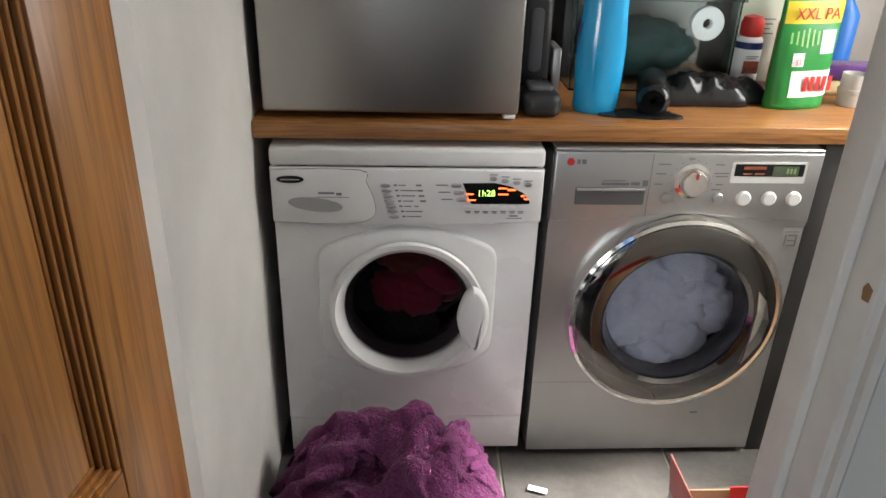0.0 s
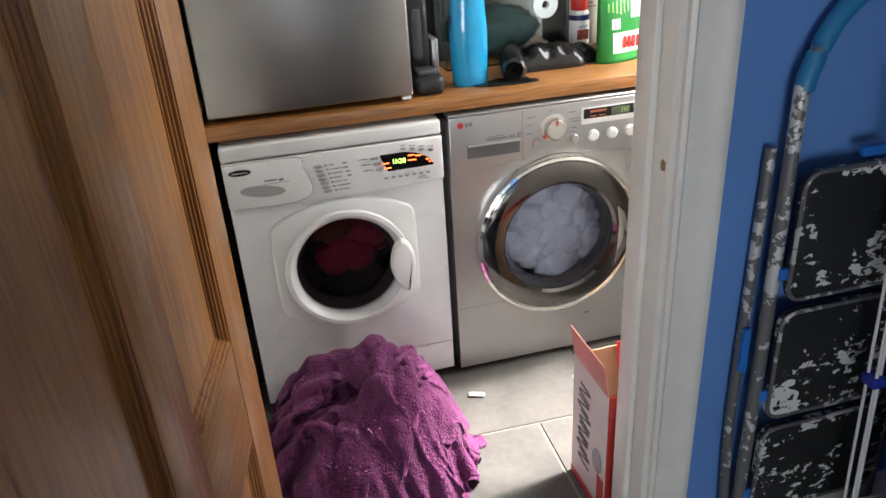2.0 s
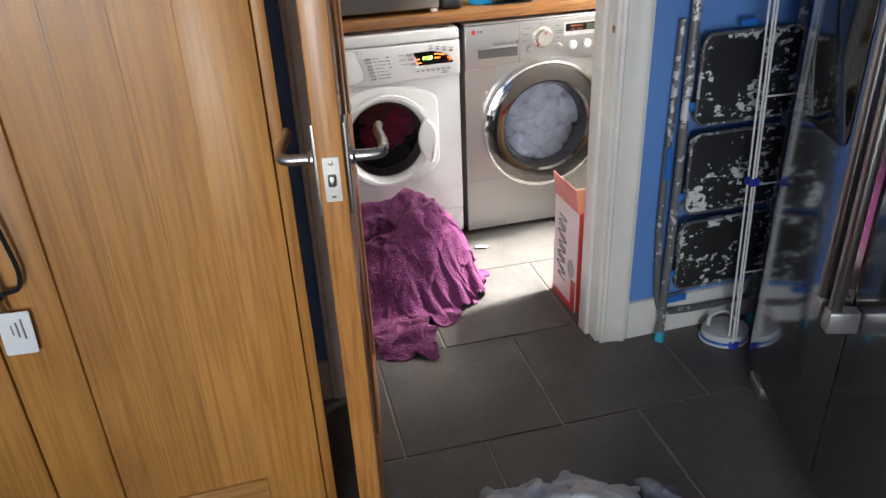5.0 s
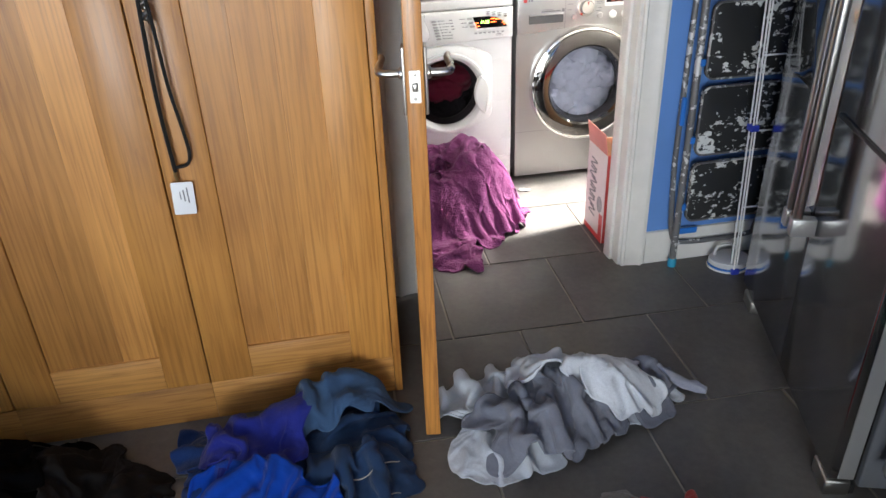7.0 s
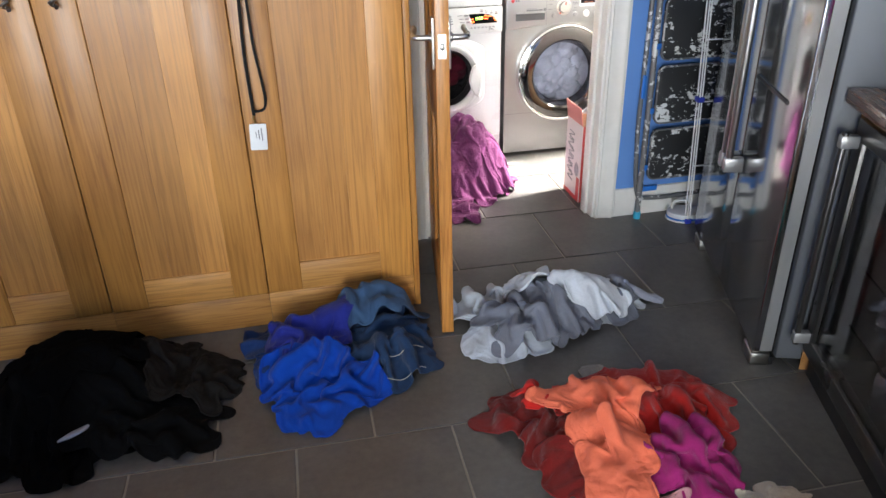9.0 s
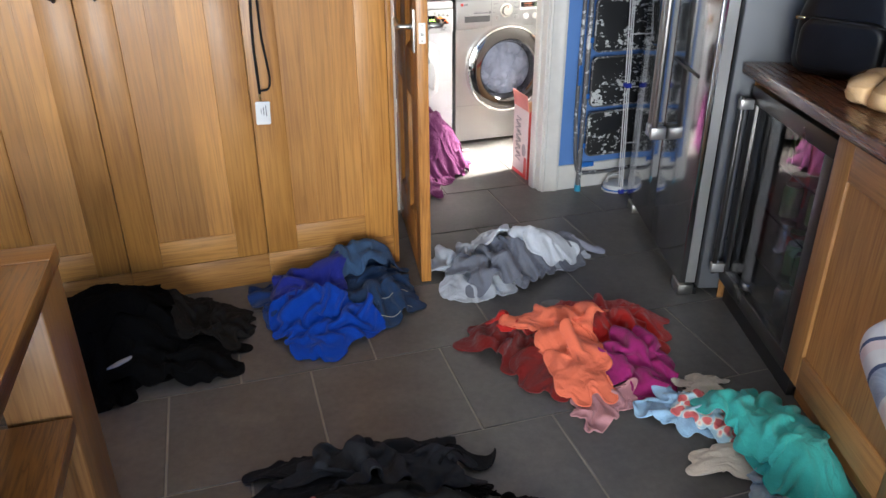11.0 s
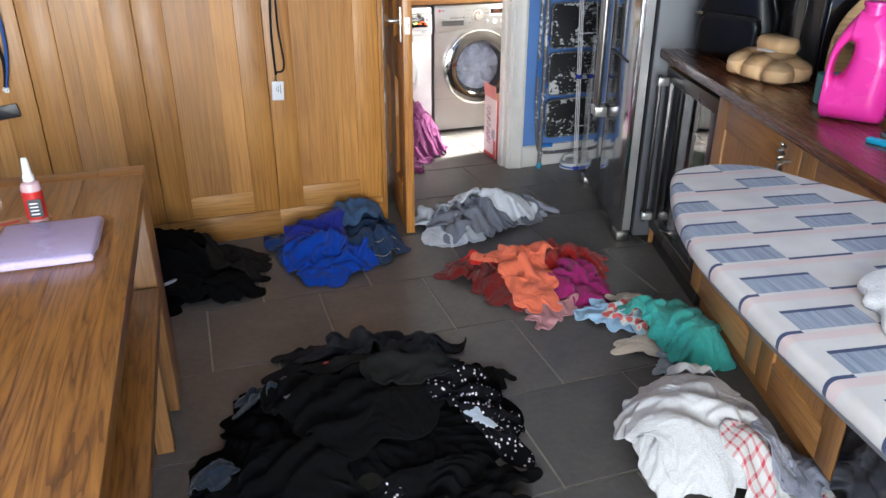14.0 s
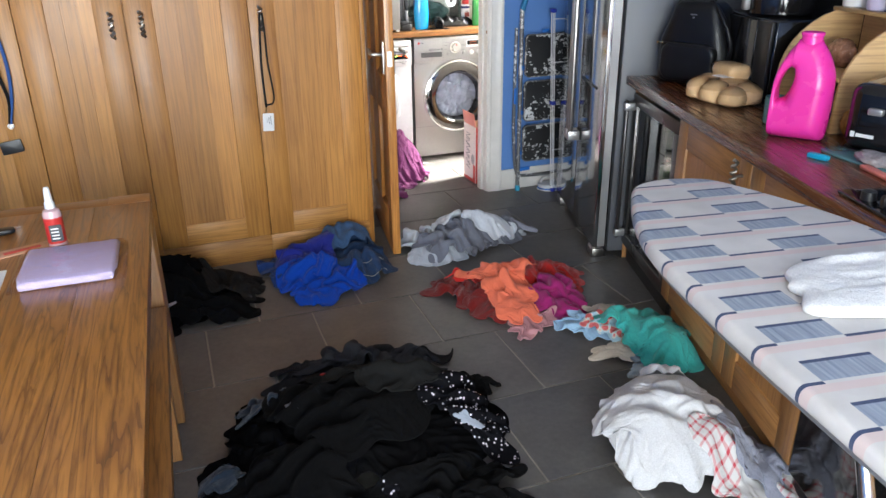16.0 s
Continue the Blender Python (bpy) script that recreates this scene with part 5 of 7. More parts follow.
bm, g1 = bag_sheet(-0.0825, 0.0825, 0, 0.262, 0, 20, 26)
nf = [[bm.verts.new((v.co.x, -v.co.y, v.co.z)) for v in col_] for col_ in g1]
for i in range(20):
    for j in range(26):
        bm.faces.new((nf[i][j], nf[i][j + 1], nf[i + 1][j + 1], nf[i + 1][j])).smooth = True
rim = [(i, 0) for i in range(20)] + [(20, j) for j in range(26)] + [(i, 26) for i in range(20, 0, -1)] + [(0, j) for j in range(26, 0, -1)]
for (i, j), (k, l) in zip(rim, rim[1:] + rim[:1]):
    bm.faces.new((g1[i][j], nf[i][j], nf[k][l], g1[k][l]))
film = part("pouch", bm, GREENBAG, bag)
YEL = plain("yellow_print", (0.75, 0.58, 0.02), 0.35)
part("band", bag_sheet(-0.078, 0.078, 0.192, 0.240, 0.0012)[0], YEL, bag, "yellow band")
text("lettering", "XXL PA", 0.036, Matrix.Translation((0, -0.0185, 0.212)) @ FRONT, RED, bag)
part("white_panel", bag_sheet(-0.045, 0.078, 0.028, 0.088, 0.0012)[0], LABEL, bag)
bars([(-0.012 + 0.017 * k, 0.042, 0.011, 0.034) for k in range(5)], -0.0345, RED, bag)
part("white_panel", bag_sheet(-0.048, -0.018, 0.098, 0.128, 0.0012)[0], LABEL, bag)
text("lettering", "51", 0.018, Matrix.Translation((-0.033, -0.0285, 0.107)) @ FRONT, RED, bag)
part("capsule_picture", bag_sheet(0.022, 0.066, 0.125, 0.178, 0.0012)[0], plain("pale_blue_print", (0.55, 0.68, 0.8), 0.35), bag)
RAY = plain("pale_green_ray", (0.3, 0.6, 0.2), 0.35)
for k in range(7):
    part("ray", bag_sheet(-0.060 + 0.014 * k, -0.055 + 0.014 * k, 0.140 + 0.003 * abs(k - 3), 0.182 - 0.003 * abs(k - 3), 0.0008, 2, 6)[0], RAY, bag)

cup = thing("measuring_cup", "frosted white plastic measuring cup", "cup")
part("cup_body", lathe([(0.030, 0), (0.031, 0.03), (0.033, 0.031), (0.033, 0.04), (0.030, 0.041), (0.030, 0.075), (0.027, 0.075), (0.026, 0.04), (0.026, 0.003)], 28, m=Matrix.Translation((0.755, 0.20, UZ)), cap=True), plain("frosted_plastic", (0.8, 0.8, 0.8), 0.35, Transmission_Weight=0.4), cup)
bb = thing("cleaner_bottle", "blue bottle of cleaner behind the bag", "bottle")
part("bottle_body", lathe([(0.04, 0), (0.042, 0.01), (0.042, 0.18), (0.018, 0.22), (0.016, 0.25)], 24, m=Matrix.Translation((0.80, 0.40, UZ))), BLUEP, bb)
cl = thing("folded_cloth", "folded purple and cream cloth on the worktop", "cloth")
part("fold", box(0.72, 0.88, 0.28, 0.36, UZ + 0.0, UZ + 0.035, 0.012, 3), cloth("cream_cloth", (0.55, 0.45, 0.25)), cl)
part("fold", box(0.72, 0.88, 0.28, 0.36, UZ + 0.0355, UZ + 0.075, 0.014, 3), cloth("purple_cloth", (0.10, 0.03, 0.16)), cl)

# purple towelling robe on the floor before the white machine
ROBE = cloth("purple_terry", (0.155, 0.034, 0.112), 0.10, 170, 0.9, 0.12, 0.9)
ROBE_BAND = cloth("purple_band", (0.20, 0.048, 0.15), 0.1, 500, 0.3, 0.08)
robe = garment("bathrobe", "heap of dark purple towelling bathrobe on the floor", "bathrobe", ROBE, [
    (-0.35, -0.28, 0.28, 0.25, 10, 0.20, 21, dict(slack=1.85, flat=3.0, lobes=0.04)),
    (-0.43, -0.60, 0.12, 0.17, 14, 0.02, 33, dict(fold=0.06, lobes=0.08)),
    (-0.20, -0.33, 0.15, 0.20, 5, 0.045, 37, dict(slack=1.75, flat=3.2, lobes=0.06)),
    (-0.43, -0.17, 0.16, 0.11, -8, 0.05, 27, dict(fold=0.05, flat=3)),
    (-0.22, -0.30, 0.17, 0.11, -32, 0.018, 61, dict(slack=1.5, lobes=0.05)),
    (-0.30, -0.47, 0.17, 0.12, -38, 0.015, 62, dict(slack=1.65, lobes=0.06)),
])
# woven bands across the hems
for x, y, rot in ((-0.125, -0.29, 58), (-0.145, -0.28, 58), (-0.165, -0.27, 58), (-0.25, -0.47, 52)):
    bm = drape(x, y, 0.060, 0.007, rot, 0.002, 40, fold=0.002, k=30, lobes=0.02, flat=8, thick=0.004, nr=12, na=48)
    part("woven_band", bm, ROBE_BAND, robe)
bm = box(-0.024, 0.024, -0.009, 0.009, 0.0, 0.0012)
bm.transform(Matrix.Translation((0.02, -0.13, 0.006)) @ Matrix.Rotation(radians(-20), 4, "Z"))
part("care_label", bm, LABEL, robe)

# cardboard box by the door frame
BOXM = pose(0.168, -0.695, 0.0005, 0, 0, 0)
cbx = thing("cardboard_box", "open white and red printed cardboard box on the floor", "box", BOXM)
CARD_W = plain("printed_white_card", (0.66, 0.60, 0.58), 0.5, var=0.06, scale=5)
CARD_R = plain("printed_red_card", (0.50, 0.035, 0.03), 0.45, var=0.15, scale=12)
KRAFT = plain("brown_card", (0.33, 0.21, 0.12), 0.8, var=0.1)
bw, bd, bh = 0.27, 0.185, 0.375
part("side", box(0, 0.004, 0, bd, 0, bh, 0.001), CARD_W, cbx, "white printed side")
part("side", box(bw - 0.004, bw, 0, bd, 0, bh, 0.001), KRAFT, cbx)
part("side", box(0.0042, bw - 0.0042, 0, 0.004, 0, bh, 0.001), CARD_R, cbx, "red printed side")
part("side", box(0.0042, bw - 0.0042, bd - 0.004, bd, 0, bh, 0.001), KRAFT, cbx)
part("bottom", box(0.0042, bw - 0.0042, 0.0042, bd - 0.0042, 0.001, 0.005), KRAFT, cbx)
f = part("flap", box(0, 0.003, 0, bd, 0, 0.085, 0.0008), plain("pink_card", (0.55, 0.20, 0.17), 0.6, var=0.2), cbx, "pinkish open flap")
f.matrix_local = Matrix.Translation((0, 0, bh)) @ Matrix.Rotation(radians(-8), 4, "Y")
f = part("flap", box(0.006, bw - 0.006, 0, 0.003, -0.055, 0, 0.0008), CARD_R, cbx)
f.matrix_local = Matrix.Translation((0, -0.0042, bh)) @ Matrix.Rotation(radians(-6), 4, "X")
for y, z in ((0.115, 0.30), (0.12, 0.26), (0.11, 0.22), (0.115, 0.18), (0.12, 0.14), (0.11, 0.10)):
    pts = arc([(-0.0005, y + 0.026, z + 0.02), (-0.0005, y - 0.030, z + 0.012), (-0.0005, y + 0.034, z - 0.004), (-0.0005, y - 0.026, z - 0.016)], 6)
    part("script_mark", tube(pts, 0.0026, 6), INK, cbx)
part("red_edge", box(-0.0012, -0.0002, 0.001, bd - 0.001, 0.001, 0.022), CARD_R, cbx)
part("red_edge", box(-0.0012, -0.0002, 0.001, 0.035, 0.022, 0.12), CARD_R, cbx)
part("emblem", slab([(0.04 + 0.026 * math.cos(a), 0.155 + 0.034 * math.sin(a)) for a in np.linspace(0, 6.283, 28, endpoint=False)], 0, 0.001, m=Matrix(((0, 0, -1, -0.0003), (1, 0, 0, 0), (0, 1, 0, 0), (0, 0, 0, 1)))), plain("grey_emblem", (0.25, 0.24, 0.25), 0.4, var=0.5, scale=80), cbx)
lf = thing("red_leaflet", "red printed leaflet sticking out of the box", "leaflet")
bm = box(-0.04, 0.04, 0, 0.003, 0.0, 0.40)
bm.transform(Matrix.Translation((0.31, -0.615, 0.008)) @ Matrix.Rotation(radians(-12), 4, "X"))
part("card", bm, CARD_R, lf)

# ---- corner by the fridge: step ladder, airer, dustpan ----
PAINTY = plain("paint_spotted_black", (0.018, 0.018, 0.019), 0.5, var=0.3)
nt = PAINTY.node_tree
pb = nt.nodes["Principled BSDF"]
v = coords(nt)
spots = noise_tex(nt, v, 55, 3, 0.6)
smear = noise_tex(nt, coords(nt, (4, 4, 14)), 6, 5, 0.7, 0.6)
big = noise_tex(nt, v, 7.5, 3)
fac = mathn(nt, "GREATER_THAN", mathn(nt, "ADD", mathn(nt, "MULTIPLY", spots, 0.42), mathn(nt, "ADD", mathn(nt, "MULTIPLY", smear, 0.36), mathn(nt, "MULTIPLY", big, 0.62))), 0.75)
nt.links.new(mix(nt, fac, (0.016, 0.017, 0.018), (0.62, 0.63, 0.62)), pb.inputs["Base Color"])
PAINTY_TUBE = plain("paint_spotted_grey", (0.22, 0.22, 0.225), 0.45, 0.3, var=0.2)
nt = PAINTY_TUBE.node_tree
pb = nt.nodes["Principled BSDF"]
v = coords(nt)
fac = mathn(nt, "GREATER_THAN", mathn(nt, "ADD", mathn(nt, "MULTIPLY", noise_tex(nt, v, 45, 3), 0.6), mathn(nt, "MULTIPLY", noise_tex(nt, v, 5, 3), 0.5)), 0.60)
nt.links.new(mix(nt, fac, (0.16, 0.16, 0.165), (0.6, 0.6, 0.6)), pb.inputs["Base Color"])
TEALP = plain("blue_rubber", (0.02, 0.20, 0.42), 0.5)

lad = thing("step_ladder", "folded grey step ladder with paint spattered black treads", "step ladder")
LX0, LX1 = 0.362, 0.700
hoop = arc([(LX0, -0.922, 0.012), (LX0 + 0.003, -0.918, 0.5), (LX0 + 0.004, -0.912, 1.03), (LX0 + 0.012, -0.908, 1.12), (LX0 + 0.055, -0.900, 1.20), (LX0 + 0.12, -0.897, 1.25), (LX1 - 0.12, -0.897, 1.25), (LX1 - 0.055, -0.900, 1.20), (LX1 - 0.012, -0.908, 1.12), (LX1 - 0.004, -0.912, 1.03), (LX1 - 0.003, -0.918, 0.5), (LX1, -0.922, 0.012)])
part("front_frame", tube(hoop, 0.0125, 12), PAINTY_TUBE, lad)
part("grip", tube(arc([(LX0 + 0.010, -0.909, 1.10), (LX0 + 0.017, -0.907, 1.13), (LX0 + 0.055, -0.900, 1.20), (LX0 + 0.12, -0.897, 1.25), (LX1 - 0.12, -0.897, 1.25), (LX1 - 0.055, -0.900, 1.20), (LX1 - 0.017, -0.907, 1.13), (LX1 - 0.010, -0.909, 1.10)]), 0.0165, 12), TEALP, lad, "blue foam grip")
for x in (LX0, LX1):
    part("foot", lathe([(0.016, 0), (0.0165, 0.02), (0.0145, 0.034)], 14, m=Matrix.Translation((x, -0.922, 0))), plain("teal_foot", (0.03, 0.32, 0.5), 0.5), lad)
rear = arc([(LX0 - 0.016, -0.885, 1.0), (LX0 - 0.022, -0.888, 0.5), (LX0 - 0.018, -0.892, 0.30), (LX0 + 0.0, -0.895, 0.12), (LX0 + 0.05, -0.90, 0.085), (LX1 - 0.05, -0.90, 0.085), (LX1 + 0.0, -0.895, 0.12), (LX1 + 0.018, -0.892, 0.30), (LX1 + 0.022, -0.888, 0.5), (LX1 + 0.016, -0.885, 1.0)])
part("rear_frame", tube(rear, 0.010, 10), PAINTY_TUBE, lad)
for z0, z1 in ((0.188, 0.418), (0.444, 0.690), (0.714, 0.965)):
    tr = part("tread", slab(rounded(LX1 - LX0 - 0.03, z1 - z0, 0.03, 6, (LX0 + LX1) / 2 + 0.008, (z0 + z1) / 2), 0, 0.016, 0.004, m=Matrix.Translation((0, -0.918, 0)) @ FRONT), PAINTY, lad, "black tread with white paint spatter")
    part("tread_rim", tube([(x, -0.934, z) for x, z in rounded(LX1 - LX0 - 0.032, z1 - z0 - 0.004, 0.03, 6, (LX0 + LX1) / 2 + 0.008, (z0 + z1) / 2)], 0.0042, 6, closed=True), PAINTY_TUBE, tr)
    part("bracket", box(LX0 + 0.004, LX0 + 0.022, -0.932, -0.915, z0 + 0.045, z0 + 0.07, 0.003), BLUEP, tr)
part("lock", slab(rounded(0.016, 0.10, 0.006), 0, 0.012, 0.003, m=Matrix.Translation((LX0 - 0.022, -0.895, 0.60)) @ FRONT), BLUEP, lad)
part("lock", slab(rounded(0.05, 0.018, 0.006), 0, 0.012, 0.003, m=Matrix.Translation((LX0 + 0.16, -0.915, 0.982)) @ FRONT), BLUEP, lad)
part("brace", box(LX0 + 0.01, LX0 + 0.10, -0.897, -0.890, 0.115, 0.14, 0.004), BLUEP, lad)

air = thing("clothes_airer", "folded white wire clothes airer with blue joints", "clothes airer")
WIRE = plain("white_coated_wire", (0.75, 0.75, 0.76), 0.35, var=0.04)
AX, AY = 0.520, -1.040
for dx, dy in ((0, 0), (0.014, 0.006), (0.0, 0.020)):
    part("rod", tube([(AX + dx + 0.028, AY + dy, 0.008), (AX + dx - 0.002, AY + dy + 0.03, 1.11)], 0.0030, 8), WIRE, air)
part("rod", tube([(AX + 0.238, AY - 0.010, 0.008), (AX + 0.208, AY + 0.020, 1.11)], 0.0030, 8), WIRE, air)
for z in (0.274, 0.554, 0.806, 1.054):
    t = z / 1.11
    x0, y0 = AX + 0.028 - 0.030 * t, AY + 0.03 * t
    part("rung", tube([(x0, y0, z), (x0 + 0.21, y0 - 0.01, z)], 0.003, 8), WIRE, air)
for z in (0.012, 0.562, 1.10):
    t = z / 1.11
    part("joint", box(AX + 0.028 - 0.030 * t - 0.009, AX + 0.028 - 0.030 * t + 0.020, AY + 0.03 * t - 0.007, AY + 0.03 * t + 0.026, z - 0.010, z + 0.012, 0.003), plain("navy_joint", (0.02, 0.04, 0.35), 0.4), air)

pan = thing("dustpan", "white plastic pan with blue rim on the floor", "dustpan")
for k, (mt, z, s) in enumerate(((plain("pale_grey_plastic", (0.55, 0.57, 0.6), 0.4), 0.016, 1.0), (BLUEP, 0.008, 1.03), (WPLASTIC, 0.001, 1.07))):
    out = [(0.565 + s * 0.075 * math.cos(a) * (1 + 0.1 * math.sin(a)), -0.975 + s * 0.062 * math.sin(a)) for a in np.linspace(0, 6.283, 36, endpoint=False)]
    part("shell", slab(out, z, z + (0.022 if k == 0 else 0.0068), 0.003), mt, pan)
part("handle", tube(arc([(0.52, -0.945, 0.036), (0.54, -0.93, 0.062), (0.60, -0.925, 0.062), (0.62, -0.945, 0.036)]), 0.006), WPLASTIC, pan)

# ---- table and bench ----
TABM = pose(-1.785, -2.485, 0, 0, 0, 178.0)  # local x runs to the left, y to the camera
tab = thing("dining_table", "long oiled oak dining table with slab legs", "table", TABM)
TW, TL, TZ = 0.95, 1.85, 0.75
nb = 6
for k in range(nb):
    a, b_ = TW * k / nb, TW * (k + 1) / nb
    part("plank", box(a + 0.0002, b_ - 0.0002, 0.075 if k == 0 or k == nb - 1 else 0.075, TL - 0.075, TZ - 0.042, TZ, 0.0012), TABLE, tab)
part("end_board", box(0.125, TW - 0.125, 0.0, 0.0748, TZ - 0.042, TZ - 0.0003, 0.0015), TABLE_X, tab)
part("end_board", box(0.0, TW, TL - 0.0748, TL, TZ - 0.042, TZ - 0.0003, 0.0015), TABLE_X, tab)
for x0 in (0.0, TW - 0.1248):
    part("corner_block", box(x0, x0 + 0.1246, -0.006, 0.0748, TZ - 0.042, TZ + 0.0015, 0.0025), TABLE_X, tab)
for x0 in (0.0, TW - 0.13):
    for y0 in (0.015, TL - 0.215):
        part("leg", box(x0 + 0.002, x0 + 0.128, y0, y0 + 0.195, 0.0, TZ - 0.0425, 0.004), TABLE_Z, tab)
part("apron", box(0.132, TW - 0.132, 0.05, 0.075, TZ - 0.14, TZ - 0.0425, 0.002), TABLE_X, tab)
part("apron", box(0.132, TW - 0.132, TL - 0.075, TL - 0.05, TZ - 0.14, TZ - 0.0425, 0.002), TABLE_X, tab)

BENM = pose(-1.790, -2.708, 0, 0, 0, 178.0)
ben = thing("bench", "low oak bench pushed under the table", "bench", BENM)
part("seat", box(0.0, 0.30, 0.0, 1.40, 0.412, 0.45, 0.003), TABLE, ben)
part("end_board", box(0.0, 0.30, 0.0, 0.002, 0.413, 0.449), TABLE_X, ben)
for y0 in (0.03, 1.30):
    part("leg", box(0.17, 0.29, y0, y0 + 0.06, 0.0, 0.4115, 0.003), TABLE_Z, ben)
    part("leg", box(0.02, 0.07, y0 + 0.10, y0 + 0.16, 0.0, 0.4115, 0.003), TABLE_Z, ben)

TZ1 = TZ + 0.0005
pk = thing("wrapped_fabric", "folded lavender fabric in a clear plastic bag", "fabric pack")
LAV = cloth("lavender_fabric", (0.52, 0.44, 0.66), 0.2, 300, 0.3, 0.06)
bm = box(-0.105, 0.105, -0.115, 0.105, 0, 0.022, 0.008, 3)
bmesh.ops.subdivide_edges(bm, edges=bm.edges[:], cuts=1, use_grid_fill=True)
for q in bm.verts:
    q.co.z *= 1 + 0.10 * noise.noise(q.co * 18)
bm.transform(Matrix.Translation((-1.985, -3.035, TZ1)) @ Matrix.Rotation(radians(-2), 4, "Z"))
part("fabric", bm, LAV, pk)
FILM = glass("clear_film", (1, 1, 1), 0.05, 1.35)
bm = bmesh.new()
n = 30
gv = {}
for i in range(n + 1):
    for j in range(n + 1):
        u, v_ = i / n * 2 - 1, j / n * 2 - 1
        e = max(abs(u), abs(v_))
        z = 0.0235 * (1 - max(0, (e - 0.82) / 0.18) ** 1.4 * 0.9) + 0.0022 * noise.noise(Vector((u * 5, v_ * 4, 2))) + 0.003
        gv[i, j] = bm.verts.new((u * 0.128, v_ * 0.128, z))
for i in range(n):
    for j in range(n):
        bm.faces.new((gv[i, j], gv[i + 1, j], gv[i + 1, j + 1], gv[i, j + 1])).smooth = True
bm.transform(Matrix.Translation((-1.983, -3.037, TZ1 + 0.001)) @ Matrix.Rotation(radians(-2), 4, "Z"))
w_ = part("plastic_wrap", bm, FILM, pk, "crinkled clear plastic wrap")
w_.visible_shadow = False

sb = thing("spray_bottle", "small red labelled spray bottle with white top", "spray bottle")
M0 = Matrix.Translation((-2.025, -2.87, TZ1))
part("bottle_body", lathe([(0.020, 0), (0.023, 0.004), (0.023, 0.095), (0.020, 0.106), (0.010, 0.112)], 28, m=M0), plain("pinkish_liquid", (0.62, 0.42, 0.42), 0.2), sb)
part("label_sticker", lathe([(0.0234, 0.018), (0.0234, 0.088)], 28, m=M0, cap=False), RED, sb)
part("label_panel", slab(rounded(0.03, 0.045, 0.003), 0, 0.003, m=M0 @ Matrix.Translation((0.004, -0.0215, 0.048)) @ FRONT), plain("charcoal_label", (0.04, 0.04, 0.045), 0.4), sb)
bars([(-2.032 + 0.0, TZ1 + 0.032 + 0.009 * k, 0.018, 0.003) for k in range(4)], -2.87 - 0.0247, LABEL, sb)
part("nozzle", lathe([(0.013, 0.112), (0.013, 0.125), (0.010, 0.130), (0.008, 0.160), (0.006, 0.168)], 20, m=M0), WPLASTIC, sb, "white nozzle cap")
sac = thing("paper_sachet", "long orange printed paper sachet", "sachet")
bm = box(-0.10, 0.10, -0.025, 0.025, 0, 0.004, 0.0015)
bm.transform(Matrix.Translation((-2.10, -2.855, TZ1)) @ Matrix.Rotation(radians(20), 4, "Z"))
part("paper", bm, plain("orange_paper", (0.55, 0.30, 0.18), 0.5, var=0.2, scale=30), sac)
bm = box(-0.06, 0.03, -0.012, 0.004, 0.0042, 0.005)
bm.transform(Matrix.Translation((-2.10, -2.855, TZ1)) @ Matrix.Rotation(radians(20), 4, "Z"))
part("print_patch", bm, RED, sac)
fob = thing("key_fob", "black car key fob on the table", "keys")
part("fob", slab(rounded(0.075, 0.036, 0.016), 0, 0.014, 0.005, m=Matrix.Translation((-2.185, -2.70, TZ1)) @ Matrix.Rotation(radians(10), 4, "Z")), BLACK, fob)
part("key", box(-2.20, -2.14, -2.665, -2.655, TZ1, TZ1 + 0.003), NICKEL, fob)
pap = thing("paper_sheet", "white sheet of paper on the table", "paper")
part("sheet", box(-2.34, -2.135, -3.30, -2.985, TZ1, TZ1 + 0.0008), LABEL, pap)

# ---- lanyards on the cupboard handles ----
lan = thing("lanyard", "black lanyard with white card hanging from a handle", "lanyard")
CORD = cloth("black_cord", (0.015, 0.014, 0.013), 0.1, 300)
y = CY - 0.034
part("cord", tube(arc([(-1.228, y - 0.008, 1.20), (-1.234, y, 1.10), (-1.240, y + 0.01, 0.95), (-1.237, y + 0.014, 0.80), (-1.236, y + 0.016, 0.775)]), 0.005, 8), CORD, lan)
part("cord", tube(arc([(-1.216, y - 0.008, 1.20), (-1.212, y, 1.10), (-1.210, y + 0.01, 0.98), (-1.200, y + 0.014, 0.88), (-1.196, y + 0.016, 0.82), (-1.206, y + 0.016, 0.79), (-1.236, y + 0.016, 0.785)]), 0.0042, 8), CORD, lan)
part("clip", tube(arc([(-1.236, y + 0.016, 0.785), (-1.239, y + 0.018, 0.765), (-1.236, y + 0.02, 0.748)]), 0.004, 8), plain("brass_clip", (0.45, 0.30, 0.12), 0.35, 0.9), lan)
cd = part("card", slab(rounded(0.052, 0.085, 0.004), 0, 0.0015, 0.0004, m=Matrix.Translation((-1.232, y + 0.022, 0.702)) @ Matrix.Rotation(radians(3), 4, "Y") @ FRONT), LABEL, lan, "white card")
bars([(-1.222, 0.69, 0.003, 0.04), (-1.231, 0.695, 0.003, 0.03), (-1.239, 0.70, 0.002, 0.02)], y + 0.0198, INK, cd)
lan2 = thing("key_lanyard", "blue and black lanyard with card holder on a handle", "lanyard")
part("strap", tube(arc([(-2.285, y, 1.19), (-2.300, y + 0.008, 1.02), (-2.285, y + 0.012, 0.90), (-2.300, y + 0.016, 0.80)]), 0.007, 8), CORD, lan2)
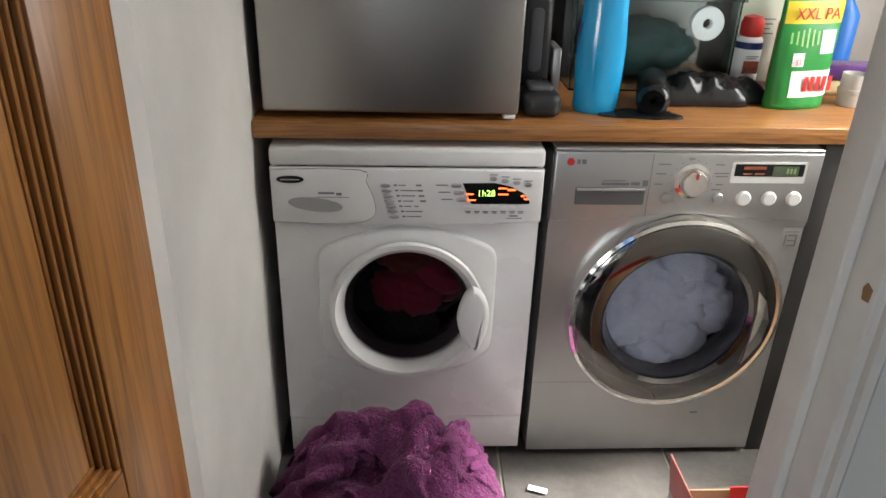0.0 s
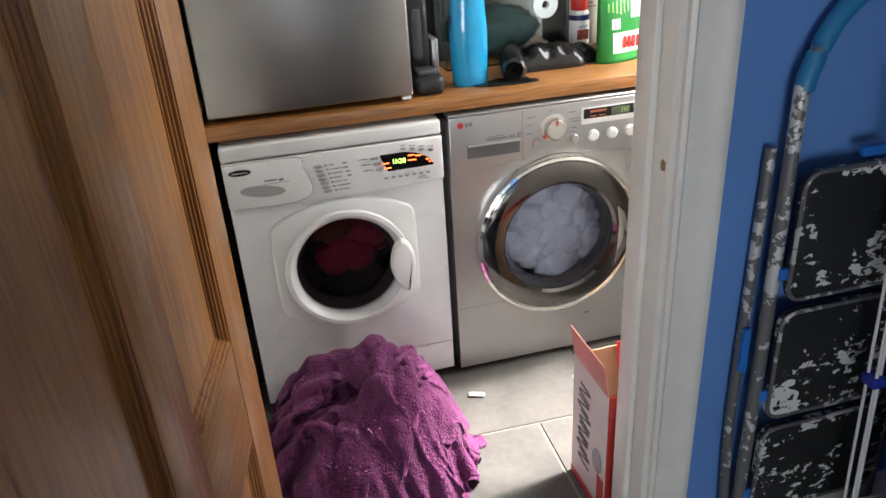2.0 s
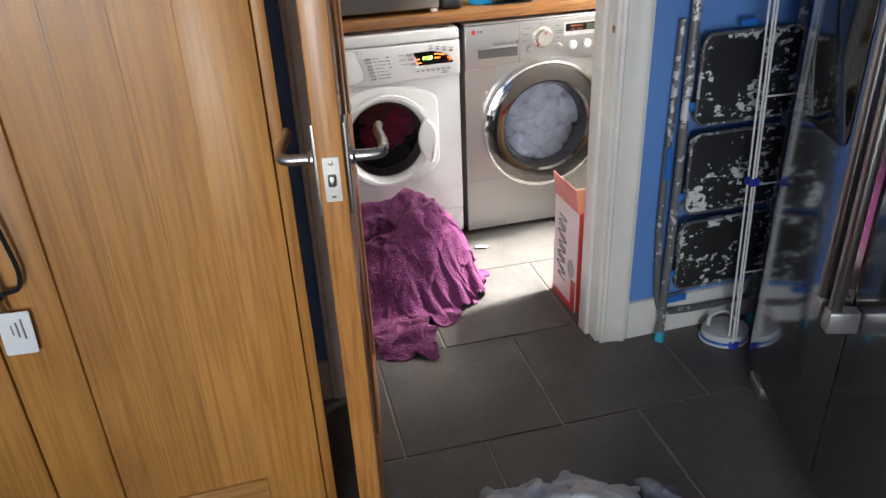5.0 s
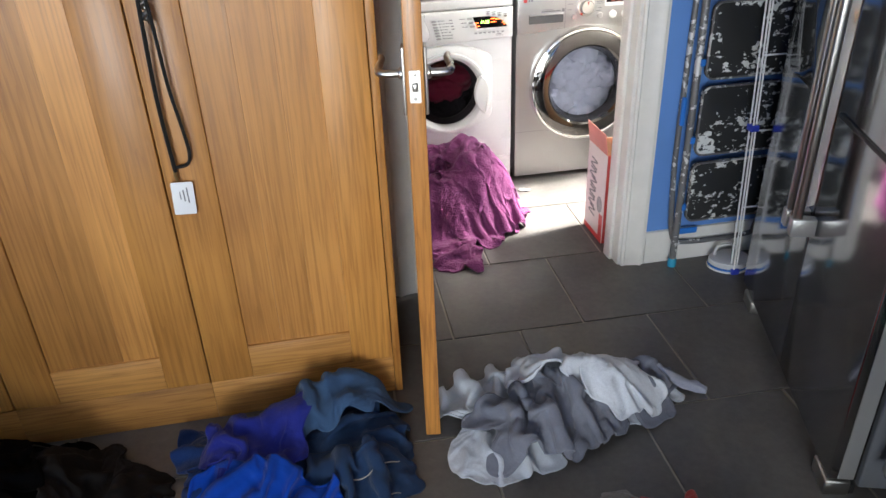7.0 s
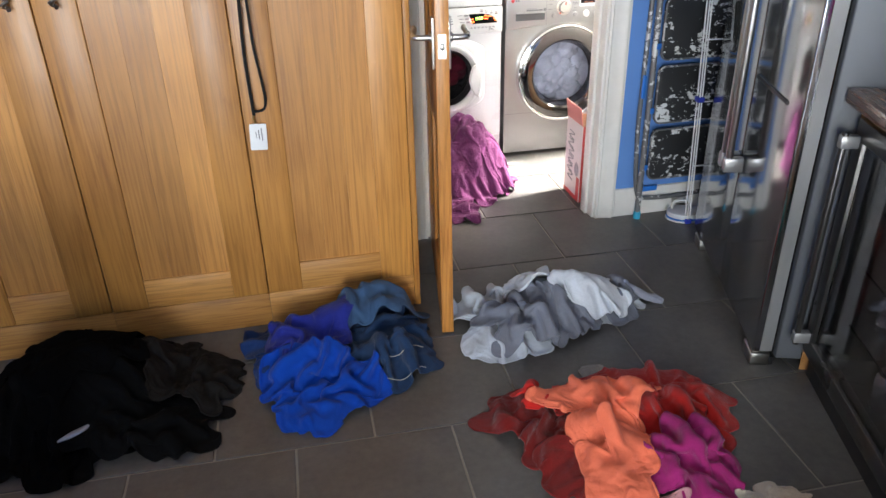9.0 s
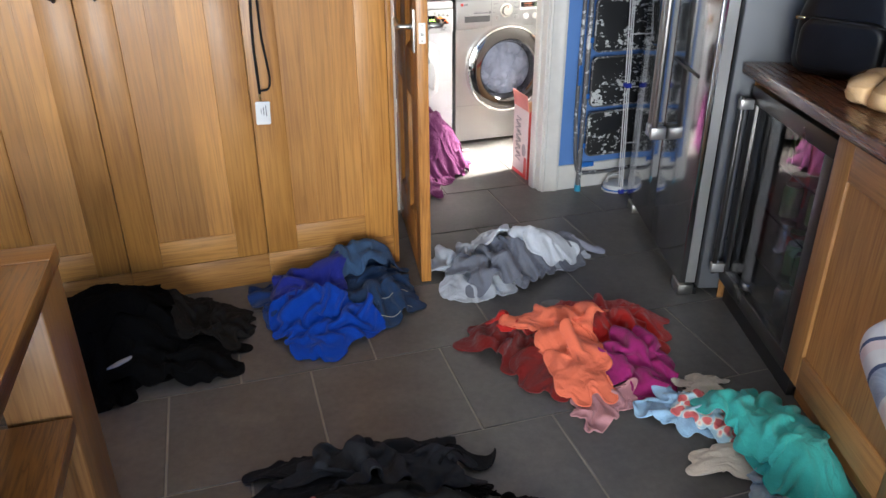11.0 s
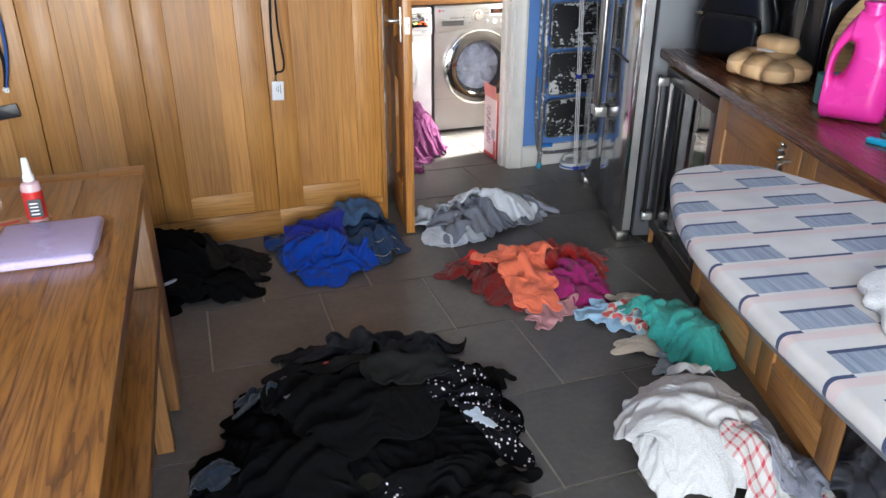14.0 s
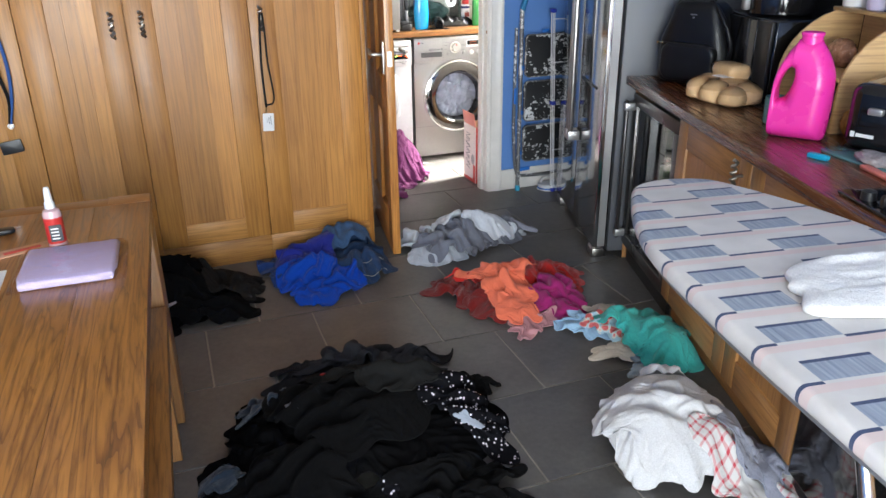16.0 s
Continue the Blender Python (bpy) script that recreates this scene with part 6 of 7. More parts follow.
part("strap", tube(arc([(-2.275, y, 1.19), (-2.262, y + 0.008, 1.05), (-2.270, y + 0.012, 0.92), (-2.298, y + 0.016, 0.80)]), 0.007, 8), plain("blue_strap", (0.03, 0.10, 0.32), 0.7), lan2)
part("clip", lathe([(0.013, 0), (0.013, 0.006)], 16, m=Matrix.Translation((-2.300, y + 0.02, 0.79)) @ TO_FRONT), NICKEL, lan2)
part("card_holder", slab(rounded(0.085, 0.055, 0.006), 0, 0.008, 0.002, m=Matrix.Translation((-2.315, y + 0.024, 0.70)) @ Matrix.Rotation(radians(-8), 4, "Y") @ FRONT), BLACK, lan2, "black card holder")

# ---- on the kitchen worktop ----
def on_top(x, y, rz=0):
    """A place on the worktop: along it, into it, and turn."""
    return RUN @ pose(x, y, 0.9085, 0, 0, rz)


LEATHER = plain("black_leather", (0.007, 0.007, 0.008), 0.34, Specular_IOR_Level=0.3, var=0.3, scale=10, fine=220, relief=0.5)
bp = thing("backpack", "black leather backpack slumped on the worktop", "backpack", on_top(0.20, 0.34, 42))
bm = slab(rounded(0.29, 0.16, 0.06, 8), 0, 0.34, 0.035, seg=4)
bmesh.ops.subdivide_edges(bm, edges=[e for e in bm.edges if abs(e.verts[0].co.z - e.verts[1].co.z) > 0.1], cuts=8)
for q in bm.verts:
    t = q.co.z / 0.34
    q.co.x *= 1.10 - 0.40 * t ** 3
    q.co.y *= 1.10 - 0.35 * t ** 1.5
    q.co += 0.012 * noise.noise_vector(q.co * 9) * (1 if q.co.z > 0.02 else 0)
    q.co.z = max(0.0, q.co.z)
part("bag_body", smooth(bm, 70), LEATHER, bp)
pk2 = part("front_pocket", slab(rounded(0.25, 0.16, 0.05, 8), 0, 0.05, 0.022, m=Matrix.Translation((0, -0.055, 0.095)) @ FRONT, seg=4), LEATHER, bp)
part("zip", tube(arc([(-0.125, -0.088, 0.17), (-0.06, -0.098, 0.172), (0.06, -0.098, 0.168), (0.125, -0.088, 0.16)]), 0.003, 6), BLACK, pk2)
part("zip_pull", box(-0.145, -0.115, -0.095, -0.089, 0.163, 0.173, 0.002), plain("gold_metal", (0.75, 0.60, 0.32), 0.25, 1.0), pk2, "gold zip pull")
part("handle", tube(arc([(-0.05, 0.0, 0.33), (-0.045, 0.0, 0.375), (0.0, 0.0, 0.40), (0.045, 0.0, 0.375), (0.05, 0.0, 0.33)]), 0.008, 8), LEATHER, bp)
part("strap", tube(arc([(0.13, -0.03, 0.05), (0.165, -0.05, 0.16), (0.12, -0.06, 0.28), (0.05, -0.03, 0.34)]), 0.010, 8), LEATHER, bp)
bars([(-0.015, 0.285, 0.03, 0.004), (-0.004, 0.272, 0.008, 0.006)], -0.072, SILVER, bp)

mw = thing("microwave", "black microwave oven behind the backpack", "microwave", on_top(0.42, 0.57, 0))
part("case", box(-0.24, 0.24, -0.13, 0.19, 0.012, 0.30, 0.008), BLACKGLOSS, mw)
part("door", box(-0.236, 0.12, -0.148, -0.131, 0.02, 0.292, 0.004), BLACKGLOSS, mw)
part("control_panel", box(0.124, 0.236, -0.146, -0.131, 0.02, 0.292, 0.004), BLACK, mw)
for x in (-0.2, 0.2):
    for yy in (-0.1, 0.15):
        part("foot", lathe([(0.012, 0), (0.012, 0.0125)], 10, m=Matrix.Translation((x, yy, 0))), BLACK, mw)
pot = thing("slow_cooker", "black and chrome pot on the microwave", "cooker", RUN @ pose(0.44, 0.55, 0.9085 + 0.3005))
part("pot_body", lathe([(0.11, 0), (0.125, 0.01), (0.13, 0.09), (0.128, 0.11)], 40), BLACKGLOSS, pot)
part("rim", lathe([(0.131, 0.108), (0.134, 0.112), (0.131, 0.118)], 40), CHROME, pot)
part("tap", box(-0.02, 0.02, -0.15, -0.125, 0.02, 0.10, 0.008), SILVER, pot)

BREAD = plain("bread_crust", (0.62, 0.40, 0.20), 0.6, var=0.15, scale=14, relief=0.4)
BAGFILM = glass("bread_bag_film", (1, 1, 1), 0.07, 1.28)
rolls = thing("bag_of_rolls", "clear bag of pale brown bread rolls", "bread", on_top(0.60, 0.30, 20))
rng = random.Random(3)
for k in range(6):
    x, yy = -0.09 + 0.09 * (k % 3), -0.04 + 0.08 * (k // 3)
    bm = lathe([(0.03, 0.002), (0.046, 0.010), (0.050, 0.026), (0.044, 0.044), (0.026, 0.056), (0.002, 0.060)], 20, m=Matrix.Translation((x, yy, 0.002)))
    for q in bm.verts:
        q.co += 0.004 * noise.noise_vector(q.co * 25)
    part("roll", bm, BREAD, rolls)
bm = crumple(0.16, (0, 0, 0.045), 4, (1.05, 0.72, 0.36), amount=0.18)
for q in bm.verts:
    q.co.z = max(0.001, q.co.z)
fw = part("bag", bm, BAGFILM, rolls, "clear plastic bag")
fw.visible_shadow = False
part("label_sticker", box(-0.02, 0.045, -0.05, 0.0, 0.099, 0.1), LABEL, rolls)
loaf = thing("bread_loaf", "wrapped half loaf resting on the rolls", "bread", RUN @ pose(0.575, 0.33, 0.9085 + 0.088, 0, 0, 8))
bm = box(-0.068, 0.068, -0.042, 0.042, 0.0, 0.048, 0.021, 4)
part("loaf", bm, BREAD, loaf)
fw = part("bag", box(-0.085, 0.082, -0.048, 0.048, -0.003, 0.053, 0.024, 3), BAGFILM, loaf)
fw.visible_shadow = False

# big pink bottle with a handle through it
PINK = plain("pink_plastic", (0.86, 0.04, 0.36), 0.28, var=0.04, scale=4, relief=0.05, Subsurface_Weight=0.05)
pb_ = thing("laundry_liquid_bottle", "large bright pink plastic bottle with moulded handle", "bottle", on_top(1.165, 0.30, 52) @ Matrix.Diagonal((0.9, 0.9, 0.86, 1)))
left = [(0.86 * x, z) for x, z in [(-0.095, 0.0), (-0.108, 0.012), (-0.112, 0.06), (-0.112, 0.13), (-0.111, 0.19), (-0.104, 0.235), (-0.086, 0.278), (-0.062, 0.318), (-0.042, 0.342), (-0.034, 0.350)]]
right = [(0.86 * x, z) for x, z in [(0.038, 0.350), (0.046, 0.342), (0.068, 0.316), (0.093, 0.275), (0.108, 0.23), (0.113, 0.17), (0.113, 0.10), (0.110, 0.04), (0.105, 0.012), (0.092, 0.0)]]
outer = [tuple(v[:2]) for v in arc([(x, z, 0) for x, z in left + right], 4)]
hole = [(-0.066 + 0.017 * math.cos(a) * (1 + 0.2 * math.sin(a)) + 0.012 * math.sin(a), 0.195 + 0.045 * math.sin(a)) for a in np.linspace(0, 2 * math.pi, 40, endpoint=False)]
bm = bmesh.new()
rings = []
no = len(outer)
ccx, ccz = -0.056, 0.195
hr = []
for x, z in outer:
    a = math.atan2(z - ccz, x - ccx)
    hr.append((ccx + 0.020 * math.cos(a) + 0.013 * math.sin(a), ccz + 0.058 * math.sin(a)))
depth = lambda x, z: 0.062 * (1 - 0.35 * max(0, (z - 0.2) / 0.15)) * (1 if x > -0.04 else 0.62 + 0.38 * max(0, min(1, abs(z - 0.19) / 0.14 - 0.2)))
steps = [0.0, 0.04, 0.12, 0.26, 0.42, 0.60, 0.76, 0.88, 0.96, 1.0]
for s in (-1, 1):
    for t in steps:
        row = []
        for (ox, oz), (hx, hz) in zip(outer, hr):
            x, z = hx + (ox - hx) * t, hz + (oz - hz) * t
            prof = max(0.0, min(1, t / 0.14)) ** 0.5 * max(0.0, min(1, (1 - t) / 0.26)) ** 0.5
            row.append(bm.verts.new((x, s * depth(x, z) * prof, z)))
        rings.append(row)
m_ = len(steps)
for s in range(2):
    for i in range(m_ - 1):
        a, b_ = rings[s * m_ + i], rings[s * m_ + i + 1]
        for k in range(no):
            q = (a[k], a[(k + 1) % no], b_[(k + 1) % no], b_[k])
            bm.faces.new(q if s else q[::-1])
bmesh.ops.remove_doubles(bm, verts=bm.verts[:], dist=0.0004)
for f in bm.faces:
    f.smooth = True
bmesh.ops.recalc_face_normals(bm, faces=bm.faces[:])
part("bottle_body", bm, PINK, pb_)
part("neck", lathe([(0.033, 0.335), (0.033, 0.362), (0.036, 0.364), (0.036, 0.374), (0.028, 0.376)], 32, m=Matrix.Translation((0.002, 0, 0))), PINK, pb_)

TEAL_C = plain("teal_ceramic", (0.12, 0.36, 0.33), 0.25, var=0.05)
mug = thing("mug", "small teal mug behind the pink bottle", "mug", on_top(0.97, 0.33))
part("cup_body", lathe([(0.034, 0), (0.040, 0.004), (0.042, 0.09), (0.039, 0.09), (0.037, 0.01)], 28), TEAL_C, mug)
part("handle", tube(arc([(0.040, 0, 0.07), (0.062, 0, 0.062), (0.062, 0, 0.03), (0.040, 0, 0.022)]), 0.005), TEAL_C, mug)

bbn = thing("bread_bin", "open two tier bamboo bread bin with rounded sides", "bread bin", on_top(0.93, 0.57, 0))
qs = [(-0.14, 0.0), (0.14, 0.0), (0.14, 0.36)] + [(0.14 - 0.28 * math.sin(radians(a)), 0.12 + 0.24 * math.cos(radians(a))) for a in range(10, 91, 10)]
SIDEM = Matrix(((0, 0, 1, 0), (1, 0, 0, 0), (0, 1, 0, 0), (0, 0, 0, 1)))
for x in (-0.20, 0.19):
    part("side_panel", slab(qs, x, x + 0.012, 0.002, m=SIDEM), BAMBOO_Y, bbn)
for z in (0.0, 0.16, 0.345):
    part("shelf", box(-0.1875, 0.1895, 0.141 - (0.275 if z < 0.2 else 0.12), 0.14, z, z + 0.012, 0.001), BAMBOO, bbn)
part("back_panel", box(-0.1875, 0.1895, 0.141, 0.149, 0.0, 0.36), BAMBOO, bbn)
bl = thing("bread_bin_board", "upright bamboo panel of the second bread bin", "bread bin", on_top(1.22, 0.70, 0))
part("side_panel", slab([(x + 0.03, z) for x, z in qs], 0, 0.012, 0.002, m=Matrix.Rotation(radians(-62), 4, "Z") @ SIDEM), BAMBOO_Y, bl)
for x, mt, lab in ((0.80, WPLASTIC, "white tub on the bread bin"), (0.94, plain("lilac_tub", (0.5, 0.45, 0.6), 0.35), "lilac tub on the bread bin"), (1.06, BLACK, "dark jar on the bread bin")):
    j = thing("food_tub", lab, "tub", RUN @ pose(x, 0.64, 0.9085 + 0.3575))
    part("tub_body", lathe([(0.04, 0), (0.045, 0.005), (0.048, 0.07)], 24), mt, j)
    part("lid", lathe([(0.050, 0.0705), (0.050, 0.082), (0.046, 0.084)], 24), mt, j)
for x, yy, z, c, lab in ((0.87, 0.53, 0.0125, (0.05, 0.2, 0.12), "patterned food packet in the bread bin"), (1.0, 0.52, 0.0125, (0.02, 0.07, 0.35), "blue crisp packet in the bread bin"), (0.90, 0.56, 0.1725, (0.35, 0.17, 0.10), "bag of brown rolls in the bread bin"), (1.20, 0.47, 0.0, (0.45, 0.2, 0.03), "orange snack packet on the worktop"), (1.24, 0.55, 0.0, (0.02, 0.06, 0.3), "blue foil snack packet on the worktop")):
    pq = tagged(part("food_packet", crumple(0.06, (0, 0, 0), int(x * 100), (1.2, 0.6, 0.85), amount=0.5), plain("packet_film", c, 0.25, var=0.5, scale=30)), lab, "packet")
    pq.matrix_world = RUN @ pose(x, yy, 0.9085 + z + 0.046)

tst = thing("toaster", "black gloss rounded toaster on the worktop", "toaster", on_top(1.31, 0.52, 35))
part("shell", slab(rounded(0.19, 0.30, 0.06, 8), 0.01, 0.20, 0.035, seg=4), BLACKGLOSS, tst)
for x in (-0.04, 0.04):
    part("slot", box(x - 0.016, x + 0.016, -0.11, 0.11, 0.199, 0.2012), STEEL, tst)
part("base", slab(rounded(0.18, 0.29, 0.05, 6), 0, 0.012), BLACK, tst)
part("lever", box(-0.02, 0.02, -0.165, -0.145, 0.12, 0.14, 0.004), SILVER, tst)
bars([(-0.06, 0.05, 0.012, 0.016), (-0.045, 0.052, 0.05, 0.010)], -0.1502, LABEL, tst)
pl = thing("chopping_board", "teal glass board on the worktop", "board", on_top(1.42, 0.40, 10))
part("board", slab(rounded(0.26, 0.17, 0.03), 0, 0.007, 0.002), plain("teal_glass", (0.10, 0.24, 0.26), 0.15), pl)
pg = thing("bag_clip", "blue plastic bag clip", "clip", on_top(1.40, 0.25, 30))
for dy in (-0.006, 0.006):
    part("jaw", box(-0.03, 0.03, dy - 0.005, dy + 0.005, 0.0, 0.014, 0.003), plain("cyan_plastic", (0.01, 0.38, 0.6), 0.35), pg)
gl = thing("plastic_wrapper", "crumpled clear and pink wrapper", "wrapper", on_top(1.48, 0.37, 0))
part("film", crumple(0.05, (0, 0, 0.018), 9, (1.6, 1.0, 0.36), amount=0.5), plain("grey_film", (0.35, 0.32, 0.32), 0.2, var=0.3, scale=40), gl)
part("handle", box(0.02, 0.16, -0.06, -0.035, 0.0, 0.012, 0.004), plain("coral_plastic", (0.7, 0.2, 0.15), 0.4), gl)
hob = thing("hob", "black gas hob set on the worktop", "hob", RUN)
part("plate", box(1.70, 2.28, 0.135, 0.66, 0.909, 0.920, 0.004), BLACKGLOSS, hob)
for x in (1.84, 2.13):
    for yy in (0.27, 0.52):
        bm = box(x - 0.11, x + 0.11, yy - 0.007, yy + 0.007, 0.938, 0.950, 0.003)
        box(x - 0.007, x + 0.007, yy - 0.11, yy + 0.11, 0.9385, 0.9495, 0.003, bm=bm)
        for dx, dy in ((-0.105, 0), (0.105, 0), (0, -0.105), (0, 0.105)):
            box(x + dx - 0.007, x + dx + 0.007, yy + dy - 0.007, yy + dy + 0.007, 0.920, 0.945, 0.002, bm=bm)
        g = part("pan_support", bm, BLACK, hob)
        part("burner", lathe([(0.045, 0.920), (0.045, 0.93), (0.03, 0.936)], 24, m=Matrix.Translation((x, yy, 0))), BLACK, g)
for k in range(4):
    part("knob", lathe([(0.018, 0.920), (0.017, 0.94)], 16, m=Matrix.Translation((1.78 + 0.13 * k, 0.165, 0))), BLACK, hob)

# ---- ironing board ----
IBZ = 0.955
ax = Vector((-0.165, -0.986, 0))  # along the board, from the tip
IBM = Matrix(((-ax.y, ax.x, 0, -0.632), (ax.x, ax.y, 0, -3.545), (0, 0, 1, 0), (0, 0, 0, 1)))
ib_x, ib_y = Vector((-0.986, 0.165, 0)), ax  # across (to the left), along
IBM = Matrix(((ib_x.x, ib_y.x, 0, -0.632), (ib_x.y, ib_y.y, 0, -3.545), (0, 0, 1, 0), (0, 0, 0, 1)))
cover_m, nt, p = shader("ironing_cover", 0.85)
p.inputs["Sheen Weight"].default_value = 0.1
tc = nt.nodes.new("ShaderNodeTexCoord")
sx = nt.nodes.new("ShaderNodeSeparateXYZ")
nt.links.new(tc.outputs["Object"], sx.inputs[0])
vrow = mathn(nt, "DIVIDE", mathn(nt, "ADD", sx.outputs[1], 0.522), 0.102)
ucol = mathn(nt, "DIVIDE", mathn(nt, "ADD", sx.outputs[0], 2.655), 0.114)
fv = mathn(nt, "FRACT", vrow)
even = mathn(nt, "LESS_THAN", mathn(nt, "MODULO", mathn(nt, "FLOOR", ucol), 2.0), 0.5)
odd = mathn(nt, "SUBTRACT", 1.0, even)
blue_f = mathn(nt, "MULTIPLY", even, mathn(nt, "LESS_THAN", fv, 0.5))
low = mathn(nt, "LESS_THAN", fv, 0.07)
mid_ = mathn(nt, "MULTIPLY", mathn(nt, "GREATER_THAN", fv, 0.5), mathn(nt, "LESS_THAN", fv, 0.57))
navy_f = mathn(nt, "ADD", mathn(nt, "MULTIPLY", even, low), mathn(nt, "MULTIPLY", odd, mid_))
pink_f = mathn(nt, "MULTIPLY", mathn(nt, "GREATER_THAN", fv, 0.57), mathn(nt, "LESS_THAN", fv, 0.74))
streak = noise_tex(nt, coords(nt, (160, 6, 1)), 1.0, 3)
soft_ = noise_tex(nt, coords(nt), 9, 4)
blue_c = ramp(nt, streak, [(0.3, (0.17, 0.21, 0.28)), (0.7, (0.36, 0.40, 0.47))])
white_c = ramp(nt, soft_, [(0.3, (0.54, 0.51, 0.48)), (0.7, (0.66, 0.63, 0.595))])
col = mix(nt, pink_f, white_c, mix(nt, 0.5, white_c, (0.66, 0.45, 0.42)))
col = mix(nt, blue_f, col, blue_c)
col = mix(nt, navy_f, col, (0.035, 0.055, 0.12))
nt.links.new(col, p.inputs["Base Color"])
bump(nt, p, mathn(nt, "ADD", noise_tex(nt, coords(nt), 600, 2), mathn(nt, "MULTIPLY", noise_tex(nt, coords(nt), 14, 4), 3.0)), 0.4, 0.002)
ib = thing("ironing_board", "ironing board with blue, pink and white checked cover", "ironing board", IBM)
half = [(0.0, 0.0), (0.06, 0.012), (0.105, 0.04), (0.14, 0.10), (0.185, 0.20), (0.22, 0.30), (0.247, 0.42), (0.262, 0.60), (0.270, 0.80), (0.272, 1.26)]
hl_ = [tuple(v[:2]) for v in arc([(x, y, 0) for x, y in half], 5)]
out = [(x - 0.038, y - 0.015) for x, y in hl_ + [(-x, y) for x, y in hl_[:0:-1]]]
part("cover", slab(out, IBZ - 0.032, IBZ, 0.013, seg=4), cover_m, ib, "checked padded cover")
part("frame_edge", slab([(x * 0.94, 0.03 + y * 0.96) for x, y in out], IBZ - 0.045, IBZ - 0.0325, 0.002), plain("grey_frame", (0.35, 0.35, 0.36), 0.4, 0.6), ib)
LEGM = plain("bright_leg_steel", (0.7, 0.7, 0.7), 0.25, 1.0)
for s in (-0.13, 0.13):
    part("leg", tube([(s, 0.86, IBZ - 0.05), (s, 1.22, 0.014)], 0.011, 10), LEGM, ib)
    part("leg", tube([(s * 0.7, 1.20, IBZ - 0.05), (s * 0.7, 0.84, 0.014)], 0.011, 10), LEGM, ib)
for yy, w in ((1.22, 0.20), (0.84, 0.17)):
    part("foot_bar", tube([(-w, yy, 0.013), (w, yy, 0.013)], 0.012, 10), BLACK, ib)

wc = part("white_garment", drape(-0.625, -4.21, 0.21, 0.12, -20, 0.012, 61, fold=0.014, k=22, base=IBZ + 0.0005, nr=26, na=80, lobes=0.10, flat=5), cloth("white_garment", (0.78, 0.77, 0.75), 0.2, 350, 0.5, 0.05))
tagged(wc, "folded white garment on the ironing board", "garment")

# ---- sorted piles of laundry on the kitchen floor ----
def col(name, c, **k):
    k.setdefault("spec", 0.02 if max(c) < 0.06 else 0.12)
    return cloth(name, c, **k)


BLK = [col("black_jersey", (0.0035, 0.0035, 0.004), fuzz=0.0), col("soft_black", (0.0045, 0.0045, 0.005), fuzz=0.02), col("charcoal", (0.018, 0.018, 0.021), fuzz=0.03), col("washed_black", (0.012, 0.012, 0.012), fuzz=0.03)]
G = "black laundry by the cupboards"
garment("black_t_shirt", "black jersey tops heaped against the cupboards", "clothes", BLK[0], [(-1.86, -1.68, 0.30, 0.24, 15, 0.125, 101, dict(slack=1.2)), (-1.92, -1.88, 0.24, 0.20, 0, 0.019, 102, dict(fold=0.032, k=18))], G)
garment("black_trousers", "black trousers lying on the floor", "clothes", BLK[1], [(-1.68, -1.86, 0.24, 0.17, -8, 0.037, 103, dict(fold=0.028, k=18))], G)
garment("grey_t_shirt", "dark grey crumpled top", "clothes", col("dark_taupe", (0.015, 0.0135, 0.013), fuzz=0.03), [(-1.54, -1.67, 0.14, 0.21, 10, 0.031, 104, dict(fold=0.035, k=28))], G)
garment("black_sweater", "black sweater on top of the heap", "clothes", BLK[0], [(-1.84, -1.66, 0.22, 0.19, 30, 0.037, 105, dict(slack=1.22))], G)
b_ = drape(-1.80, -1.985, 0.045, 0.010, 35, 0.002, 106, fold=0.002, base=0.105, nr=12, na=30, thick=0.004, lobes=0.05)
tagged(part("white_tape", b_, WHITE_CLOTH), "white drawstring tape on black clothes", "tape")

G = "blue laundry"
DENIM = col("blue_denim", (0.018, 0.042, 0.10), fuzz=0.1, weave=700, var=0.45)
garment("jeans", "faded blue denim jeans crumpled on the floor", "jeans", DENIM, [(-0.93, -1.61, 0.19, 0.18, 20, 0.053, 111, dict(fold=0.040, k=15)), (-0.90, -1.77, 0.15, 0.10, 15, 0.025, 112, dict(fold=0.032, k=18))], G)
jb = garment("denim_shirt", "worn mid blue denim lying behind the heap", "clothes", col("light_denim", (0.045, 0.095, 0.19), fuzz=0.1, weave=700, var=0.5), [(-0.96, -1.53, 0.19, 0.11, 4, 0.08, 113, dict(fold=0.035, k=13))], G)
STITCH = plain("pale_stitching", (0.45, 0.42, 0.36), 0.8)
for pts in (((-1.00, -1.78), (-0.93, -1.80), (-0.86, -1.78), (-0.79, -1.73)), ((-0.93, -1.87), (-0.86, -1.86), (-0.80, -1.82))):
    line = arc([(x, y, 0) for x, y in pts], 10)
    zs = heights(np.array([q.x for q in line]), np.array([q.y for q in line]))
    zs = np.convolve(np.pad(zs, 4, mode="edge"), np.ones(9) / 9, "valid") + 0.004
    line = [(q.x, q.y, float(z)) for q, z in zip(line, zs)]
    part("stitching", tube(line, 0.0014, 6), STITCH, jb)
garment("navy_t_shirt", "dark blue jersey top", "clothes", col("navy_jersey", (0.012, 0.035, 0.13), fuzz=0.15), [(-1.24, -1.62, 0.13, 0.17, 0, 0.031, 114, dict(fold=0.035, k=28))], G)
garment("royal_blue_t_shirt", "royal blue sports top", "clothes", col("royal_blue", (0.016, 0.024, 0.22), fuzz=0.15), [(-1.15, -1.65, 0.15, 0.16, 20, 0.053, 115, dict(fold=0.035, k=19))], G)
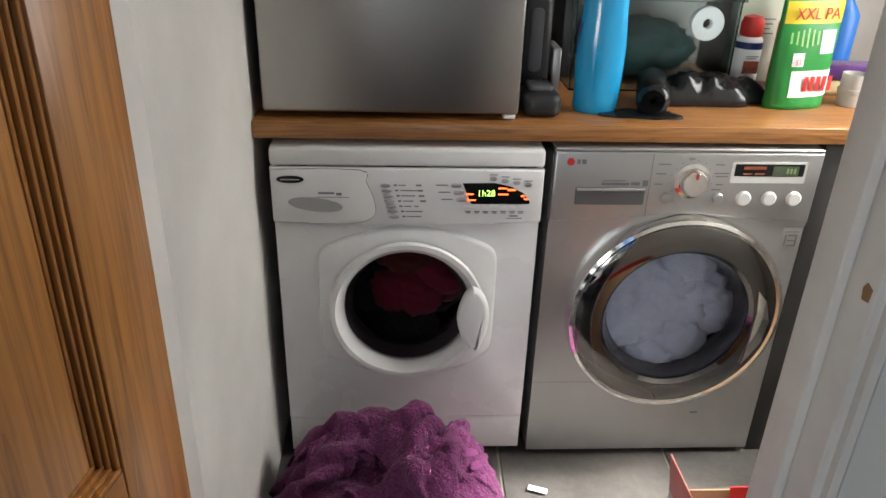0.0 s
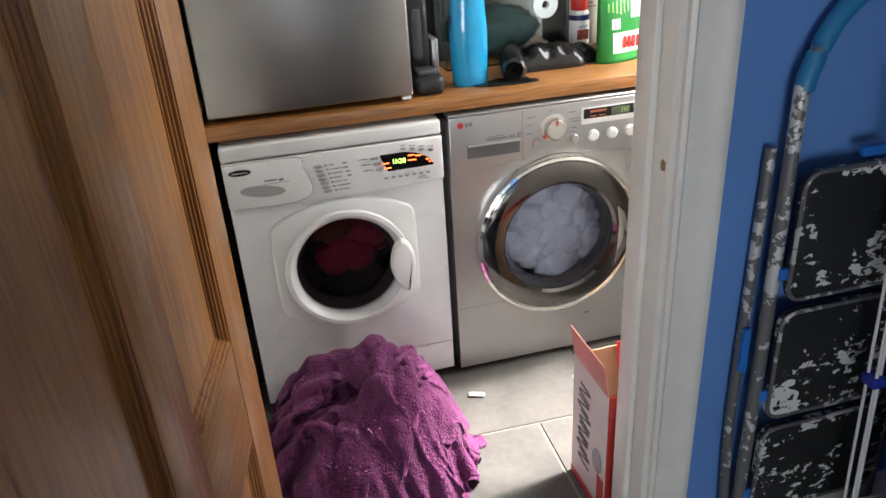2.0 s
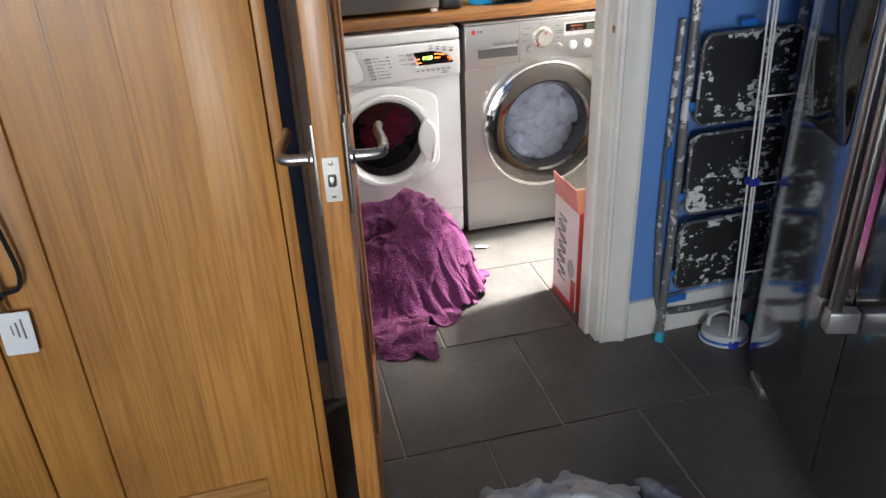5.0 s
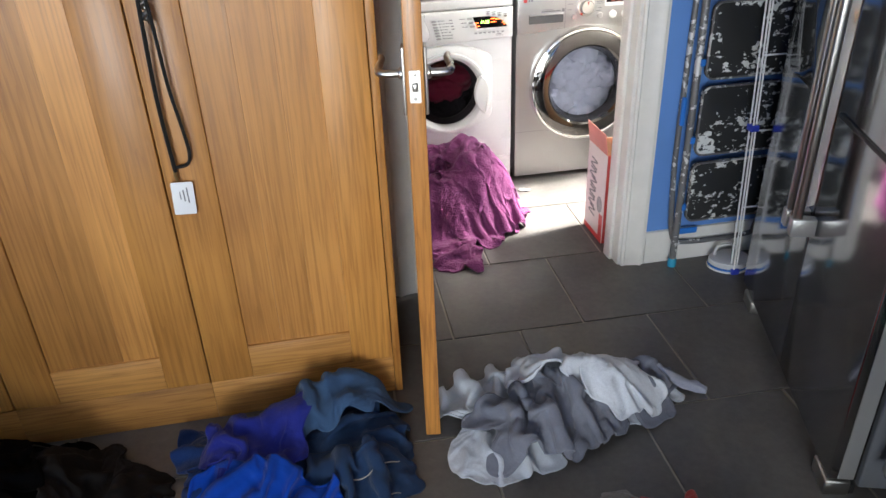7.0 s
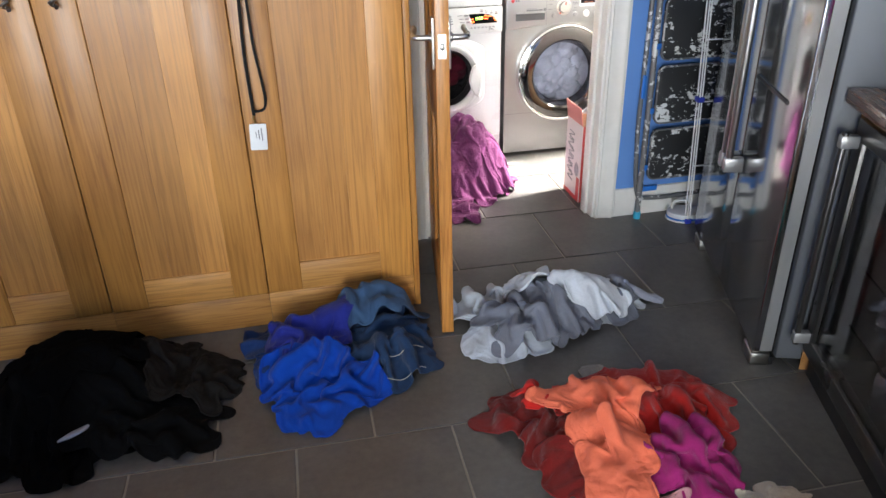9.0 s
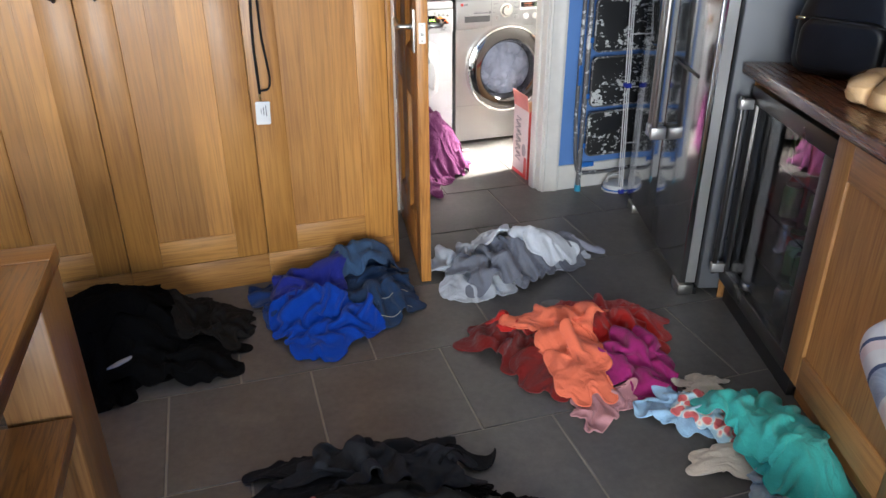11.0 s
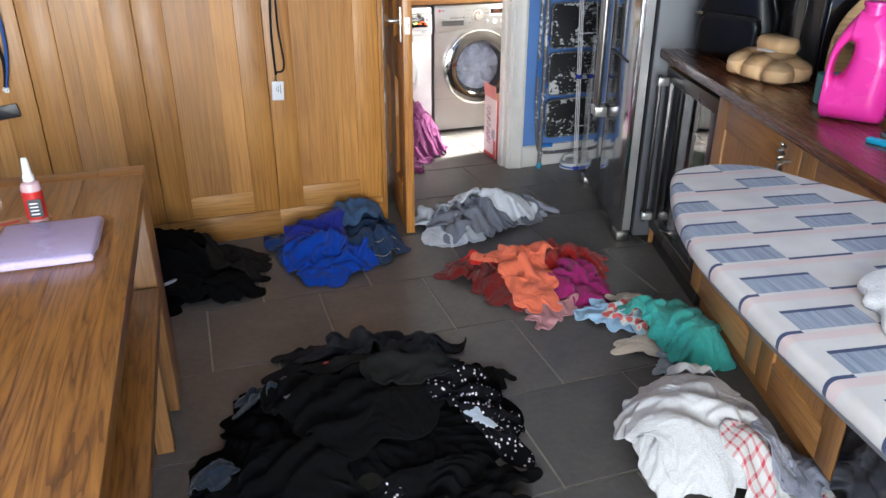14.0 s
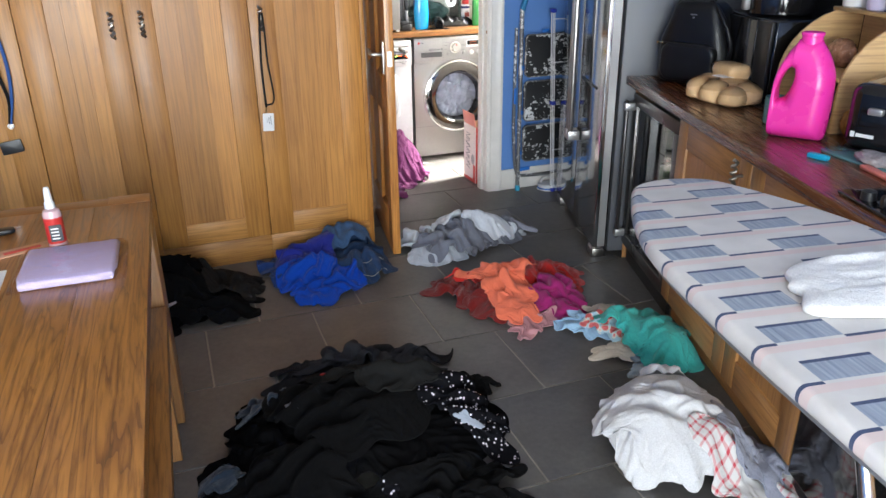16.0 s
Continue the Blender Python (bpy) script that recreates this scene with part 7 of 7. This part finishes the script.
garment("bright_blue_t_shirt", "bright blue thin jersey top", "clothes", col("bright_blue", (0.003, 0.050, 0.36), fuzz=0.12, weave=600), [(-1.14, -1.86, 0.19, 0.15, 12, 0.028, 116, dict(fold=0.040, k=25, lobes=0.12))], G)

G = "grey and white laundry"
PALE = col("pale_grey_cotton", (0.50, 0.54, 0.60), fuzz=0.2)
garment("pale_shirt", "pale grey cotton shirt under the heap", "shirt", PALE, [(-0.45, -1.62, 0.24, 0.18, 20, 0.031, 121, dict(fold=0.035, k=19)), (-0.20, -1.55, 0.25, 0.14, -8, 0.025, 122, dict(fold=0.024, k=16))], G)
garment("grey_skirt", "slate grey gathered garment", "clothes", col("slate_jersey", (0.17, 0.18, 0.22), fuzz=0.15), [(-0.33, -1.66, 0.24, 0.15, 8, 0.031, 123, dict(fold=0.040, k=21, lobes=0.12)), (-0.06, -1.60, 0.12, 0.10, 20, 0.019, 124, dict(fold=0.032, k=25))], G)
garment("white_shirt", "light grey shirt with open collar on top", "shirt", col("white_shirting", (0.60, 0.63, 0.68), fuzz=0.15), [(-0.25, -1.52, 0.21, 0.11, -10, 0.031, 125, dict(fold=0.035, k=19, lobes=0.12)), (-0.15, -1.61, 0.10, 0.12, 30, 0.012, 126, dict(fold=0.024, k=22))], G)
garment("white_strap", "white strap trailing on the floor", "strap", WHITE_CLOTH, [(0.065, -1.585, 0.075, 0.022, -25, 0.006, 127, dict(fold=0.012, k=25, nr=18, na=50))], G)
garment("grey_sock", "small grey sock between the heaps", "sock", col("grey_sock_knit", (0.22, 0.21, 0.20)), [(-0.27, -1.955, 0.06, 0.035, -30, 0.012, 128, dict(fold=0.015, k=38, nr=20, na=50))], G)

G = "red and pink laundry"
garment("dark_red_sweater", "dark red knitted sweater on the floor", "sweater", col("dark_red_knit", (0.16, 0.010, 0.009), fuzz=0.2), [(-0.50, -2.14, 0.18, 0.16, -30, 0.028, 131, dict(fold=0.024, k=18)), (-0.44, -2.36, 0.13, 0.17, 30, 0.022, 132, dict(fold=0.024, k=19))], G)
garment("red_hoodie", "bright red fleece hoodie", "hoodie", col("red_fleece", (0.36, 0.012, 0.010), fuzz=0.25), [(-0.18, -2.12, 0.24, 0.15, -12, 0.046, 133, dict(slack=1.18, lobes=0.08)), (-0.22, -2.28, 0.15, 0.17, 10, 0.019, 134, dict(fold=0.040, k=30))], G)
garment("red_t_shirt", "bright red cotton top on the sweater", "clothes", col("red_cotton", (0.55, 0.02, 0.016), fuzz=0.15), [(-0.46, -2.08, 0.11, 0.07, -15, 0.012, 135, dict(fold=0.020, k=25))], G)
garment("magenta_t_shirt", "magenta jersey top in the red heap", "clothes", col("magenta_jersey", (0.30, 0.018, 0.13), fuzz=0.15), [(-0.20, -2.42, 0.15, 0.12, 20, 0.031, 136, dict(fold=0.032, k=22))], G)
garment("pink_vest", "dusty pink thin vest", "clothes", col("dusty_pink", (0.50, 0.24, 0.26), fuzz=0.15), [(-0.40, -2.55, 0.12, 0.07, 8, 0.009, 137, dict(fold=0.015, k=25))], G)
garment("coral_shirt", "neon coral sports shirt on top of the heap", "shirt", col("neon_coral", (0.90, 0.19, 0.10), fuzz=0.15, weave=600), [(-0.36, -2.17, 0.17, 0.13, 10, 0.025, 138, dict(fold=0.028, k=20, lobes=0.12)), (-0.40, -2.40, 0.10, 0.15, -10, 0.012, 139, dict(fold=0.028, k=25))], G)

G = "teal and pale blue laundry"
garment("pale_blue_t_shirt", "pale blue cotton top", "clothes", col("pale_blue", (0.34, 0.54, 0.74), fuzz=0.15), [(-0.195, -2.66, 0.12, 0.10, -25, 0.025, 141, dict(fold=0.028, k=22))], G)
FLORAL, nt, p = shader("floral_print", 0.9)
v = coords(nt)
vo = nt.nodes.new("ShaderNodeTexVoronoi")
vo.inputs["Scale"].default_value = 26
nt.links.new(v, vo.inputs["Vector"])
c1 = ramp(nt, vo.outputs["Distance"], [(0.0, (0.70, 0.10, 0.12)), (0.42, (0.72, 0.16, 0.16)), (0.5, (0.85, 0.8, 0.7)), (0.56, (0.42, 0.62, 0.72))])
nt.links.new(c1, p.inputs["Base Color"])
bump(nt, p, noise_tex(nt, v, 40, 4), 0.4, 0.004)
garment("floral_t_shirt", "pale blue top with red flower print", "clothes", FLORAL, [(-0.125, -2.72, 0.09, 0.12, 15, 0.019, 142, dict(fold=0.024, k=22))], G)
garment("cream_t_shirt", "small cream lace top", "clothes", col("cream_cotton", (0.62, 0.55, 0.45)), [(-0.20, -2.88, 0.10, 0.065, -20, 0.012, 143, dict(fold=0.015, k=28)), (-0.05, -2.56, 0.09, 0.045, 0, 0.006, 146, dict(fold=0.015, k=28))], G)
garment("grey_vest", "grey blue vest under the teal sweatshirt", "clothes", col("grey_blue", (0.30, 0.37, 0.42)), [(-0.13, -3.02, 0.14, 0.07, 20, 0.009, 144, dict(fold=0.024, k=28))], G)
garment("teal_sweatshirt", "teal green sweatshirt heaped by the cupboard", "sweatshirt", col("teal_jersey", (0.055, 0.46, 0.41), fuzz=0.2), [(-0.025, -2.85, 0.15, 0.22, 17, 0.074, 145, dict(slack=1.42, flat=3.6)), (-0.07, -2.95, 0.12, 0.13, 10, 0.019, 147, dict(fold=0.035, k=18))], G)

G = "large heap of black laundry"
garment("black_sweatshirt", "black sweatshirt spread in the large heap", "clothes", BLK[0], [(-1.25, -3.02, 0.40, 0.36, 0, 0.093, 151, dict(slack=1.16)), (-1.55, -3.06, 0.24, 0.26, 0, 0.017, 152, dict(fold=0.032, k=18))], G)
garment("black_legging", "black leggings at the edge of the heap", "clothes", BLK[1], [(-1.22, -3.42, 0.34, 0.16, 4, 0.031, 153, dict(fold=0.035, k=18)), (-1.60, -3.28, 0.22, 0.20, 0, 0.019, 157, dict(fold=0.035, k=19))], G)
garment("charcoal_trousers", "charcoal sports trousers across the heap", "clothes", BLK[2], [(-1.18, -2.62, 0.33, 0.13, -8, 0.037, 154, dict(fold=0.035, k=18, lobes=0.1))], G)
garment("navy_sock", "dark navy sock at the heap's edge", "socks", col("dark_navy", (0.018, 0.028, 0.045)), [(-1.53, -2.78, 0.10, 0.09, 0, 0.019, 155, dict(fold=0.024, k=25)), (-1.72, -3.08, 0.07, 0.05, 20, 0.019, 156, dict(fold=0.024, k=25))], G)
SPOT, nt, p = shader("spotted_black_print", 0.9)
p.inputs["Specular IOR Level"].default_value = 0.03
v = coords(nt)
vo = nt.nodes.new("ShaderNodeTexVoronoi")
vo.inputs["Scale"].default_value = 62
nt.links.new(v, vo.inputs["Vector"])
nt.links.new(ramp(nt, vo.outputs["Distance"], [(0.0, (0.75, 0.70, 0.74)), (0.21, (0.72, 0.66, 0.72)), (0.27, (0.006, 0.006, 0.008))]), p.inputs["Base Color"])
bump(nt, p, noise_tex(nt, v, 40, 4), 0.4, 0.004)
bm = drape(-0.855, -3.155, 0.05, 0.010, 30, 0.002, 159, fold=0.002, nr=12, na=30, thick=0.004, lobes=0.05)
tagged(part("ribbed_cuff", bm, WHITE_CLOTH), "white ribbed cuff with red edge", "cuff")
bm = drape(-0.853, -3.150, 0.052, 0.004, 30, 0.001, 160, fold=0.001, nr=12, na=30, thick=0.003, lobes=0.05)
tagged(part("cuff_stripe", bm, col("red_rib", (0.5, 0.03, 0.03))), "red stripe on the cuff", "stripe")
garment("black_sock", "black sock beside the heap", "sock", BLK[1], [(-0.81, -2.87, 0.085, 0.055, -25, 0.028, 161, dict(fold=0.024, k=30))], G)
garment("black_sock", "black sock beside the heap", "sock", BLK[1], [(-0.93, -2.76, 0.09, 0.04, -10, 0.019, 162, dict(fold=0.024, k=30))], G)
garment("black_jumper", "soft black jumper on top of the heap", "jumper", BLK[1], [(-1.26, -2.98, 0.27, 0.25, 20, 0.031, 163, dict(slack=1.22, lobes=0.08))], G)
garment("floral_dress", "black dress with small white flower print", "dress", SPOT, [(-0.94, -3.02, 0.12, 0.24, 12, 0.022, 158, dict(fold=0.028, k=19))], G)
garment("washed_black_shirt", "washed black shirt folded over the heap", "shirt", BLK[3], [(-1.15, -2.83, 0.26, 0.13, -15, 0.015, 164, dict(fold=0.032, k=16))], G)
garment("grey_shorts", "shiny dark grey shorts on the heap", "shorts", col("dark_grey_nylon", (0.032, 0.034, 0.040), fuzz=0.02), [(-1.12, -2.66, 0.25, 0.085, -10, 0.012, 165, dict(fold=0.024, k=22))], G)
for k, (x, y_, w, m_, lab) in enumerate(((-1.42, -2.74, 0.04, WHITE_CLOTH, "white stitched script on a black collar"), (-1.33, -2.76, 0.03, col("red_trim", (0.5, 0.02, 0.02)), "red trim on a black garment"), (-1.27, -3.33, 0.045, SPOT, "white patterned patch on black cloth"), (-1.47, -2.98, 0.025, WHITE_CLOTH, "white mark on a black garment"), (-0.95, -3.15, 0.045, col("pale_net", (0.32, 0.36, 0.42)), "pale translucent scrap on the dress"))):
    bm = drape(x, y_, w, w * 0.45, 40 + 30 * k, 0.002, 170 + k, fold=0.004, nr=14, na=36, thick=0.004, lobes=0.2)
    tagged(part("cloth_detail", bm, m_), lab, "detail")

G = "white towels"
TERRY = col("white_terry", (0.64, 0.64, 0.65), fuzz=0.35, weave=300, pile=0.7, var=0.05)
garment("bath_towel", "bundled white terry bath towels by the cupboard", "towel", TERRY, [(-0.37, -3.40, 0.25, 0.23, 20, 0.15, 181, dict(slack=1.36, flat=4.0, lobes=0.04)), (-0.30, -3.27, 0.17, 0.12, 35, 0.02, 182, dict(slack=1.25, lobes=0.06)), (-0.42, -3.46, 0.18, 0.16, 50, 0.01, 183, dict(slack=1.2))], G)
garment("hand_towel", "white hand towel folded over the bundle", "towel", TERRY, [(-0.23, -3.20, 0.11, 0.08, 10, 0.031, 184, dict(fold=0.032, k=20))], G)
CHECKT, nt, p = shader("red_checked_cotton", 0.9)
sx = nt.nodes.new("ShaderNodeSeparateXYZ")
tc = nt.nodes.new("ShaderNodeTexCoord")
nt.links.new(tc.outputs["Object"], sx.inputs[0])
sa = mathn(nt, "LESS_THAN", mathn(nt, "FRACT", mathn(nt, "MULTIPLY", mathn(nt, "ADD", sx.outputs[0], mathn(nt, "MULTIPLY", sx.outputs[1], 0.3)), 38.0)), 0.28)
sb_ = mathn(nt, "LESS_THAN", mathn(nt, "FRACT", mathn(nt, "MULTIPLY", mathn(nt, "SUBTRACT", sx.outputs[1], mathn(nt, "MULTIPLY", sx.outputs[0], 0.3)), 38.0)), 0.28)
area = mathn(nt, "GREATER_THAN", noise_tex(nt, coords(nt), 7, 1), 0.5)
f_ = mathn(nt, "MULTIPLY", mathn(nt, "MULTIPLY", mathn(nt, "ADD", sa, sb_), 0.5), area)
nt.links.new(mix(nt, f_, (0.60, 0.59, 0.58), (0.52, 0.06, 0.08)), p.inputs["Base Color"])
bump(nt, p, noise_tex(nt, coords(nt), 40, 4), 0.4, 0.004)
garment("tea_towel", "white tea towel with red checks", "tea towel", CHECKT, [(-0.27, -3.66, 0.16, 0.12, -20, 0.031, 185, dict(fold=0.035, k=16))], G)
garment("white_cloth", "white cotton cloth behind the tea towel", "cloth", WHITE_CLOTH, [(-0.21, -3.60, 0.11, 0.14, -25, 0.019, 186, dict(fold=0.035, k=18))], G)

# ---- glazed openings ----
def glazed(name, m, w, h, label, n):
    o = thing(name, label, "glazed door", m)
    o["kind"] = "structure"
    pw = w / n
    for k in range(n):
        x0 = -w / 2 + k * pw
        fr = part("sash", box(x0, x0 + 0.05, -0.02, 0.02, 0, h, 0.003), GLOSS_WHITE, o)
        part("frame", box(x0 + pw - 0.05, x0 + pw, -0.02, 0.02, 0, h, 0.003), GLOSS_WHITE, fr)
        part("frame", box(x0 + 0.05, x0 + pw - 0.05, -0.02, 0.02, 0, 0.09, 0.003), GLOSS_WHITE, fr)
        part("frame", box(x0 + 0.05, x0 + pw - 0.05, -0.02, 0.02, h - 0.07, h, 0.003), GLOSS_WHITE, fr)
        g = part("pane", box(x0 + 0.05, x0 + pw - 0.05, -0.004, 0.004, 0.09, h - 0.07), CLEAR, fr)
        g.visible_shadow = False
    return o


glazed("door_2", pose(-1.6, -7.14, 0, 0, 0, 0), 3.19, 2.24, "white framed glazed patio doors", 3)
glazed("window_1", pose(1.35, -0.19, 0.981, 0, 0, 90), 0.578, 0.968, "white framed utility room window", 1)
ground = structure("ground", box(-60, 60, -60, 60, -0.2, -0.12), plain("garden_paving", (0.25, 0.24, 0.22), 0.85, var=0.2), "pale garden paving outside", "ground")

# ---- floor tiles ----
TS, TH_ = 0.4475, -1.2
ex = Vector((math.cos(radians(TH_)), math.sin(radians(TH_)), 0))
ey = Vector((-math.sin(radians(TH_)), math.cos(radians(TH_)), 0))
tb = bmesh.new()
g = 0.0032
v0 = [tb.verts.new((sx_ * (TS / 2 - g), sy_ * (TS / 2 - g), -0.010)) for sx_, sy_ in ((-1, -1), (1, -1), (1, 1), (-1, 1))]
v1 = [tb.verts.new((sx_ * (TS / 2 - g), sy_ * (TS / 2 - g), -0.0014)) for sx_, sy_ in ((-1, -1), (1, -1), (1, 1), (-1, 1))]
v2 = [tb.verts.new((sx_ * (TS / 2 - g - 0.0016), sy_ * (TS / 2 - g - 0.0016), 0)) for sx_, sy_ in ((-1, -1), (1, -1), (1, 1), (-1, 1))]
for a, b_ in ((v0, v1), (v1, v2)):
    for k in range(4):
        tb.faces.new((a[k], a[(k + 1) % 4], b_[(k + 1) % 4], b_[k]))
tb.faces.new(v2)
tile_mesh = bpy.data.meshes.new("tile")
tb.to_mesh(tile_mesh)
tb.free()
tile_mesh.materials.append(TILE)
origin = Vector((0.155, -0.306, 0))
count = 0
for r in range(-2, 15):
    for c in range(-10, 5):
        p_ = origin + ex * ((c + 0.5 + (0.5 if r % 2 else 0.0)) * TS) - ey * ((r + 0.5) * TS)
        if p_.x < -4.0 or p_.y > 0.55 or p_.y < -6.9 or (p_.y > -0.95 and p_.x < -0.75) or p_.x > 1.30 + 0.334 * min(0.0, p_.y + 0.9):
            continue
        t_ = new("tile", tile_mesh)
        t_.parent = floor
        t_.matrix_world = Matrix.Translation(p_) @ Matrix.Rotation(radians(TH_), 4, "Z")
        count += 1


# ---- what moves: the drums turn with the laundry in them ----
def motions():
    rows = [0.3 * k for k in range(54)] + [16.2]
    for ob in (load_white, sdrum):
        walk(ob, [(t, pose(SCX, 0, SCZ, 0, 255 * t, 0)) for t in rows])

    def turned(t):
        """The white machine slows down and stops."""
        return 230 * min(t, 1.2) + (230 * ((min(t, 1.8) - 1.2) - (min(t, 1.8) - 1.2) ** 2 / 1.2) if t > 1.2 else 0)

    stop = turned(1.8)
    steps_ = [0.3 * k for k in range(7)] + [3.0, 16.0]
    for ob in (*loads, wdrum):
        walk(ob, [(t, pose(WCX, 0, WCZ, 0, turned(t) - stop, 0)) for t in steps_])


motions()
